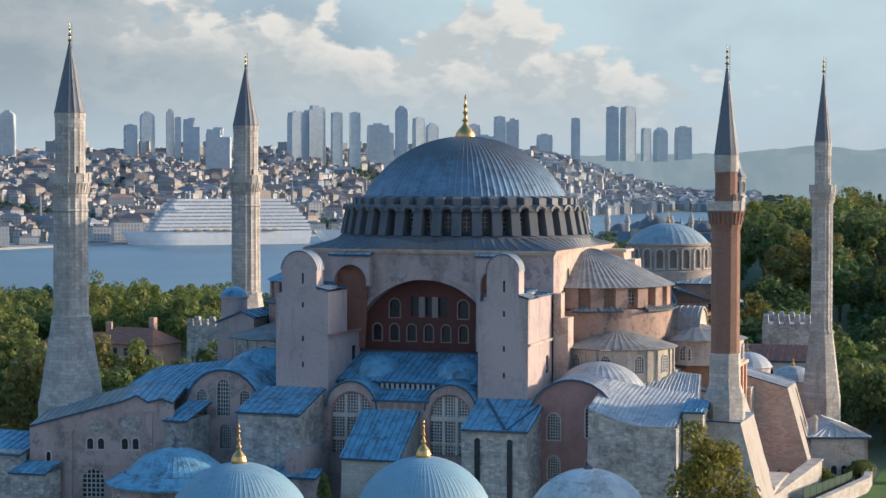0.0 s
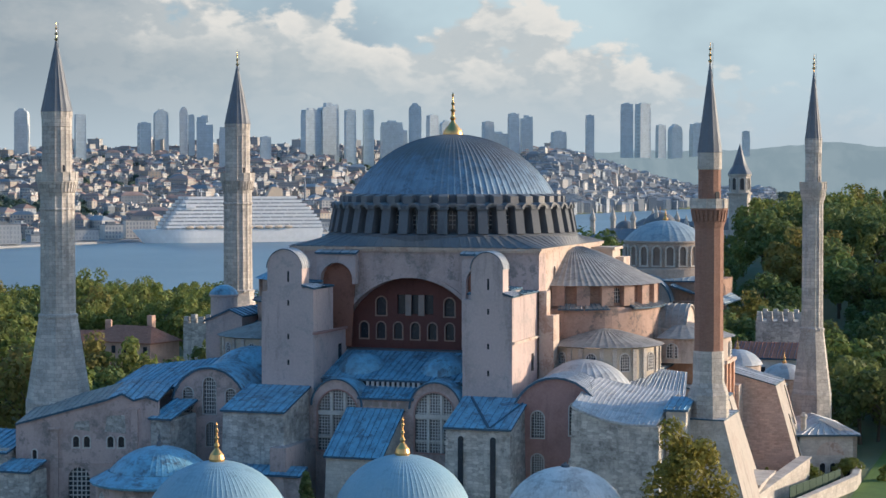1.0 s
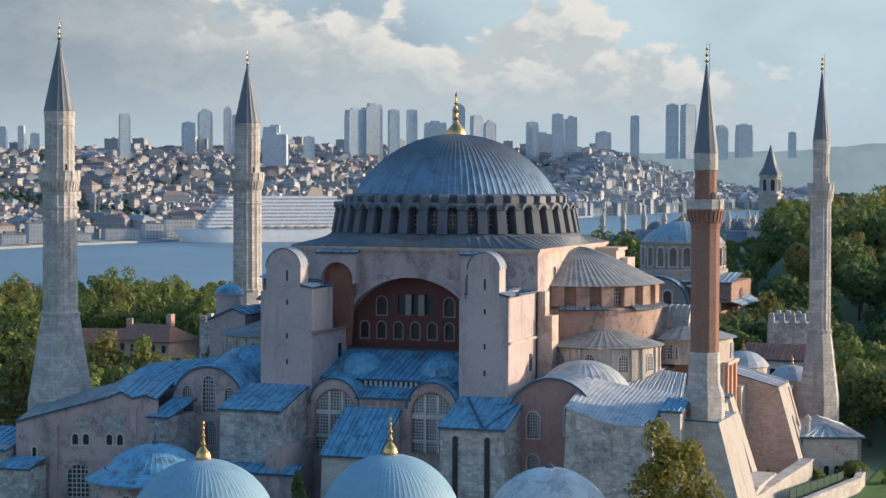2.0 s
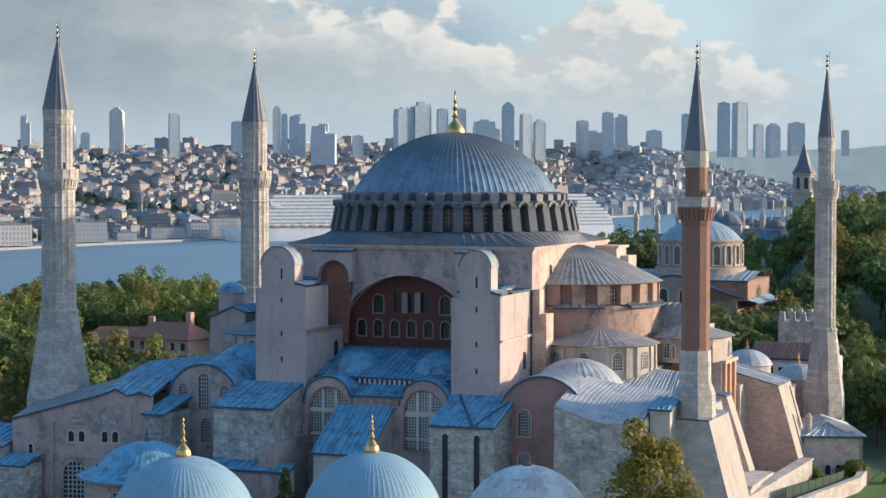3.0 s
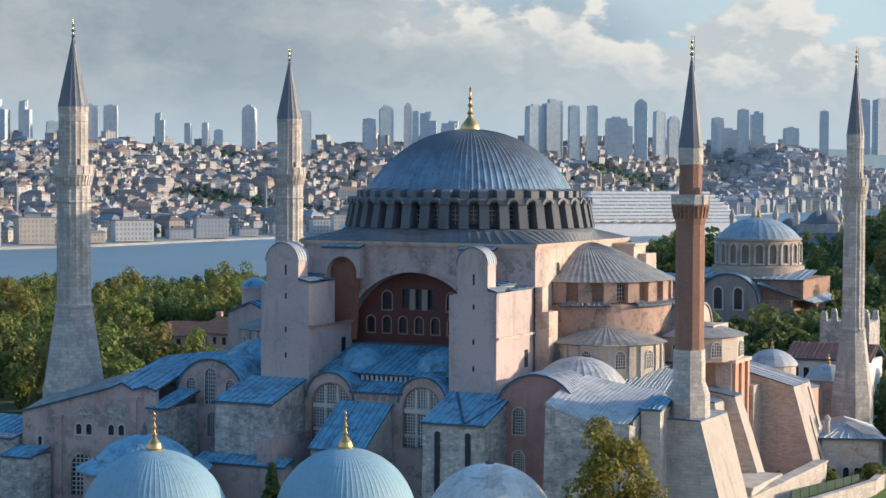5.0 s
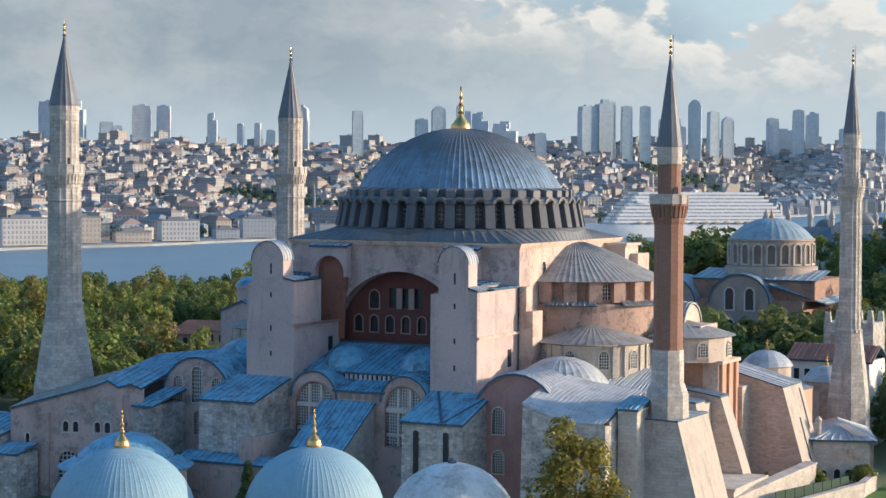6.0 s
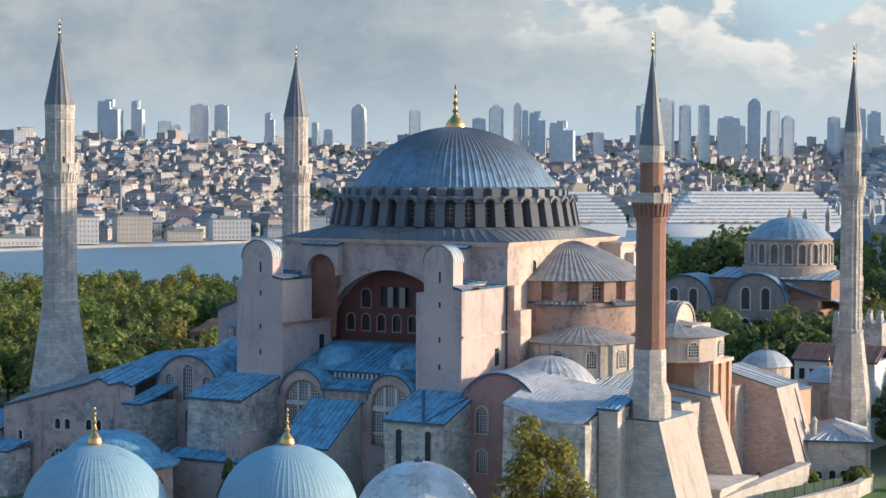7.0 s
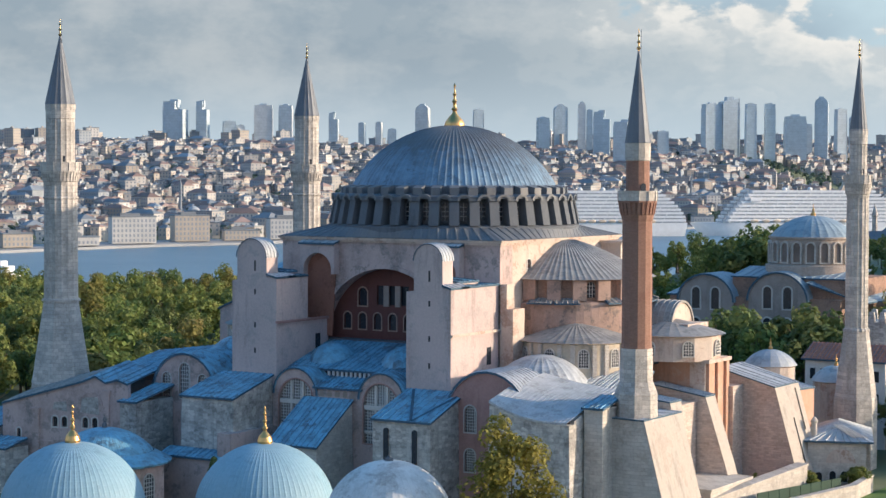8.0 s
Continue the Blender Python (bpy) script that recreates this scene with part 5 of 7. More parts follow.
def scatter(kinds, count, degs, dists, skip, seed, scale=(0.9, 1.45), gap=8.5, singles=140):
    rnd = random.Random(seed)
    spots = []
    tries = 0
    while len(spots) < count and tries < count * 60:
        tries += 1
        p = polar(rnd.uniform(*degs), math.sqrt(rnd.uniform(dists[0] ** 2, dists[1] ** 2)))
        if skip(p.x, p.y) or any((p - q).length < gap for q in spots):
            continue
        spots.append(p)
    spots.sort(key=lambda q: (q - polar(0, 0)).length)
    for i, p in enumerate(spots):
        s = rnd.uniform(*scale)
        m4 = Matrix.LocRotScale((p.x, p.y, height(p.x, p.y) - 0.2), Euler((0, 0, rnd.uniform(0, 6.28))), (s, s, s * rnd.uniform(0.88, 1.15)))
        if i < singles:
            copy_thing(rnd.choice(kinds), m4)
        else:
            woods.append((rnd.choice(kinds), m4))
    return spots


woods = []


def join_woods():
    """All trees past those that stand singly, as one wood."""
    vs, fs, ms, slots = [], [], [], []
    base = 0
    for t, m4 in woods:
        r, o = np.array(m4.to_3x3()), np.array(m4.translation)
        for ob in t.children:
            me = ob.data
            co = np.empty(len(me.vertices) * 3)
            me.vertices.foreach_get("co", co)
            vs.append(co.reshape(-1, 3) @ r.T + o)
            if me.materials[0] not in slots:
                slots.append(me.materials[0])
            k = slots.index(me.materials[0])
            for p in me.polygons:
                fs.append([base + v for v in p.vertices])
                ms.append(k)
            base += len(me.vertices)
    me = bpy.data.meshes.new("far_woods")
    me.from_pydata(np.concatenate(vs).tolist(), [], fs)
    for mt in slots:
        me.materials.append(mt)
    me.polygons.foreach_set("material_index", ms)
    return tagged(new("far_woods", me), "dense leafy woods beyond the nearer trees", "woods", kind="stuff")


broad = [make_tree("tree", "broad green park tree with a full leafy crown", 3, 5.0, 4.6, 4.2, LEAF),
         make_tree("tree", "broad green park tree with a full leafy crown", 4, 4.4, 5.2, 4.0, LEAF, clumps=15),
         make_tree("tree", "dark green park tree with a dense crown", 6, 4.8, 5.0, 4.4, LEAF_DARK)]
golden = make_tree("tree", "yellowing park tree with a loose leafy crown", 7, 4.6, 5.0, 3.6, LEAF_GOLD)
conifer = make_tree("cypress", "slim dark green cypress", 8, 1.9, 6.5, 1.2, LEAF_DARK, clumps=16, leaves=55, size=0.4, cone=True)
homes = [(-72, 130), (-95, 150), (-118, 122), (-140, 140), (-55, 112)]


def skip_left(x, y):
    if (x > -57 and y < 62) or (y > 165 and x > -120 - 0.45 * (y - 165)):
        return True
    return any(abs(x - a + 0.54 * (y - b)) < 17 and -78 < y - b < 12 for a, b in homes) or x > -60 or (abs(x + 90) < 14 and abs(y - 93) < 14)


def edge_of_woods(y):
    return 13.0 - 0.19 * (y - 165) + 9.0 * step(y, 168, 182)


def skip_right(x, y):
    church_yard = -36 < x < 20 and 96 < y < 160
    gate_yard = 26 < x < 49 and 50 < y < 93
    return y < 70 or church_yard or gate_yard or x < edge_of_woods(y) or (y < 84 and 0 < x < 60) or (y > 380 and x < 0)


def skip_low(x, y):
    return y < 176 or y > 400 or x < -150 or x > edge_of_woods(y) - 3


for m0, (x, y, s) in ((golden, (-66, -12, 1.35)), (broad[0], (-72, 6, 1.3)), (golden, (-78, -24, 1.2)), (broad[1], (-62, 22, 1.15))):
    copy_thing(m0, Matrix.LocRotScale((x, y, 2.8), Euler((0, 0, x)), (s, s, s)))
scatter(broad * 6 + [broad[0], golden], 560, (-52, -13), (345, 640), skip_left, 11, gap=6.8, scale=(0.82, 1.22), singles=150)
scatter(broad * 3 + [broad[2], broad[2], golden, conifer], 420, (-17, 4), (345, 760), skip_right, 12, gap=7.0, scale=(0.95, 1.45), singles=110)
scatter(broad, 90, (-27, -8), (440, 680), lambda x, y: skip_low(x, y) or y > 235, 13, gap=7.0, scale=(0.5, 0.75), singles=0)
scatter(broad, 130, (-27, -8), (440, 680), lambda x, y: skip_low(x, y) or y < 235, 16, gap=7.0, scale=(0.28, 0.42), singles=0)
# the wooded mound beside the church
rnd = random.Random(15)
for x, y, s in ((-34, 166, 1.2), (-28, 170, 1.6), (-22, 168, 1.8), (-16, 171, 1.75), (-39, 164, 0.95), (-25, 162, 1.35), (-43, 162, 0.8), (-31, 160, 1.05), (-48, 165, 0.7), (-54, 168, 0.65), (-60, 164, 0.6), (-37, 156, 0.7), (-44, 152, 0.6), (-52, 156, 0.6), (-9, 170, 1.4), (4, 168, 0.9), (11, 166, 0.85), (20, 168, 0.9)):
    s *= 0.84 if x < -20 else 1.0
    copy_thing(rnd.choice(broad), Matrix.LocRotScale((x, y, height(x, y) - 0.2), Euler((0, 0, x)), (s, s, s)))
for m0, (x, y, s) in ((broad[2], (-16, 106, 1.25)), (broad[2], (-6, 110, 1.4)), (broad[2], (4, 108, 1.45)), (broad[2], (14, 108, 1.5)), (broad[2], (22, 106, 1.5)), (broad[2], (30, 114, 1.5)), (broad[2], (-28, 108, 1.3)), (broad[1], (10, 97, 1.25)), (broad[2], (19, 95, 1.3)), (broad[2], (27, 96, 1.25)), (broad[2], (-2, 96, 1.2)), (broad[2], (20, 118, 1.3))):
    copy_thing(m0, Matrix.LocRotScale((x, y, height(x, y) - 0.2), Euler((0, 0, x)), (s, s, s)))
for m0 in broad + [golden, conifer]:
    s = random.uniform(1.0, 1.2)
    spot = {0: (-110, 60), 1: (-98, 42), 2: (70, 120), 3: (-84, 40), 4: (88, 140)}[(broad + [golden, conifer]).index(m0)]
    m0.matrix_basis = Matrix.LocRotScale((spot[0], spot[1], height(*spot) - 0.2), Euler((0, 0, 1)), (s, s, s))
for x, y, s in ((36, 50, 0.75), (43, 54, 0.8), (52, 52, 0.8), (30, 54, 0.7), (54, 62, 1.2), (50, 72, 1.1)):
    copy_thing(broad[2], Matrix.LocRotScale((x, y, 2.8), Euler((0, 0, x)), (s, s, s)))
scatter([broad[2], broad[2], broad[0], conifer], 60, (-13, 2), (320, 470), lambda x, y: x < 56 or y < 44, 14, gap=7.5, scale=(0.9, 1.3))
join_woods()
front = make_tree("tree", "sparse golden-green plane tree beside the east bay", 21, 4.5, 8.0, 3.2, leaf_material("leaf_plane", (0.225, 0.185, 0.05), (0.25, 0.175, 0.045)), clumps=46, leaves=150, size=0.28)
front.matrix_basis = Matrix.Translation((49.4, -68.4, 3.0))
cy = make_tree("cypress", "small dark cypress between the tombs", 22, 2.0, 4.4, 0.8, LEAF_DARK, clumps=70, leaves=90, size=0.17, cone=True)
cy.matrix_basis = Matrix.Translation((-1.1, -56.0, 3.0))

# ---- the church beyond ----
church = thing("church", (3, 141, 5), "brick and stone domed church with lead roofs", "church")
CX, CY = 3.0, 141.0
bm = bmesh.new()
lathe(bm, CX, CY, cap_profile(8.9, 35.6, 40.0, 10), n=90, rib=0.1)
CHURCHLEAD = material("church_lead", (0.27, 0.335, 0.375), rough=0.5, stain=0.6, stain_colour=(0.15, 0.22, 0.28), streak=0.5, scale=0.4, spec=0.7, peel=0.5, peel_colour=(0.10, 0.15, 0.19))
d = part("dome", bm, CHURCHLEAD, church, "ribbed blue-grey lead dome")
bm = bmesh.new()
lathe(bm, CX, CY, [(0.55, 39.9), (0.6, 40.3), (0.2, 40.9), (0.3, 41.2), (0.1, 41.6), (0, 42.6)], n=14)
part("finial", bm, GOLD, d)
bm = bmesh.new()
lathe(bm, CX, CY, [(9.9, 27.0), (9.9, 29.6), (9.2, 29.9), (9.0, 30.0), (9.0, 35.0), (9.3, 35.2), (9.3, 35.6), (8.9, 35.65)], n=40)
BLIND = material("blind_arch_brick", (0.22, 0.175, 0.15), stain=0.5, streak=0.4)
dr = part("drum", bm, material("pale_brick", (0.42, 0.345, 0.295), stain=0.5, streak=0.3, blocks=(0.6, 0.25, (0.8, 0.78, 0.75), 0.1)), church, "pale brick window drum")
for i in range(20):
    a = 2 * math.pi * i / 20
    u, n = Vector((-math.sin(a), math.cos(a), 0)), Vector((math.cos(a), math.sin(a), 0))
    window(dr, Vector((CX, CY, 0)) + n * 9.05, u, -n, 0, 1.5, 30.4, 34.4, inset=0.0, grid=None, frame_w=0.35, proud=0.35, frame_mat=PALE, glass=BLIND)
bm = bmesh.new()
box(bm, -24, 14, 128, 156, 3, 23)
box(bm, -10.5, 16, 130, 152, 23, 27.2)
cw = part("wall", bm, BRICK, church)
for c, z, r in ((-15.5, 21.8, 6.2), (0.6, 22.4, 6.4)):
    bm = bmesh.new()
    extrude(bm, [(c - r, 12)] + [(c - r * math.cos(math.pi * i / 14), z + r * 0.9 * math.sin(math.pi * i / 14)) for i in range(15)] + [(c + r, 12)], (0, 127.4, 0), X, Y, 1.5)
    part("gable", bm, material("grey_brick", (0.33, 0.29, 0.27), stain=0.5, streak=0.4), cw)
    vault_roof("gable_roof", (0, 127.0, 0), X, Y, c, r, z, 10.0, CHURCHLEAD, church, thick=0.4, seams=6, rise=0.9)
    for s in (-2.2, 2.2):
        window(cw, (0, 127.4, 0), X, Y, c + s, 1.8, z - 1.5, z + 3.0, inset=-0.02, grid=None, frame_w=0.3, proud=0.2)
        window(cw, (0, 127.4, 0), X, Y, c + s, 1.8, z - 7.5, z - 3.5, inset=-0.02, grid=None, frame_w=0.3, proud=0.2)
roof_sheet("roof", (7.0, 127.0, 26.5), (18.0, 131.0, 22.5), (18.5, 150.0, 22.5), (7.5, 148.0, 28.5), CHURCHLEAD, church, seams=10)
roof_sheet("roof", (-24.6, 127.6, 23.2), (-10.0, 127.6, 23.2), (-10.0, 142.0, 27.4), (-24.6, 142.0, 25.4), CHURCHLEAD, church, seams=10)
roof_sheet("roof", (-10.8, 129.6, 27.3), (16.3, 129.6, 27.3), (16.3, 140.0, 29.0), (-10.8, 140.0, 29.0), CHURCHLEAD, church, seams=16)

# ---- palace on the hill ----
TERRA = material("terracotta_tiles", (0.38, 0.165, 0.11), stain=0.5, stain_colour=(0.24, 0.10, 0.07), scale=0.6, blocks=(0.4, 0.3, (0.6, 0.5, 0.5), 0.15))
CREAM = material("cream_render", (0.62, 0.56, 0.50), stain=0.3, island=0.0)
tower = thing("palace_tower", (-28, 420, 25), "square pale tower with a pointed dark spire", "tower")
bm = bmesh.new()
box(bm, -31.4, -24.6, 416.5, 423.5, 20, 43.5)
box(bm, -31.9, -24.1, 416.0, 424.0, 43.5, 44.2)
part("body", bm, PALE, tower)
bm = bmesh.new()
lathe(bm, -28, 420, [(3.9, 44.2), (3.9, 50.0), (4.3, 50.3), (4.3, 50.9)], n=8)
lan = part("lantern", bm, PALE, tower)
for i in range(8):
    a = 2 * math.pi * (i + 0.5) / 8
    u, n = Vector((-math.sin(a), math.cos(a), 0)), Vector((math.cos(a), math.sin(a), 0))
    window(lan, Vector((-28, 420, 0)) + n * 3.65, u, -n, 0, 1.5, 45.2, 49.4, inset=0.0, grid=None, proud=0.2)
bm = bmesh.new()
lathe(bm, -28, 420, [(4.5, 50.9), (2.6, 54.0), (0.3, 61.2), (0, 62.0)], n=8)
part("spire", bm, SPIRE, tower)
for k, (x, y, r, z) in enumerate(((-63.5, 449, 6.5, 31), (-50, 600, 7.0, 31), (-82, 470, 4.0, 29), (-45, 452, 4.0, 30), (-36, 445, 3.6, 30))):
    pav = thing("palace_pavilion", (x, y, 22), "stone palace pavilion under a lead dome", "pavilion", "palace pavilions")
    bm = bmesh.new()
    box(bm, x - r * 1.2, x + r * 1.2, y - r * 1.2, y + r * 1.2, 18, z)
    part("wall", bm, PALE, pav)
    bm = bmesh.new()
    lathe(bm, x, y, [(r, z)] + cap_profile(r, z + 0.6, z + 0.6 + r * 0.75, 8) + [], n=36, rib=0.06)
    part("dome", bm, DARKLEAD, pav)
    bm = bmesh.new()
    rod(bm, (x, y, z + r * 0.75), (x, y, z + r * 0.75 + 2.6), 0.14)
    part("finial", bm, GOLD, pav)
for i in range(12):
    x, y = -96 + i * 6.4, 440 + (i * 37) % 30
    ch = thing("palace_chimney", (x, y, 25), "tall stone kitchen chimney with a pointed cap", "chimney", "palace chimneys")
    bm = bmesh.new()
    lathe(bm, x, y, [(1.2, 20), (1.0, 33), (1.3, 33.2), (1.3, 33.8), (0.0, 37.0 + (i % 3))], n=8)
    part("shaft", bm, PALE, ch)
ph = thing("palace_hall", (-60, 430, 20), "long low palace hall with lead roofs", "hall")
bm = bmesh.new()
box(bm, -84, -30, 436, 470, 16, 26)
part("wall", bm, PALE, ph)
roof_sheet("roof", (-85, 435, 26), (-29, 435, 26), (-29, 449, 30), (-85, 449, 30), SPIRE, ph, seams=20)

for x, y, w, z in ((-22, 452, 18, 27.0), (-48, 476, 22, 30.5), (-74, 500, 26, 29.5), (-58, 415, 20, 24.5), (-84, 425, 18, 25.0)):
    hall = thing("palace_hall", (x, y, 20), "low palace hall under a dark lead hipped roof", "hall", "palace halls")
    bm = bmesh.new()
    box(bm, x - w / 2, x + w / 2, y, y + 12, 14, z)
    wl = part("wall", bm, PALE, hall)
    for i in range(int(w / 3)):
        bm = bmesh.new()
        extrude(bm, arch(x - w / 2 + 1.6 + 3 * i, 1.2, z - 4.6, z - 1.6), (0, y - 0.05, 0), X, Y, 0.1)
        part("window", bm, GLASS, wl)
    for e0, e1, r0, r1 in (((-0.5, -0.5), (0.5, -0.5), (0.3, 0.0), (-0.3, 0.0)), ((0.5, 0.5), (-0.5, 0.5), (-0.3, 0.0), (0.3, 0.0)), ((0.5, -0.5), (0.5, 0.5), (0.3, 0.001), (0.3, -0.001)), ((-0.5, 0.5), (-0.5, -0.5), (-0.3, -0.001), (-0.3, 0.001))):
        roof_sheet("roof", *[(x + u * (w + 1.4), y + 6 + v * 13.4, zz) for (u, v), zz in ((e0, z), (e1, z), (r0, z + 3.2), (r1, z + 3.2))], DARKLEAD, hall, seams=6)
for i in range(14):
    x, y = -60 + i * 6.7, 446 + (i * 41) % 38
    ch = thing("palace_chimney", (x, y, 22), "tall stone kitchen chimney with a pointed cap", "chimney", "palace chimneys")
    bm = bmesh.new()
    lathe(bm, x, y, [(1.0, 20), (0.8, 31), (1.1, 31.2), (1.1, 31.8), (0.0, 34.6 + (i % 4))], n=8)
    part("shaft", bm, RUBBLE, ch)

# crenellated gate and the low white palace wing in the trees
gate = thing("gatehouse", (34, 80, 8), "crenellated stone gatehouse among dark trees", "gatehouse")
bm = bmesh.new()
box(bm, 33, 42, 79, 87, 3, 22.8)
g = part("wall", bm, RUBBLE, gate)
for i in range(5):
    for y in (79, 86):
        bm = bmesh.new()
        x = 33.1 + i * 1.93
        solid(bm, [(x, y, 22.8), (x + 1.1, y, 22.8), (x + 1.1, y + 1, 22.8), (x, y + 1, 22.8)], [(x + 0.15, y + 0.1, 24.6), (x + 0.95, y + 0.1, 24.6), (x + 0.95, y + 0.9, 24.6), (x + 0.15, y + 0.9, 24.6)])
        part("merlon", bm, RUBBLE, g)
wing = thing("palace_wing", (32, 60, 3), "white two-storey wing with a dark red tiled roof", "building")
bm = bmesh.new()
box(bm, 32, 46, 62, 72, 3, 17.6)
ww = part("wall", bm, material("white_render", (0.70, 0.70, 0.70), stain=0.25), wing)
for i in range(7):
    for z in (10.4, 14.2):
        bm = bmesh.new()
        box(bm, 32.9 + i * 1.85, 33.8 + i * 1.85, 61.9, 62.05, z, z + 1.8)
        part("window", bm, GLASS, ww)
roof_sheet("roof", (31.4, 61.4, 17.6), (46.6, 61.4, 17.6), (46.6, 67, 20.0), (31.4, 67, 20.0), TERRA, wing, seams=20)
roof_sheet("roof", (31.4, 72.6, 17.6), (46.6, 72.6, 17.6), (46.6, 67, 20.0), (31.4, 67, 20.0), TERRA, wing, seams=20)
rotunda = thing("fountain_house", (39, 36, 3), "small domed side chamber with lead cap", "building")
for x, y, r, z in ((37.5, 33, 3.8, 19.0), (43, 47, 3.6, 15.6)):
    bm = bmesh.new()
    lathe(bm, x, y, [(r, 3.0), (r, z), (r + 0.3, z + 0.2)], n=16)
    part("wall", bm, EASTWALL, rotunda)
    bm = bmesh.new()
    lathe(bm, x, y, cap_profile(r + 0.3, z + 0.2, z + 2.6, 7), n=48, rib=0.05)
    part("dome", bm, PALELEAD, rotunda)
    bm = bmesh.new()
    lathe(bm, x, y, [(0.3, z + 2.5), (0.34, z + 2.9), (0.12, z + 3.2), (0.2, z + 3.5), (0.06, z + 3.8), (0.0, z + 4.6)], n=10)
    part("finial", bm, GOLD, rotunda)


# ---- red-roofed houses in the park, and the ruined wall ----
def gabled_house(x, y, w, d, h, rise, rot, wall, roof, name="house", label="low house with a red tiled roof", chimney=True):
    t = thing(name, (x, y, height(x, y)), label, "house", "red-roofed houses")
    zb = height(x, y) - 1
    bm = bmesh.new()
    box(bm, -w / 2, w / 2, -d / 2, d / 2, 0, h)
    body = part("wall", bm, wall)
    for sgn in (-1, 1):
        bm = bmesh.new()
        q = [Vector((-w / 2 - 0.5, sgn * (d / 2 + 0.5), h)), Vector((w / 2 + 0.5, sgn * (d / 2 + 0.5), h)), Vector((w / 2 - d * 0.35, 0, h + rise)), Vector((-w / 2 + d * 0.35, 0, h + rise))]
        solid(bm, [p - Z * 0.25 for p in q], q)
        side = part("roof", bm, roof)
        side.parent = t
    for sgn in (-1, 1):
        bm = bmesh.new()
        q = [Vector((sgn * (w / 2 + 0.5), -d / 2 - 0.5, h)), Vector((sgn * (w / 2 + 0.5), d / 2 + 0.5, h)), Vector((sgn * (w / 2 - d * 0.35), 0, h + rise))]
        solid(bm, [p - Z * 0.25 for p in q], q)
        part("roof", bm, roof).parent = t
    body.parent = t
    for i in range(int(w / 3)):
        bm = bmesh.new()
        box(bm, -w / 2 + 1.0 + i * 3, -w / 2 + 2.1 + i * 3, -d / 2 - 0.06, -d / 2 + 0.05, h - 2.6, h - 0.9)
        part("window", bm, GLASS).parent = body
    if chimney:
        bm = bmesh.new()
        box(bm, w * 0.2, w * 0.2 + 1.4, 0.5, 1.9, h, h + rise + 2.4)
        part("chimney", bm, wall).parent = t
    t.matrix_basis = pose(x, y, zb, 0, 0, rot)
    return t


for (x, y), (w, d, h, r, a) in zip(homes, ((20, 11, 8.0, 3.6, 12), (24, 12, 7.4, 3.6, 25), (18, 11, 9.0, 3.4, -10), (22, 10, 6.5, 3.2, 15), (16, 10, 7.5, 3.2, 30))):
    gabled_house(x, y, w, d, h, r, a, material("house_render", (0.52, 0.33, 0.26), stain=0.4, streak=0.3), TERRA)
ruin = thing("wall_ruin", (-90, 93, 3), "crenellated grey rubble wall among trees", "wall")
bm = bmesh.new()
box(bm, -90, -80, 91, 99, 2, 18.6)
r = part("wall", bm, RUBBLE, ruin)
for i in range(6):
    bm = bmesh.new()
    box(bm, -89.9 + i * 1.7, -88.9 + i * 1.7, 91, 92.2, 18.6, 20.0 + 0.5 * (i % 2))
    part("merlon", bm, RUBBLE, r)

# ---- lodge, garden walls and lawn at the east end ----
lodge = thing("lodge", (54, 24, 3), "low pale stone lodge with a hipped lead roof", "house")
A, B = Vector((49.7, 17.4, 0)), Vector((58.0, 20.5, 0))
U = (B - A).normalized()
Nn = Vector((-U.y, U.x, 0))
LW, LD = (B - A).length, 16.0
bm = bmesh.new()
holes = [arch(1.6, 1.0, 3.2, 5.6), arch(3.6, 0.9, 4.2, 5.8), arch(5.2, 0.9, 4.2, 5.8), arch(7.4, 1.0, 3.2, 5.6)]
wall_with_holes(bm, [(0, 3.0), (LW, 3.0), (LW, 10.0), (0, 10.0)], holes, A, U, Nn, 0.6)
holes2 = [arch(2.0 + 3.6 * i, 2.4, 3.2, 8.6) for i in range(4)]
wall_with_holes(bm, [(0, 3.0), (LD, 3.0), (LD, 10.0), (0, 10.0)], holes2, B, Nn, -U, 0.6)
lw = part("wall", bm, PALE, lodge)
for c, w, z0, z1 in ((3.6, 0.9, 4.2, 5.8), (5.2, 0.9, 4.2, 5.8), (1.6, 1.0, 3.2, 5.6), (7.4, 1.0, 3.2, 5.6)):
    window(lw, A, U, Nn, c, w, z0, z1, grid=None, frame_w=0.15)
for i in range(4):
    window(lw, B, Nn, -U, 2.0 + 3.6 * i, 2.4, 3.2, 8.6, grid=(3, 5), frame_w=0.2)
bm = bmesh.new()
extrude(bm, [(LW / 2 - 2.1 * math.cos(math.pi * i / 14) + 0.3, 7.0 + 2.1 * math.sin(math.pi * i / 14)) for i in range(15)], A - Nn * 0.05, U, Nn, 0.05)
part("blind_arch", bm, EASTWALL, lw)
q = [A - U * 0.5 - Nn * 0.5, B + U * 0.5 - Nn * 0.5, B + U * 0.5 + Nn * LD, A - U * 0.5 + Nn * LD]
m1, m2 = A + U * LW / 2 + Nn * 4.0 + Z * 12.0, A + U * LW / 2 + Nn * (LD - 4) + Z * 12.0
roof_sheet("roof", q[0] + Z * 10.2, q[1] + Z * 10.2, m1 + U * 0.01, m1 - U * 0.01, PALELEAD, lodge, seams=8)
roof_sheet("roof", q[1] + Z * 10.2, q[2] + Z * 10.2, m2, m1, PALELEAD, lodge, seams=12)
roof_sheet("roof", q[3] + Z * 10.2, q[0] + Z * 10.2, m1, m2, PALELEAD, lodge, seams=12)
bm = bmesh.new()
p = A + U * 0.9 + Nn * 1.2
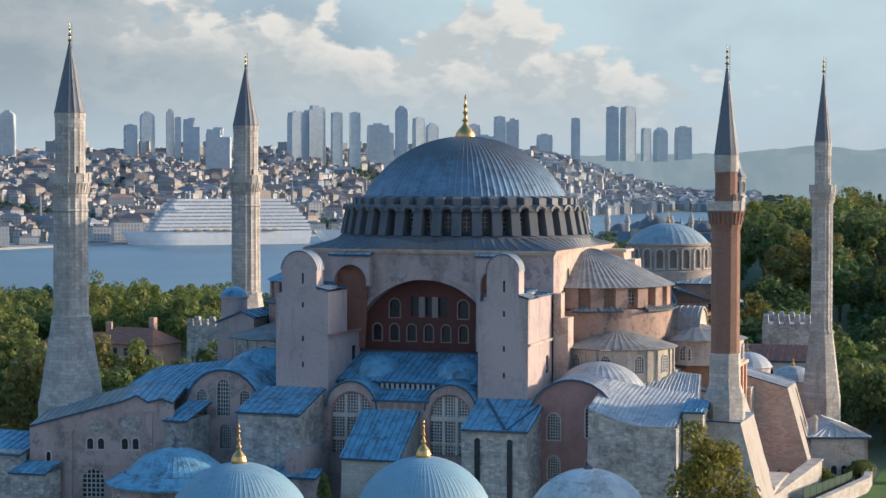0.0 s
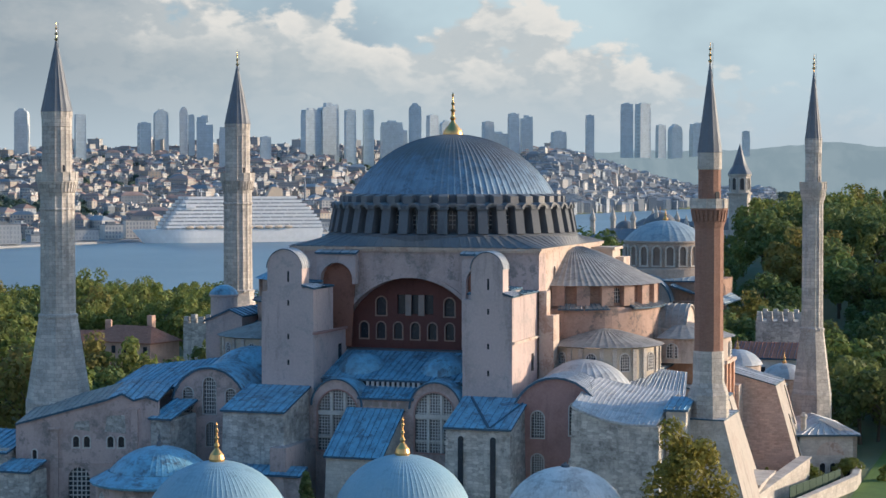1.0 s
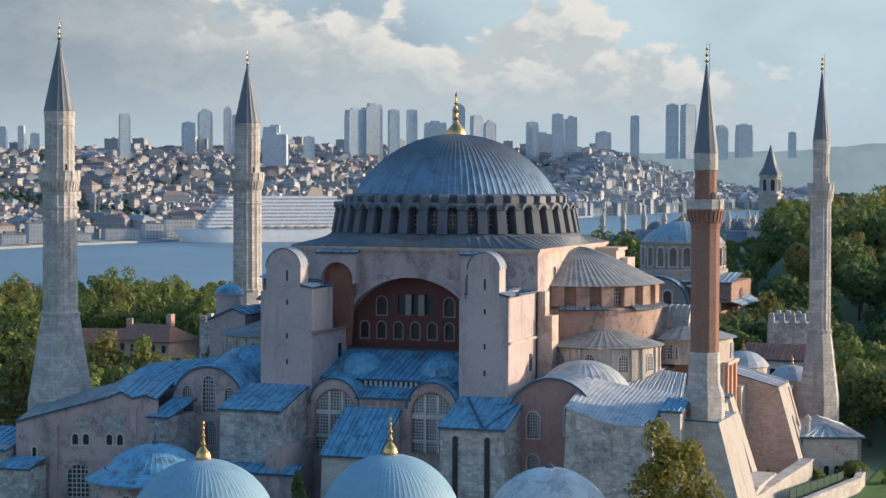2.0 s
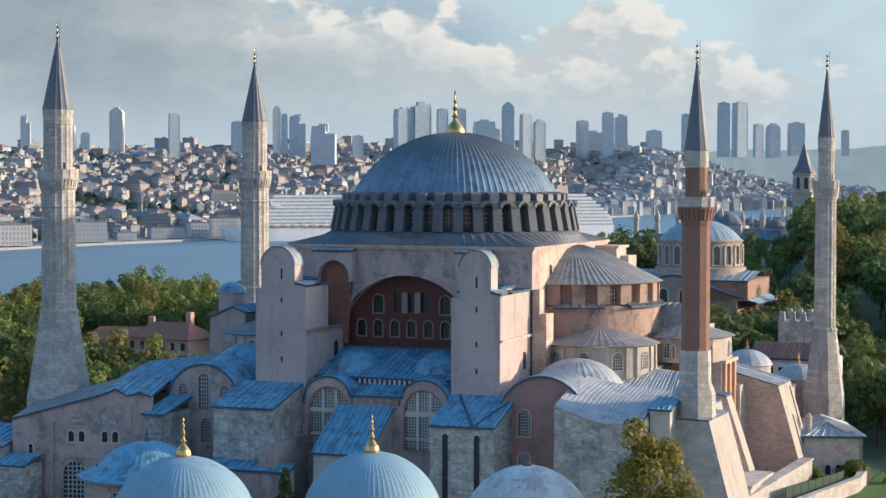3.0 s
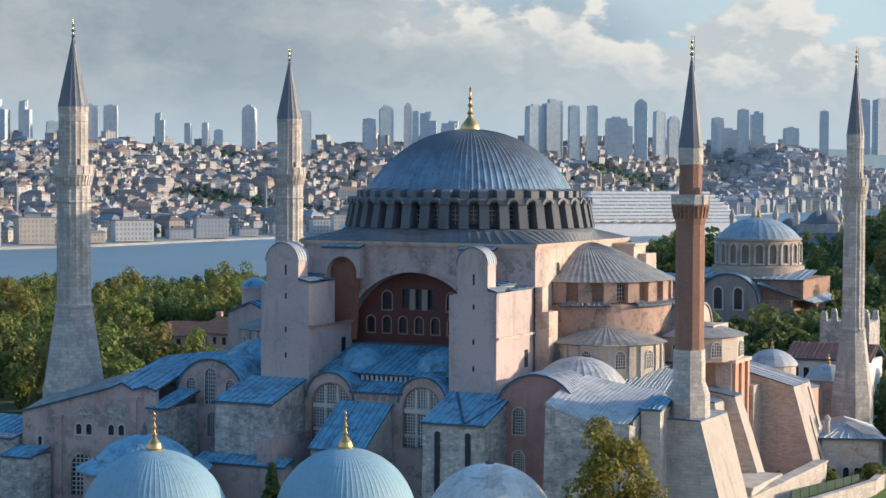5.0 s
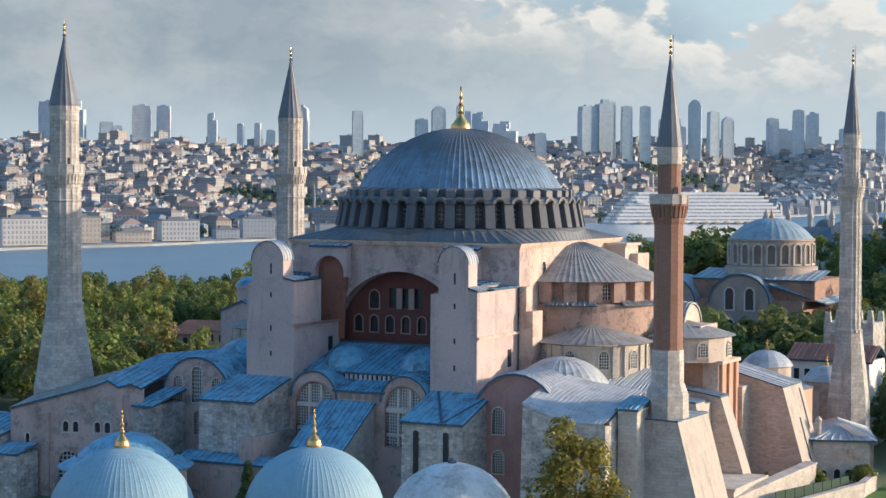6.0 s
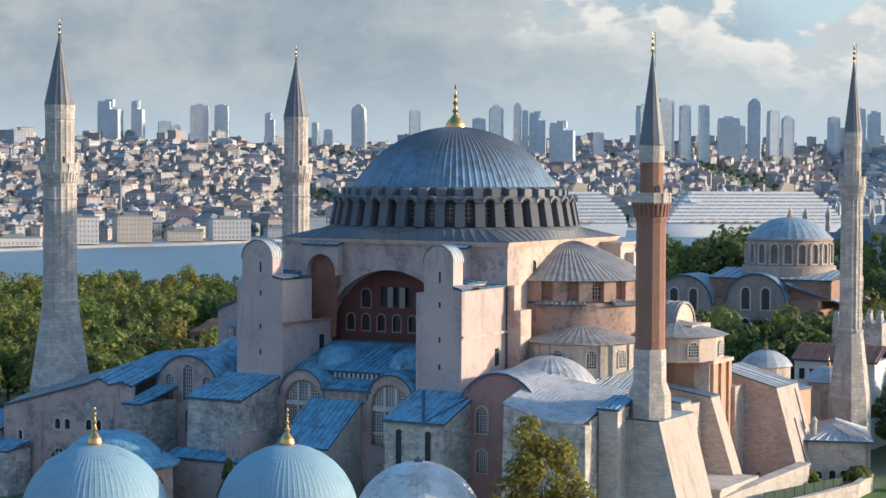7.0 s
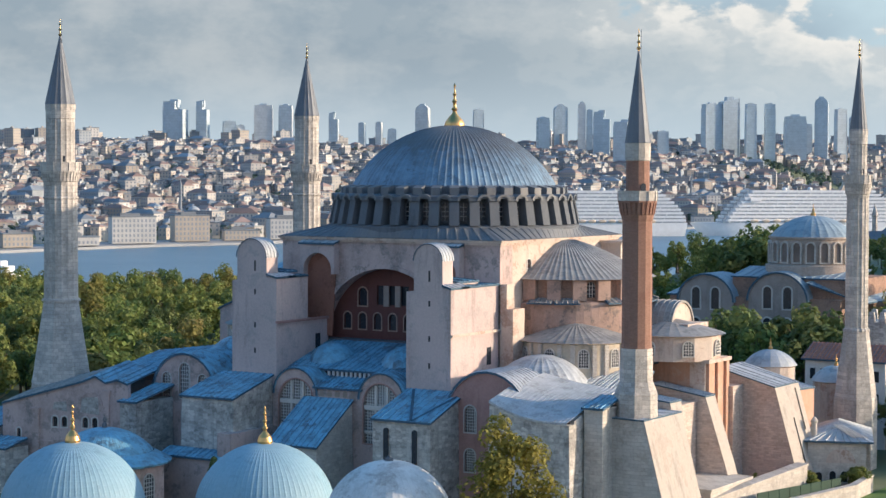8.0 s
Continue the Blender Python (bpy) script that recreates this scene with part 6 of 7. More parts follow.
lathe(bm, p.x, p.y, [(0.42, 10.0), (0.42, 12.6), (0.55, 12.7), (0.55, 12.9), (0.2, 13.4), (0, 13.5)], n=12)
part("chimney", bm, PALE, lodge)


sk = [q[0] * 0.30 + q[1] * 0.70 + Z * 10.62 + Nn * 0.9, q[1] + Z * 10.55 + Nn * 0.9 - U * 0.9, m1 + Z * 0.02 + U * 0.5 - Nn * 0.7, m1 + Z * 0.02 - U * 0.7 - Nn * 0.7]
for i in range(6):
    bm = bmesh.new()
    f = i / 5
    rod(bm, sk[0].lerp(sk[1], f) + Z * 0.12, sk[3].lerp(sk[2], f) + Z * 0.12, 0.07)
    part("skylight_bar", bm, MULLION, lodge)
PIPE = material("drain_pipe", (0.10, 0.095, 0.09), rough=0.6, stain=0.3)
for y, f0, f1 in ((15.4, 0.35, 1.0), (18.6, 0.05, 0.5)):
    pipe = thing("drainpipe", (50.0, y, 5), "dark iron drainpipe on the raking buttress", "pipe")
    bm = bmesh.new()
    a, b = Vector((46.8, y, 18.2)), Vector((50.6, y, 5.0))
    rod(bm, a.lerp(b, f0) + X * 0.22, a.lerp(b, f1) + X * 0.22, 0.08)
    part("tube", bm, PIPE, pipe)


def garden_wall(p, q, z0, z1, w=0.8, label="pale stone garden wall with coping"):
    t = thing("garden_wall", p, label, "wall", "garden walls")
    p, q = Vector(p), Vector(q)
    u = (q - p).normalized()
    n = Vector((-u.y, u.x, 0)) * w / 2
    bm = bmesh.new()
    ring = [p - n, q - n, q + n, p + n]
    solid(bm, [Vector((v.x, v.y, 2.5)) for v in ring], [Vector((v.x, v.y, z1 if i in (1, 2) else z0)) for i, v in enumerate(ring)])
    part("wall", bm, PALE, t)
    bm = bmesh.new()
    n *= 1.35
    ring = [p - n, q - n, q + n, p + n]
    solid(bm, [Vector((v.x, v.y, z1 if i in (1, 2) else z0)) for i, v in enumerate(ring)], [Vector((v.x, v.y, 0.25 + (z1 if i in (1, 2) else z0))) for i, v in enumerate(ring)])
    part("coping", bm, PALE, t)
    return t


SCREEN = material("green_cloth", (0.035, 0.07, 0.05), rough=0.8, stain=0.3)
garden_wall((47.5, -17.0, 3), (51.5, 11.0, 3), 5.6, 7.6, 1.4)
garden_wall((53.0, -12.0, 3), (58.6, 12.0, 3), 4.6, 5.0)
garden_wall((58.6, 12.0, 3), (58.4, 19.6, 3), 5.0, 5.4)
screen = thing("wind_screen", (53, 2, 4), "dark green cloth screen along the garden wall", "screen")
for i in range(8):
    bm = bmesh.new()
    f0, f1 = i / 8, (i + 0.94) / 8
    p, q = Vector((51.6, -6.0, 0)), Vector((56.4, 13.0, 0))
    a, b = p.lerp(q, f0), p.lerp(q, f1)
    solid(bm, [a + Z * 3, b + Z * 3, b + X * 0.1 + Z * 3, a + X * 0.1 + Z * 3], [a + Z * 5.9, b + Z * 5.9, b + X * 0.1 + Z * 5.9, a + X * 0.1 + Z * 5.9])
    part("panel", bm, SCREEN, screen)
bm = bmesh.new()
box(bm, 41.5, 48.6, -14.5, -1.0, 3.0, 6.9)
box(bm, 41.3, 48.9, -14.8, -0.8, 6.9, 7.3)
terrace = thing("terrace", (45, -8, 3), "low flat-roofed stone terrace between buttresses", "terrace")
part("wall", bm, PALE, terrace)
bm = bmesh.new()
box(bm, 58.9, 95.0, -10.0, 60.0, 3.0, 3.12)
tagged(part("lawn", bm, LAWN), "bright green mown lawn", "lawn", kind="structure")
for k, (x, y, z, s) in enumerate(((51.0, 12.4, 3.6, 0.62), (52.6, 11.2, 3.4, 0.5), (57.4, 17.4, 4.2, 0.55), (56.0, 18.2, 4.2, 0.45), (46.5, 5.5, 5.2, 0.3), (62.0, 22.0, 3.0, 0.5))):
    sh = thing("shrub", (x, y, z), "leafy green shrub beside the garden wall", "shrub", "garden shrubs")
    fo = part("foliage", crown_mesh(70 + k, 2.6, 2.4, 0.2, 14, 90, 0.3), LEAF, sh)
    fo.matrix_parent_inverse = Matrix.Identity(4)
    sh.matrix_basis = Matrix.LocRotScale((x, y, z), None, (s * 1.2, s * 1.2, s))


# ---- far shore: towers, houses, quay buildings, ships ----
EYES = {0: Vector((86.0, -277.4, 49.0)), 8: Vector((150.6, -245.9, 48.7))}
# Glass and wall tones paled towards blue-grey: distance haze put into the base colour.
HAZEDGLASS = [material("hazed_tower_glass_%s" % n, c, rough=0.45, stain=0.10, scale=0.02, grain=0.15, bump=0.0, blocks=(5.0, 3.4, (0.75, 0.78, 0.80), 0.06)) for n, c in (("blue", (0.41, 0.50, 0.56)), ("grey", (0.47, 0.54, 0.58)), ("pale", (0.56, 0.59, 0.60)))]


def skyscraper(eye, deg, el, wide, far, style=0, tone=0, rot=20.0, deep=0.75):
    e = EYES[eye]
    far = max(far, shore_at(deg) + (640 if deg < -16.5 else 480))
    x, y = e.x + far * math.sin(radians(deg)), e.y + far * math.cos(radians(deg))
    top = e.z + far * math.tan(radians(el))
    w = far * wide / 3396.0 * 0.86
    d = w * deep
    zb = height(x, y) - 5
    t = thing("skyscraper", (x, y, zb), ("bluish glass office tower", "grey high-rise tower", "pale high-rise tower")[tone] + " rising over the city", "skyscraper", "skyline towers")
    bm = bmesh.new()
    h = top - zb
    if style == 0:
        box(bm, -w / 2, w / 2, -d / 2, d / 2, 0, h)
    elif style == 1:
        n = 14
        top_ring = [(-w / 2, h * 0.93)] + [(-w / 2 * math.cos(math.pi * i / n), h * 0.93 + h * 0.07 * math.sin(math.pi * i / n)) for i in range(1, n)] + [(w / 2, h * 0.93)]
        extrude(bm, [(-w / 2, 0)] + top_ring + [(w / 2, 0)], (0, -d / 2, 0), X, Y, d)
    elif style == 2:
        box(bm, -w / 2, w * 0.1, -d / 2, d / 2, 0, h)
        box(bm, w * 0.1, w / 2, -d / 2, d / 2, 0, h * 0.86)
    else:
        solid(bm, [(-w / 2, -d / 2, 0), (w / 2, -d / 2, 0), (w / 2, d / 2, 0), (-w / 2, d / 2, 0)], [(-w / 2, -d / 2, h * 0.95), (w / 2, -d / 2, h), (w / 2, d / 2, h), (-w / 2, d / 2, h * 0.95)])
    part("body", bm, HAZEDGLASS[tone]).parent = t
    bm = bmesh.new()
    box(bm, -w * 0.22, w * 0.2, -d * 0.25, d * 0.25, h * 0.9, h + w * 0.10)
    part("roof_plant", bm, HAZEDGLASS[1]).parent = t
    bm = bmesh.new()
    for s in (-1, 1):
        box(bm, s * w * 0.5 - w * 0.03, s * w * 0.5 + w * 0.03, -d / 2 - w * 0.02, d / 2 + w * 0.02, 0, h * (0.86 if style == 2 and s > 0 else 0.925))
    part("edge_fin", bm, HAZEDGLASS[1 if tone < 2 else 2]).parent = t
    t.matrix_basis = pose(x, y, zb, 0, 0, rot)


TOWERS = ((0, -30.68, 2.02, 26, 2350, 1, 2), (0, -27.16, 1.65, 22, 2450, 0, 0), (0, -26.67, 2.02, 26, 2500, 1, 0), (0, -26.01, 2.11, 14, 2450, 1, 2), (0, -25.78, 1.89, 12, 2450, 0, 1), (0, -25.38, 1.83, 32, 2400, 2, 0),
          (0, -24.58, 1.53, 46, 2300, 2, 1), (0, -22.25, 2.05, 34, 2550, 0, 0), (0, -21.75, 2.21, 34, 2560, 3, 1), (0, -21.09, 2.05, 20, 2520, 0, 0), (0, -20.55, 2.05, 20, 2520, 0, 0), (0, -19.86, 1.68, 40, 2250, 0, 1), (0, -19.50, 1.45, 14, 2250, 0, 2),
          (0, -19.16, 2.22, 25, 2468, 1, 0), (0, -18.65, 1.89, 20, 2600, 0, 1), (0, -18.25, 1.72, 22, 2650, 1, 1), (0, -17.0, 1.7, 20, 2800, 0, 1), (0, -16.24, 1.94, 20, 2900, 0, 1), (0, -15.86, 1.86, 22, 2900, 3, 1), (0, -13.98, 1.89, 16, 3100, 0, 1),
          (0, -12.89, 2.22, 24, 3300, 0, 1), (0, -12.42, 2.22, 24, 3300, 0, 1), (0, -11.89, 1.59, 17, 3300, 0, 1), (0, -11.47, 1.59, 22, 3350, 1, 1), (0, -10.8, 1.62, 28, 3400, 0, 1), (0, -9.4, 1.4, 14, 3400, 0, 1),
          (8, -39.74, 2.08, 40, 2300, 2, 1), (8, -38.94, 2.09, 22, 2300, 2, 1), (8, -38.16, 1.51, 24, 2300, 0, 0), (8, -37.83, 1.40, 16, 2300, 0, 1), (8, -37.15, 1.99, 36, 2250, 0, 2), (8, -36.49, 1.99, 26, 2300, 0, 2), (8, -35.07, 1.78, 18, 2300, 2, 1),
          (8, -34.23, 1.49, 12, 2350, 0, 1), (8, -33.72, 1.51, 12, 2350, 0, 2), (8, -30.76, 1.89, 20, 2350, 0, 0), (0, -31.6, 1.3, 16, 2350, 0, 1), (0, -23.6, 1.25, 20, 2450, 0, 1), (0, -14.9, 1.4, 26, 3000, 0, 1), (0, -16.7, 1.35, 40, 2850, 0, 1))
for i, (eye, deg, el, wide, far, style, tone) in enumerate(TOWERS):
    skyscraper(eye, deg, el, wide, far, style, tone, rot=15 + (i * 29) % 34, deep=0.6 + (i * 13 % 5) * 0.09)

# Town walls, roofs and panes are muted, with distance haze mixed into their colours.
WALLS = [material("town_wall_%s" % n, c, stain=0.25, scale=0.05, grain=0.6, island=0.6) for n, c in (("white", (0.50, 0.485, 0.47)), ("cream", (0.45, 0.405, 0.36)), ("grey", (0.31, 0.345, 0.38)))]
ROOFS = [material("town_roof_red", (0.30, 0.215, 0.19), stain=0.4, scale=0.05, island=0.6), material("town_roof_grey", (0.27, 0.30, 0.33), stain=0.4, scale=0.05, island=0.6)]
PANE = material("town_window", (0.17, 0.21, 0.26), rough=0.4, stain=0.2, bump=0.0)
rnd = random.Random(5)
verts, faces, mats = [], [], []


def add(pts, f, mat):
    b = len(verts)
    verts.extend(pts)
    for q in f:
        faces.append([b + i for i in q])
        mats.append(mat)


def town_house(x, y, z, w, d, h, rot, wall, roof, kind):
    c, s = math.cos(rot), math.sin(rot)

    def P(a, b, zz):
        return (x + a * c - b * s, y + a * s + b * c, z + zz)
    w2, d2 = w / 2, d / 2
    add([P(-w2, -d2, -6), P(w2, -d2, -6), P(w2, d2, -6), P(-w2, d2, -6), P(-w2, -d2, h), P(w2, -d2, h), P(w2, d2, h), P(-w2, d2, h)], [(0, 1, 5, 4), (1, 2, 6, 5), (2, 3, 7, 6), (3, 0, 4, 7)], wall)
    e = 0.4
    if kind:
        r = min(w, d) * 0.28
        add([P(-w2 - e, -d2 - e, h), P(w2 + e, -d2 - e, h), P(w2 + e, d2 + e, h), P(-w2 - e, d2 + e, h), P(-w2 * 0.5, 0, h + r), P(w2 * 0.5, 0, h + r)], [(0, 1, 5, 4), (2, 3, 4, 5), (1, 2, 5), (3, 0, 4)], roof)
    else:
        add([P(-w2 - e, -d2 - e, h), P(w2 + e, -d2 - e, h), P(w2 + e, d2 + e, h), P(-w2 - e, d2 + e, h), P(-w2 - e, -d2 - e, h + 0.7), P(w2 + e, -d2 - e, h + 0.7), P(w2 + e, d2 + e, h + 0.7), P(-w2 - e, d2 + e, h + 0.7)], [(0, 1, 5, 4), (1, 2, 6, 5), (2, 3, 7, 6), (3, 0, 4, 7), (4, 5, 6, 7)], roof)
        a, b = rnd.uniform(-0.3, 0.2) * w, rnd.uniform(-0.3, 0.2) * d
        add([P(a, b, h), P(a + 2.4, b, h), P(a + 2.4, b + 2.4, h), P(a, b + 2.4, h), P(a, b, h + 2.4), P(a + 2.4, b, h + 2.4), P(a + 2.4, b + 2.4, h + 2.4), P(a, b + 2.4, h + 2.4)], [(0, 1, 5, 4), (1, 2, 6, 5), (2, 3, 7, 6), (3, 0, 4, 7), (4, 5, 6, 7)], wall)
    nf, nw = max(1, int(h / 3.2)), max(2, int(w / 2.8))
    for k in range(nf):
        zz = h - 1.0 - k * 3.1
        for i in range(nw):
            a = -w2 + w * (i + 0.5) / nw
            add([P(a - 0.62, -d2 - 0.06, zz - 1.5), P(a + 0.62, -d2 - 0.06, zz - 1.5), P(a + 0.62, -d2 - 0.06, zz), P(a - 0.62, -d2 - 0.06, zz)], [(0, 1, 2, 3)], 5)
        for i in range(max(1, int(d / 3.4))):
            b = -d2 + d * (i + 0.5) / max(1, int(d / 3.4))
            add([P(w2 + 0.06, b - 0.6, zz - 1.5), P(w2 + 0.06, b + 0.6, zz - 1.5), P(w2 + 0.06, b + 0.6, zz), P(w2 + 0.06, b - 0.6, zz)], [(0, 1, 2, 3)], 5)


count = 0
while count < 10500:
    deg = rnd.uniform(-56, 3)
    s0 = shore_at(deg)
    f = rnd.random() ** 0.9
    dd = s0 + 62 + 1080 * f
    if deg > -9.0 or (deg > -14.5 and f > 0.42):
        continue
    p = polar(deg, dd)
    green = noise.noise(Vector((p.x * 0.006, p.y * 0.006, 1.0)))
    if green > 0.30 and f < 0.8:
        continue
    near = 1.0 + 0.25 * (dd / 1500 - 1)
    big = rnd.random() < 0.06
    w, d, h = (rnd.uniform(16, 28), rnd.uniform(10, 15), rnd.uniform(10, 16)) if big else (rnd.uniform(5, 9.5) * near, rnd.uniform(5.5, 9) * near, rnd.uniform(5, 12) * near)
    kind = rnd.random() < 0.55
    if f > 0.75 and rnd.random() < 0.06:
        w, d, h, kind = rnd.uniform(11, 22), rnd.uniform(11, 15), rnd.uniform(14, 30), False
    town_house(p.x, p.y, height(p.x, p.y), w, d, h, radians(-deg) * -1 + rnd.gauss(0.35, 0.35), rnd.choice((0, 0, 0, 1, 1, 2)), (3 if rnd.random() < 0.72 else 4) if kind else 4, kind)
    count += 1
# Mostly grey houses here, their colour standing in for thicker haze.
for i in range(1700):
    deg, f = rnd.uniform(-17.5, -9.0), rnd.random()
    p = polar(deg, shore_at(deg) + 20 + 320 * f)
    town_house(p.x, p.y, height(p.x, p.y), rnd.uniform(8, 16), rnd.uniform(8, 13), rnd.uniform(7, 18), rnd.gauss(0.35, 0.35), rnd.choice((0, 2, 2)), 4, i % 2)
me = bpy.data.meshes.new("town_houses")
me.from_pydata(verts, [], faces)
for mt in WALLS + ROOFS + [PANE]:
    me.materials.append(mt)
me.polygons.foreach_set("material_index", mats)
tagged(new("town_houses", me), "dense hillside town of pale houses with red roofs", "houses", kind="stuff")

# far clumps of trees among the houses; haze is greyed into the leaf colours
bm = bmesh.new()
rnd = random.Random(9)
made = 0
while made < 4600:
    deg = rnd.uniform(-56, -8) if made % 5 else rnd.uniform(-17.5, -8)
    s0 = shore_at(deg)
    dd = s0 + 45 + (1050 if made % 5 else 300) * rnd.random()
    p = polar(deg, dd)
    g = noise.noise(Vector((p.x * 0.006, p.y * 0.006, 1.0)))
    if made % 5 and g < 0.22 and rnd.random() > 0.30:
        continue
    made += 1
    z = height(p.x, p.y)
    s = rnd.uniform(3.0, 6.0)
    for k in range(16):
        a, b = rnd.uniform(0, 6.28), rnd.uniform(-0.2, 1.0)
        c = Vector((p.x + s * 0.8 * math.cos(a) * math.sqrt(1 - b * b * 0.8), p.y + s * 0.8 * math.sin(a) * math.sqrt(1 - b * b * 0.8), z + s * (1.0 + 0.7 * b)))
        n = (c - Vector((p.x, p.y, z + s * 0.7))).normalized()
        u = n.orthogonal().normalized() * s * rnd.uniform(0.3, 0.55)
        v = n.cross(u)
        bm.faces.new([bm.verts.new(c + q) for q in (-u - v * 0.3, u * 0.2 - v, u + v * 0.2, v)])
tagged(part("far_trees", bm, leaf_material("hazed_far_leaf", (0.11, 0.16, 0.13), (0.14, 0.18, 0.13))), "leafy clumps between the hillside houses", "trees", kind="stuff")

# far hills beyond the eastern reach of the strait; their haze is a painted glow
m = bpy.data.materials.new("far_hills_haze_glow")
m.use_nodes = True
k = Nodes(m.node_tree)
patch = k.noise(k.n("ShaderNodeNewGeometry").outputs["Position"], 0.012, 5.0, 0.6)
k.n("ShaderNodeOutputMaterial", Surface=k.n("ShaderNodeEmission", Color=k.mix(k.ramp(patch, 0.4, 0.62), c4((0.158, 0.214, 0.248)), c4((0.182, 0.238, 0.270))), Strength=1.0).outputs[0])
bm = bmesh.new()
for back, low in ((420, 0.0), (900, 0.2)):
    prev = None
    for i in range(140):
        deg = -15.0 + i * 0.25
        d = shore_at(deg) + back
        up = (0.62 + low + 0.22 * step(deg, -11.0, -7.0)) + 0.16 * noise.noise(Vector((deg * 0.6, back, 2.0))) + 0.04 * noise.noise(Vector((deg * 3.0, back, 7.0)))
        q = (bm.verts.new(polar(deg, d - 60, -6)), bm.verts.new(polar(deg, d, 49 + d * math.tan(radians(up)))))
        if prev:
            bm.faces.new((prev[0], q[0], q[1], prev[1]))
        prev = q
tagged(part("backdrop", bm, m), "hills on the horizon with haze painted as a pale blue glow", "hills", kind="structure")

# quay and its buildings
bm = bmesh.new()
prev = None
for i in range(60):
    deg = -60 + i * 0.75
    s0 = shore_at(deg)
    q = (polar(deg, s0 - 16, -4), polar(deg, s0 - 16, 1.6), polar(deg, s0 + 40, 2.6))
    if prev:
        face(bm, [prev[0], q[0], q[1], prev[1]])
        face(bm, [prev[1], q[1], q[2], prev[2]])
    prev = q
tagged(part("quay", bm, material("quay_concrete", (0.30, 0.31, 0.32), stain=0.4, scale=0.05)), "pale concrete quay along the far shore", "quay", kind="structure")
# Pane colour paled in place of haze over dark glass.
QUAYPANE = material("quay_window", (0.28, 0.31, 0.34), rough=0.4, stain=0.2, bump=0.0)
QUAYWALLS = [material("quay_wall_%s" % n, c, stain=0.3, scale=0.08, streak=0.3) for n, c in (("white", (0.54, 0.53, 0.51)), ("cream", (0.47, 0.41, 0.345)), ("grey", (0.36, 0.39, 0.42)))]
rnd = random.Random(31)
deg = -52.0
while deg < -20.5:
    s0 = shore_at(deg)
    w = rnd.uniform(14, 30)
    h = rnd.choice((5.0, 6.5, 8.0, 11, 14, 17))
    d = rnd.uniform(11, 16)
    p = polar(deg + math.degrees(w / 2 / s0), s0 + 16 + rnd.uniform(0, 8))
    tone = rnd.choice((0, 0, 1, 2))
    t = thing("quay_building", (p.x, p.y, 2.4), ("white", "cream", "grey")[tone] + " waterfront building with rows of windows", "building", "waterfront buildings")
    bm = bmesh.new()
    box(bm, -w / 2, w / 2, -d / 2, d / 2, 0, h)
    body = part("wall", bm, QUAYWALLS[tone])
    body.parent = t
    bm = bmesh.new()
    box(bm, -w / 2 - 0.4, w / 2 + 0.4, -d / 2 - 0.4, d / 2 + 0.4, h, h + 0.8)
    box(bm, -w * 0.3, w * 0.15, -d * 0.25, d * 0.25, h + 0.8, h + 2.6)
    part("roof", bm, ROOFS[1]).parent = t
    bm = bmesh.new()
    for k in range(int(h / 3.2)):
        for i in range(int(w / 2.6)):
            a = -w / 2 + 1.3 + i * 2.6
            box(bm, a - 0.6, a + 0.6, -d / 2 - 0.12, -d / 2 + 0.1, 1.0 + k * 3.2, 2.9 + k * 3.2)
        for i in range(int(d / 3)):
            b = -d / 2 + 1.5 + i * 3
            box(bm, w / 2 - 0.1, w / 2 + 0.12, b - 0.6, b + 0.6, 1.0 + k * 3.2, 2.9 + k * 3.2)
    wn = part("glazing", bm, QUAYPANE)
    wn.parent = body
    tagged(wn, kind="stuff")
    t.matrix_basis = pose(p.x, p.y, 2.4, 0, 0, -deg * -1 * -1 + 90 - 90 + 14)
    deg += math.degrees((w + rnd.uniform(1, 10)) / s0)

# small far mosques: dome and slim minaret
for deg, off, r in ((-25.9, 130, 8), (-30.2, 160, 7), (-37.5, 240, 6), (-22.8, 300, 6)):
    p = polar(deg, shore_at(deg) + off)
    z = height(p.x, p.y)
    t = thing("far_mosque", (p.x, p.y, z), "small grey domed mosque with a slim minaret", "mosque", "far mosques")
    bm = bmesh.new()
    box(bm, p.x - r, p.x + r, p.y - r, p.y + r, z - 4, z + 8)
    part("wall", bm, WALLS[2], t)
    bm = bmesh.new()
    lathe(bm, p.x, p.y, [(r * 0.95, z + 8)] + cap_profile(r * 0.9, z + 9.5, z + 9.5 + r * 0.8, 7), n=24)
    part("dome", bm, PALELEAD, t, smooth=True)
    bm = bmesh.new()
    lathe(bm, p.x - r * 2.2, p.y, [(1.2, z - 4), (1.1, z + 24), (1.6, z + 24.5), (1.6, z + 25.5), (1.0, z + 25.6), (0.95, z + 31), (0, z + 38)], n=10)
    part("minaret", bm, WALLS[2], t)

SHIPWHITE = material("ship_paint", (0.80, 0.80, 0.79), rough=0.5, stain=0.12, scale=0.03, grain=0.3, bump=0.0)
SHIPDARK = material("ship_glazing", (0.42, 0.45, 0.48), rough=0.3, stain=0.2, bump=0.0)
FUNNEL = material("funnel_paint", (0.62, 0.50, 0.38), stain=0.2, bump=0.0)


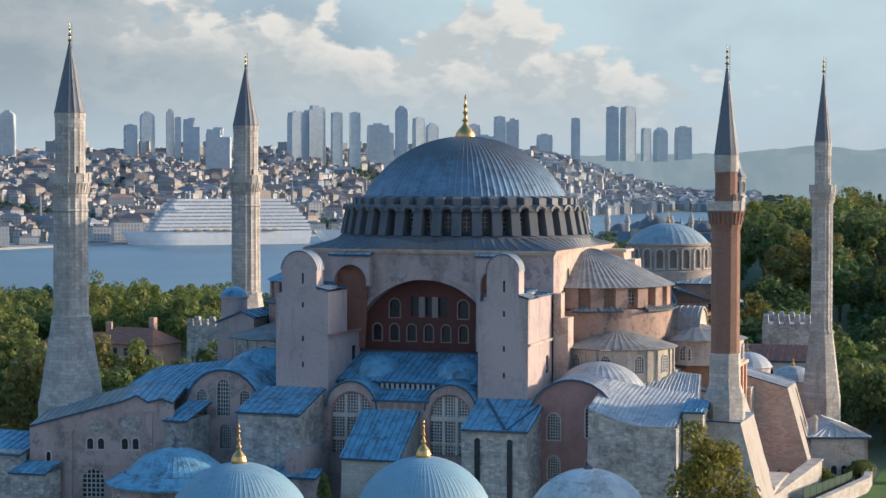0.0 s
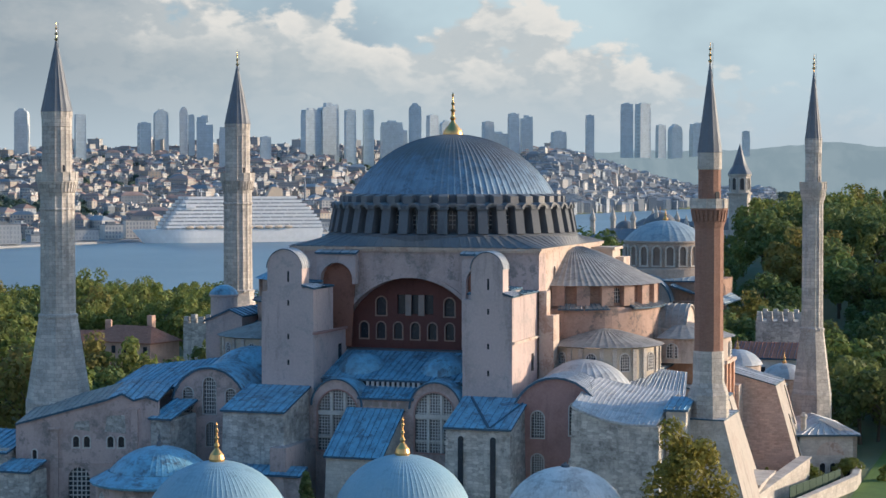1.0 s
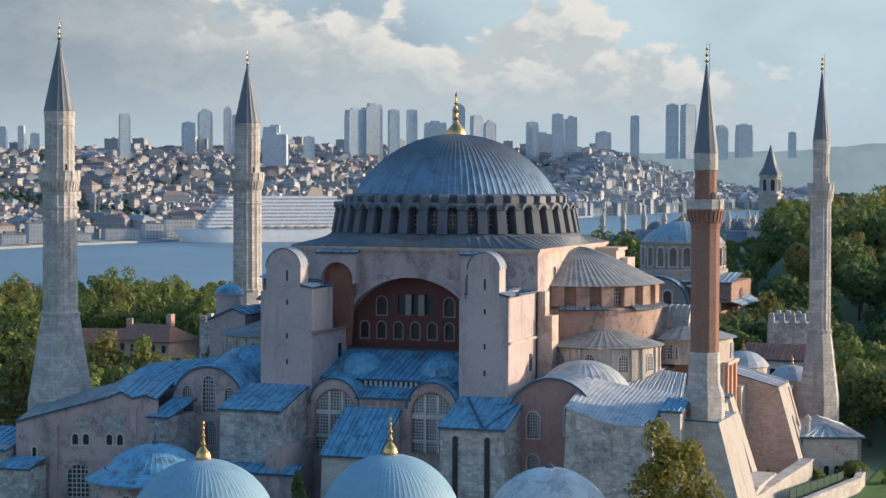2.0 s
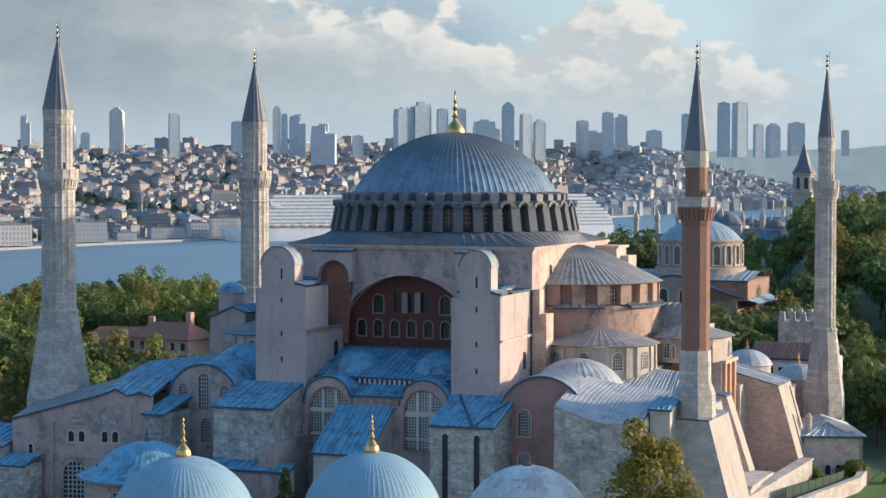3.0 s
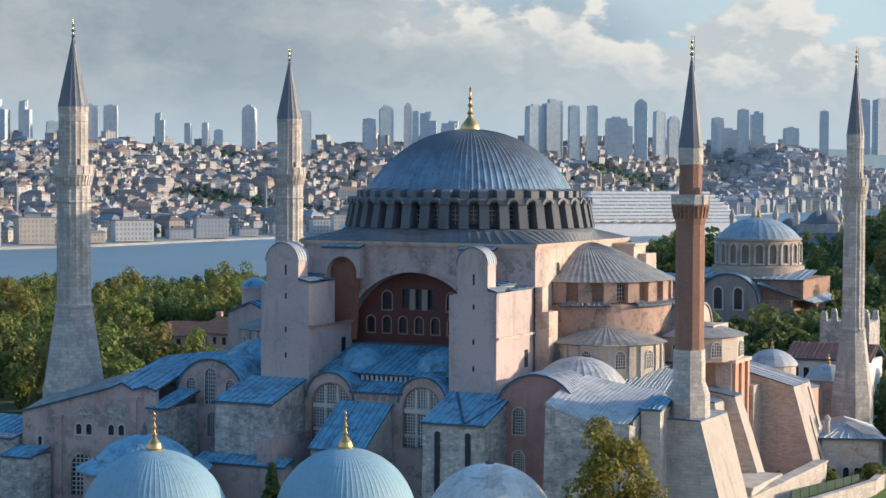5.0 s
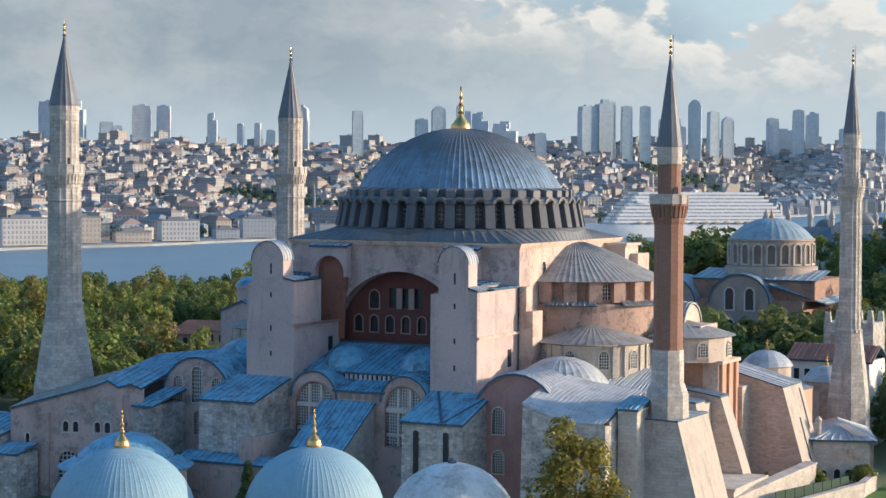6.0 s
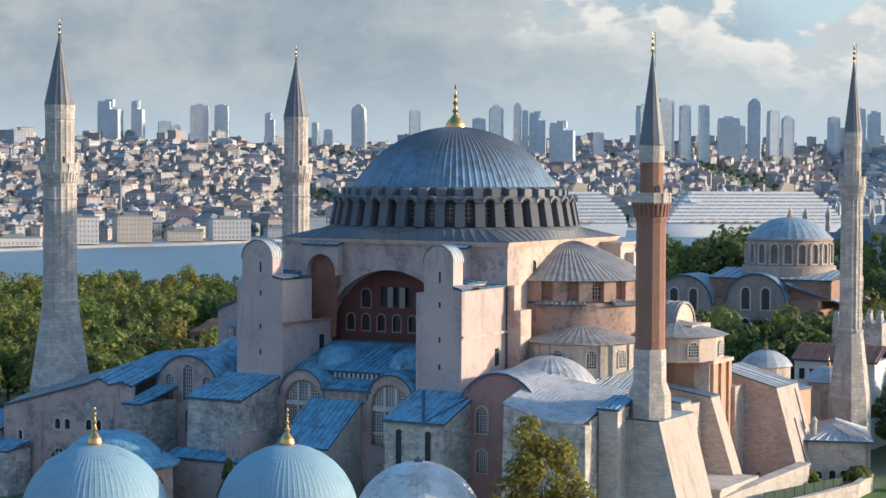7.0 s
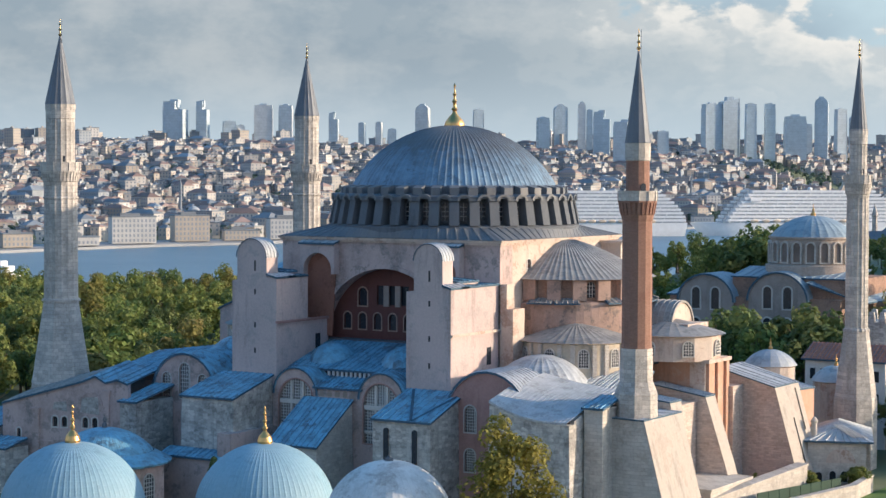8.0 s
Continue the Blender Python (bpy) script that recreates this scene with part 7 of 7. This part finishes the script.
def cruise_ship(bow, stern, decks, top, label):
    b, s = Vector((*bow, 0)), Vector((*stern, 0))
    L = (s - b).length
    ang = math.degrees(math.atan2((s - b).y, (s - b).x))
    t = thing("cruise_ship", (b.x, b.y, 0), label, "ship", "cruise ships")
    H = 10.5
    half = 9.5
    bm = bmesh.new()

    def ring(z, rake, fl):
        pts = []
        for i in range(13):
            f = i / 12
            x = rake + (L * 0.30 - rake) * f
            pts.append((x, -half * fl * math.sin(math.pi / 2 * f) ** 0.8))
        pts.append((L - 3 + 2 * (z / H), -half * fl * 0.92))
        return [(x, y, z) for x, y in pts] + [(x, -y, z) for x, y in pts[::-1][:-1]]
    r0, r1, r2 = ring(-2, 11, 0.9), ring(4, 5.5, 0.97), ring(H, 0, 1.0)
    solid(bm, r0, r1)
    solid(bm, r1, r2)
    part("hull", bm, SHIPWHITE, smooth=False).parent = t
    dh = (top - H) / decks
    for k in range(decks):
        z = H + k * dh
        f = k / decks
        x0, x1 = L * (0.13 + 0.13 * f ** 1.2), L * (0.985 - 0.16 * f ** 1.6)
        hw = half * (0.98 - 0.10 * f)
        bm = bmesh.new()
        box(bm, x0 + 1.4, x1 - 1.4, -hw + 0.8, hw - 0.8, z, z + dh)
        part("balcony_recess", bm, SHIPDARK).parent = t
        bm = bmesh.new()
        n = 6
        nose = [(x0 + 5 - 5 * math.sin(math.pi * i / n), -hw * math.cos(math.pi * i / n)) for i in range(n + 1)]
        out = [(x1, -hw)] + [(x1, hw)]
        ring0 = nose[::-1] + out
        solid(bm, [(x, y, z + dh * 0.36) for x, y in ring0], [(x, y, z + dh) for x, y in ring0])
        for i in range(int((x1 - x0 - 10) / 9.6)):
            xx = x0 + 6 + i * 9.6
            for sg in (-1, 1):
                box(bm, xx, xx + 0.5, sg * (hw - 0.45) - 0.4, sg * (hw - 0.45) + 0.4, z, z + dh * 0.36)
        part("deck", bm, SHIPWHITE).parent = t
    for i in range(11):
        for sg in (-1, 1):
            bm = bmesh.new()
            x = L * 0.28 + i * L * 0.052
            lathe(bm, 0, 0, [(0, -3.2), (0.9, -2.6), (1.2, -1), (1.2, 1), (0.9, 2.6), (0, 3.2)], n=8)
            lb = part("lifeboat", bm, FUNNEL)
            lb.parent = t
            lb.matrix_basis = pose(x, sg * (half + 0.4), H + 1.2, 0, 90, 0)
    bm = bmesh.new()
    x = L * 0.70
    solid(bm, [(x, -3.6, top), (x + 13, -3.6, top), (x + 13, 3.6, top), (x, 3.6, top)], [(x + 4.5, -2.4, top + 7.5), (x + 13, -2.4, top + 6.0), (x + 13, 2.4, top + 6.0), (x + 4.5, 2.4, top + 7.5)])
    part("funnel", bm, FUNNEL).parent = t
    bm = bmesh.new()
    box(bm, L * 0.26, L * 0.31, -half * 1.08, half * 1.08, H + dh * (decks - 3), H + dh * (decks - 2.2))
    part("bridge", bm, SHIPWHITE).parent = t
    bm = bmesh.new()
    rod(bm, (L * 0.36, 0, top - 1), (L * 0.36, 0, top + 6), 0.5)
    box(bm, L * 0.35, L * 0.37, -2.5, 2.5, top + 3.6, top + 4.2)
    part("mast", bm, SHIPWHITE).parent = t
    for x in (0.44, 0.56):
        bm = bmesh.new()
        lathe(bm, L * x, 0, cap_profile(1.9, top, top + 2.6, 6), n=14)
        part("radome", bm, SHIPWHITE).parent = t
    t.matrix_basis = pose(b.x, b.y, 0, 0, 0, ang)
    return t


cruise_ship((-597, 1036), (-483, 1138), 9, 35.5, "large white cruise ship moored at the far quay")
cruise_ship((-481, 1141), (-352, 1268), 9, 36.0, "second white cruise ship moored at the far quay")
ferry = thing("ferry", (-330, 560, 0), "small white ferry crossing the strait", "boat")
bm = bmesh.new()
solid(bm, [(-349, 556, 0), (-320, 556, 0), (-320, 563, 0), (-349, 563, 0)], [(-353, 555.5, 3), (-318, 555.5, 3), (-318, 563.5, 3), (-353, 563.5, 3)])
part("hull", bm, SHIPWHITE, ferry)
bm = bmesh.new()
box(bm, -345, -322, 557, 562, 3, 5.8)
box(bm, -343, -326, 557.4, 561.6, 5.8, 8.0)
part("cabin", bm, SHIPWHITE, ferry)
bm = bmesh.new()
box(bm, -344, -323, 556.9, 562.1, 4.0, 5.0)
part("window_band", bm, SHIPDARK, ferry)
ferry.matrix_basis = Matrix.Translation((-484, 392, 0))
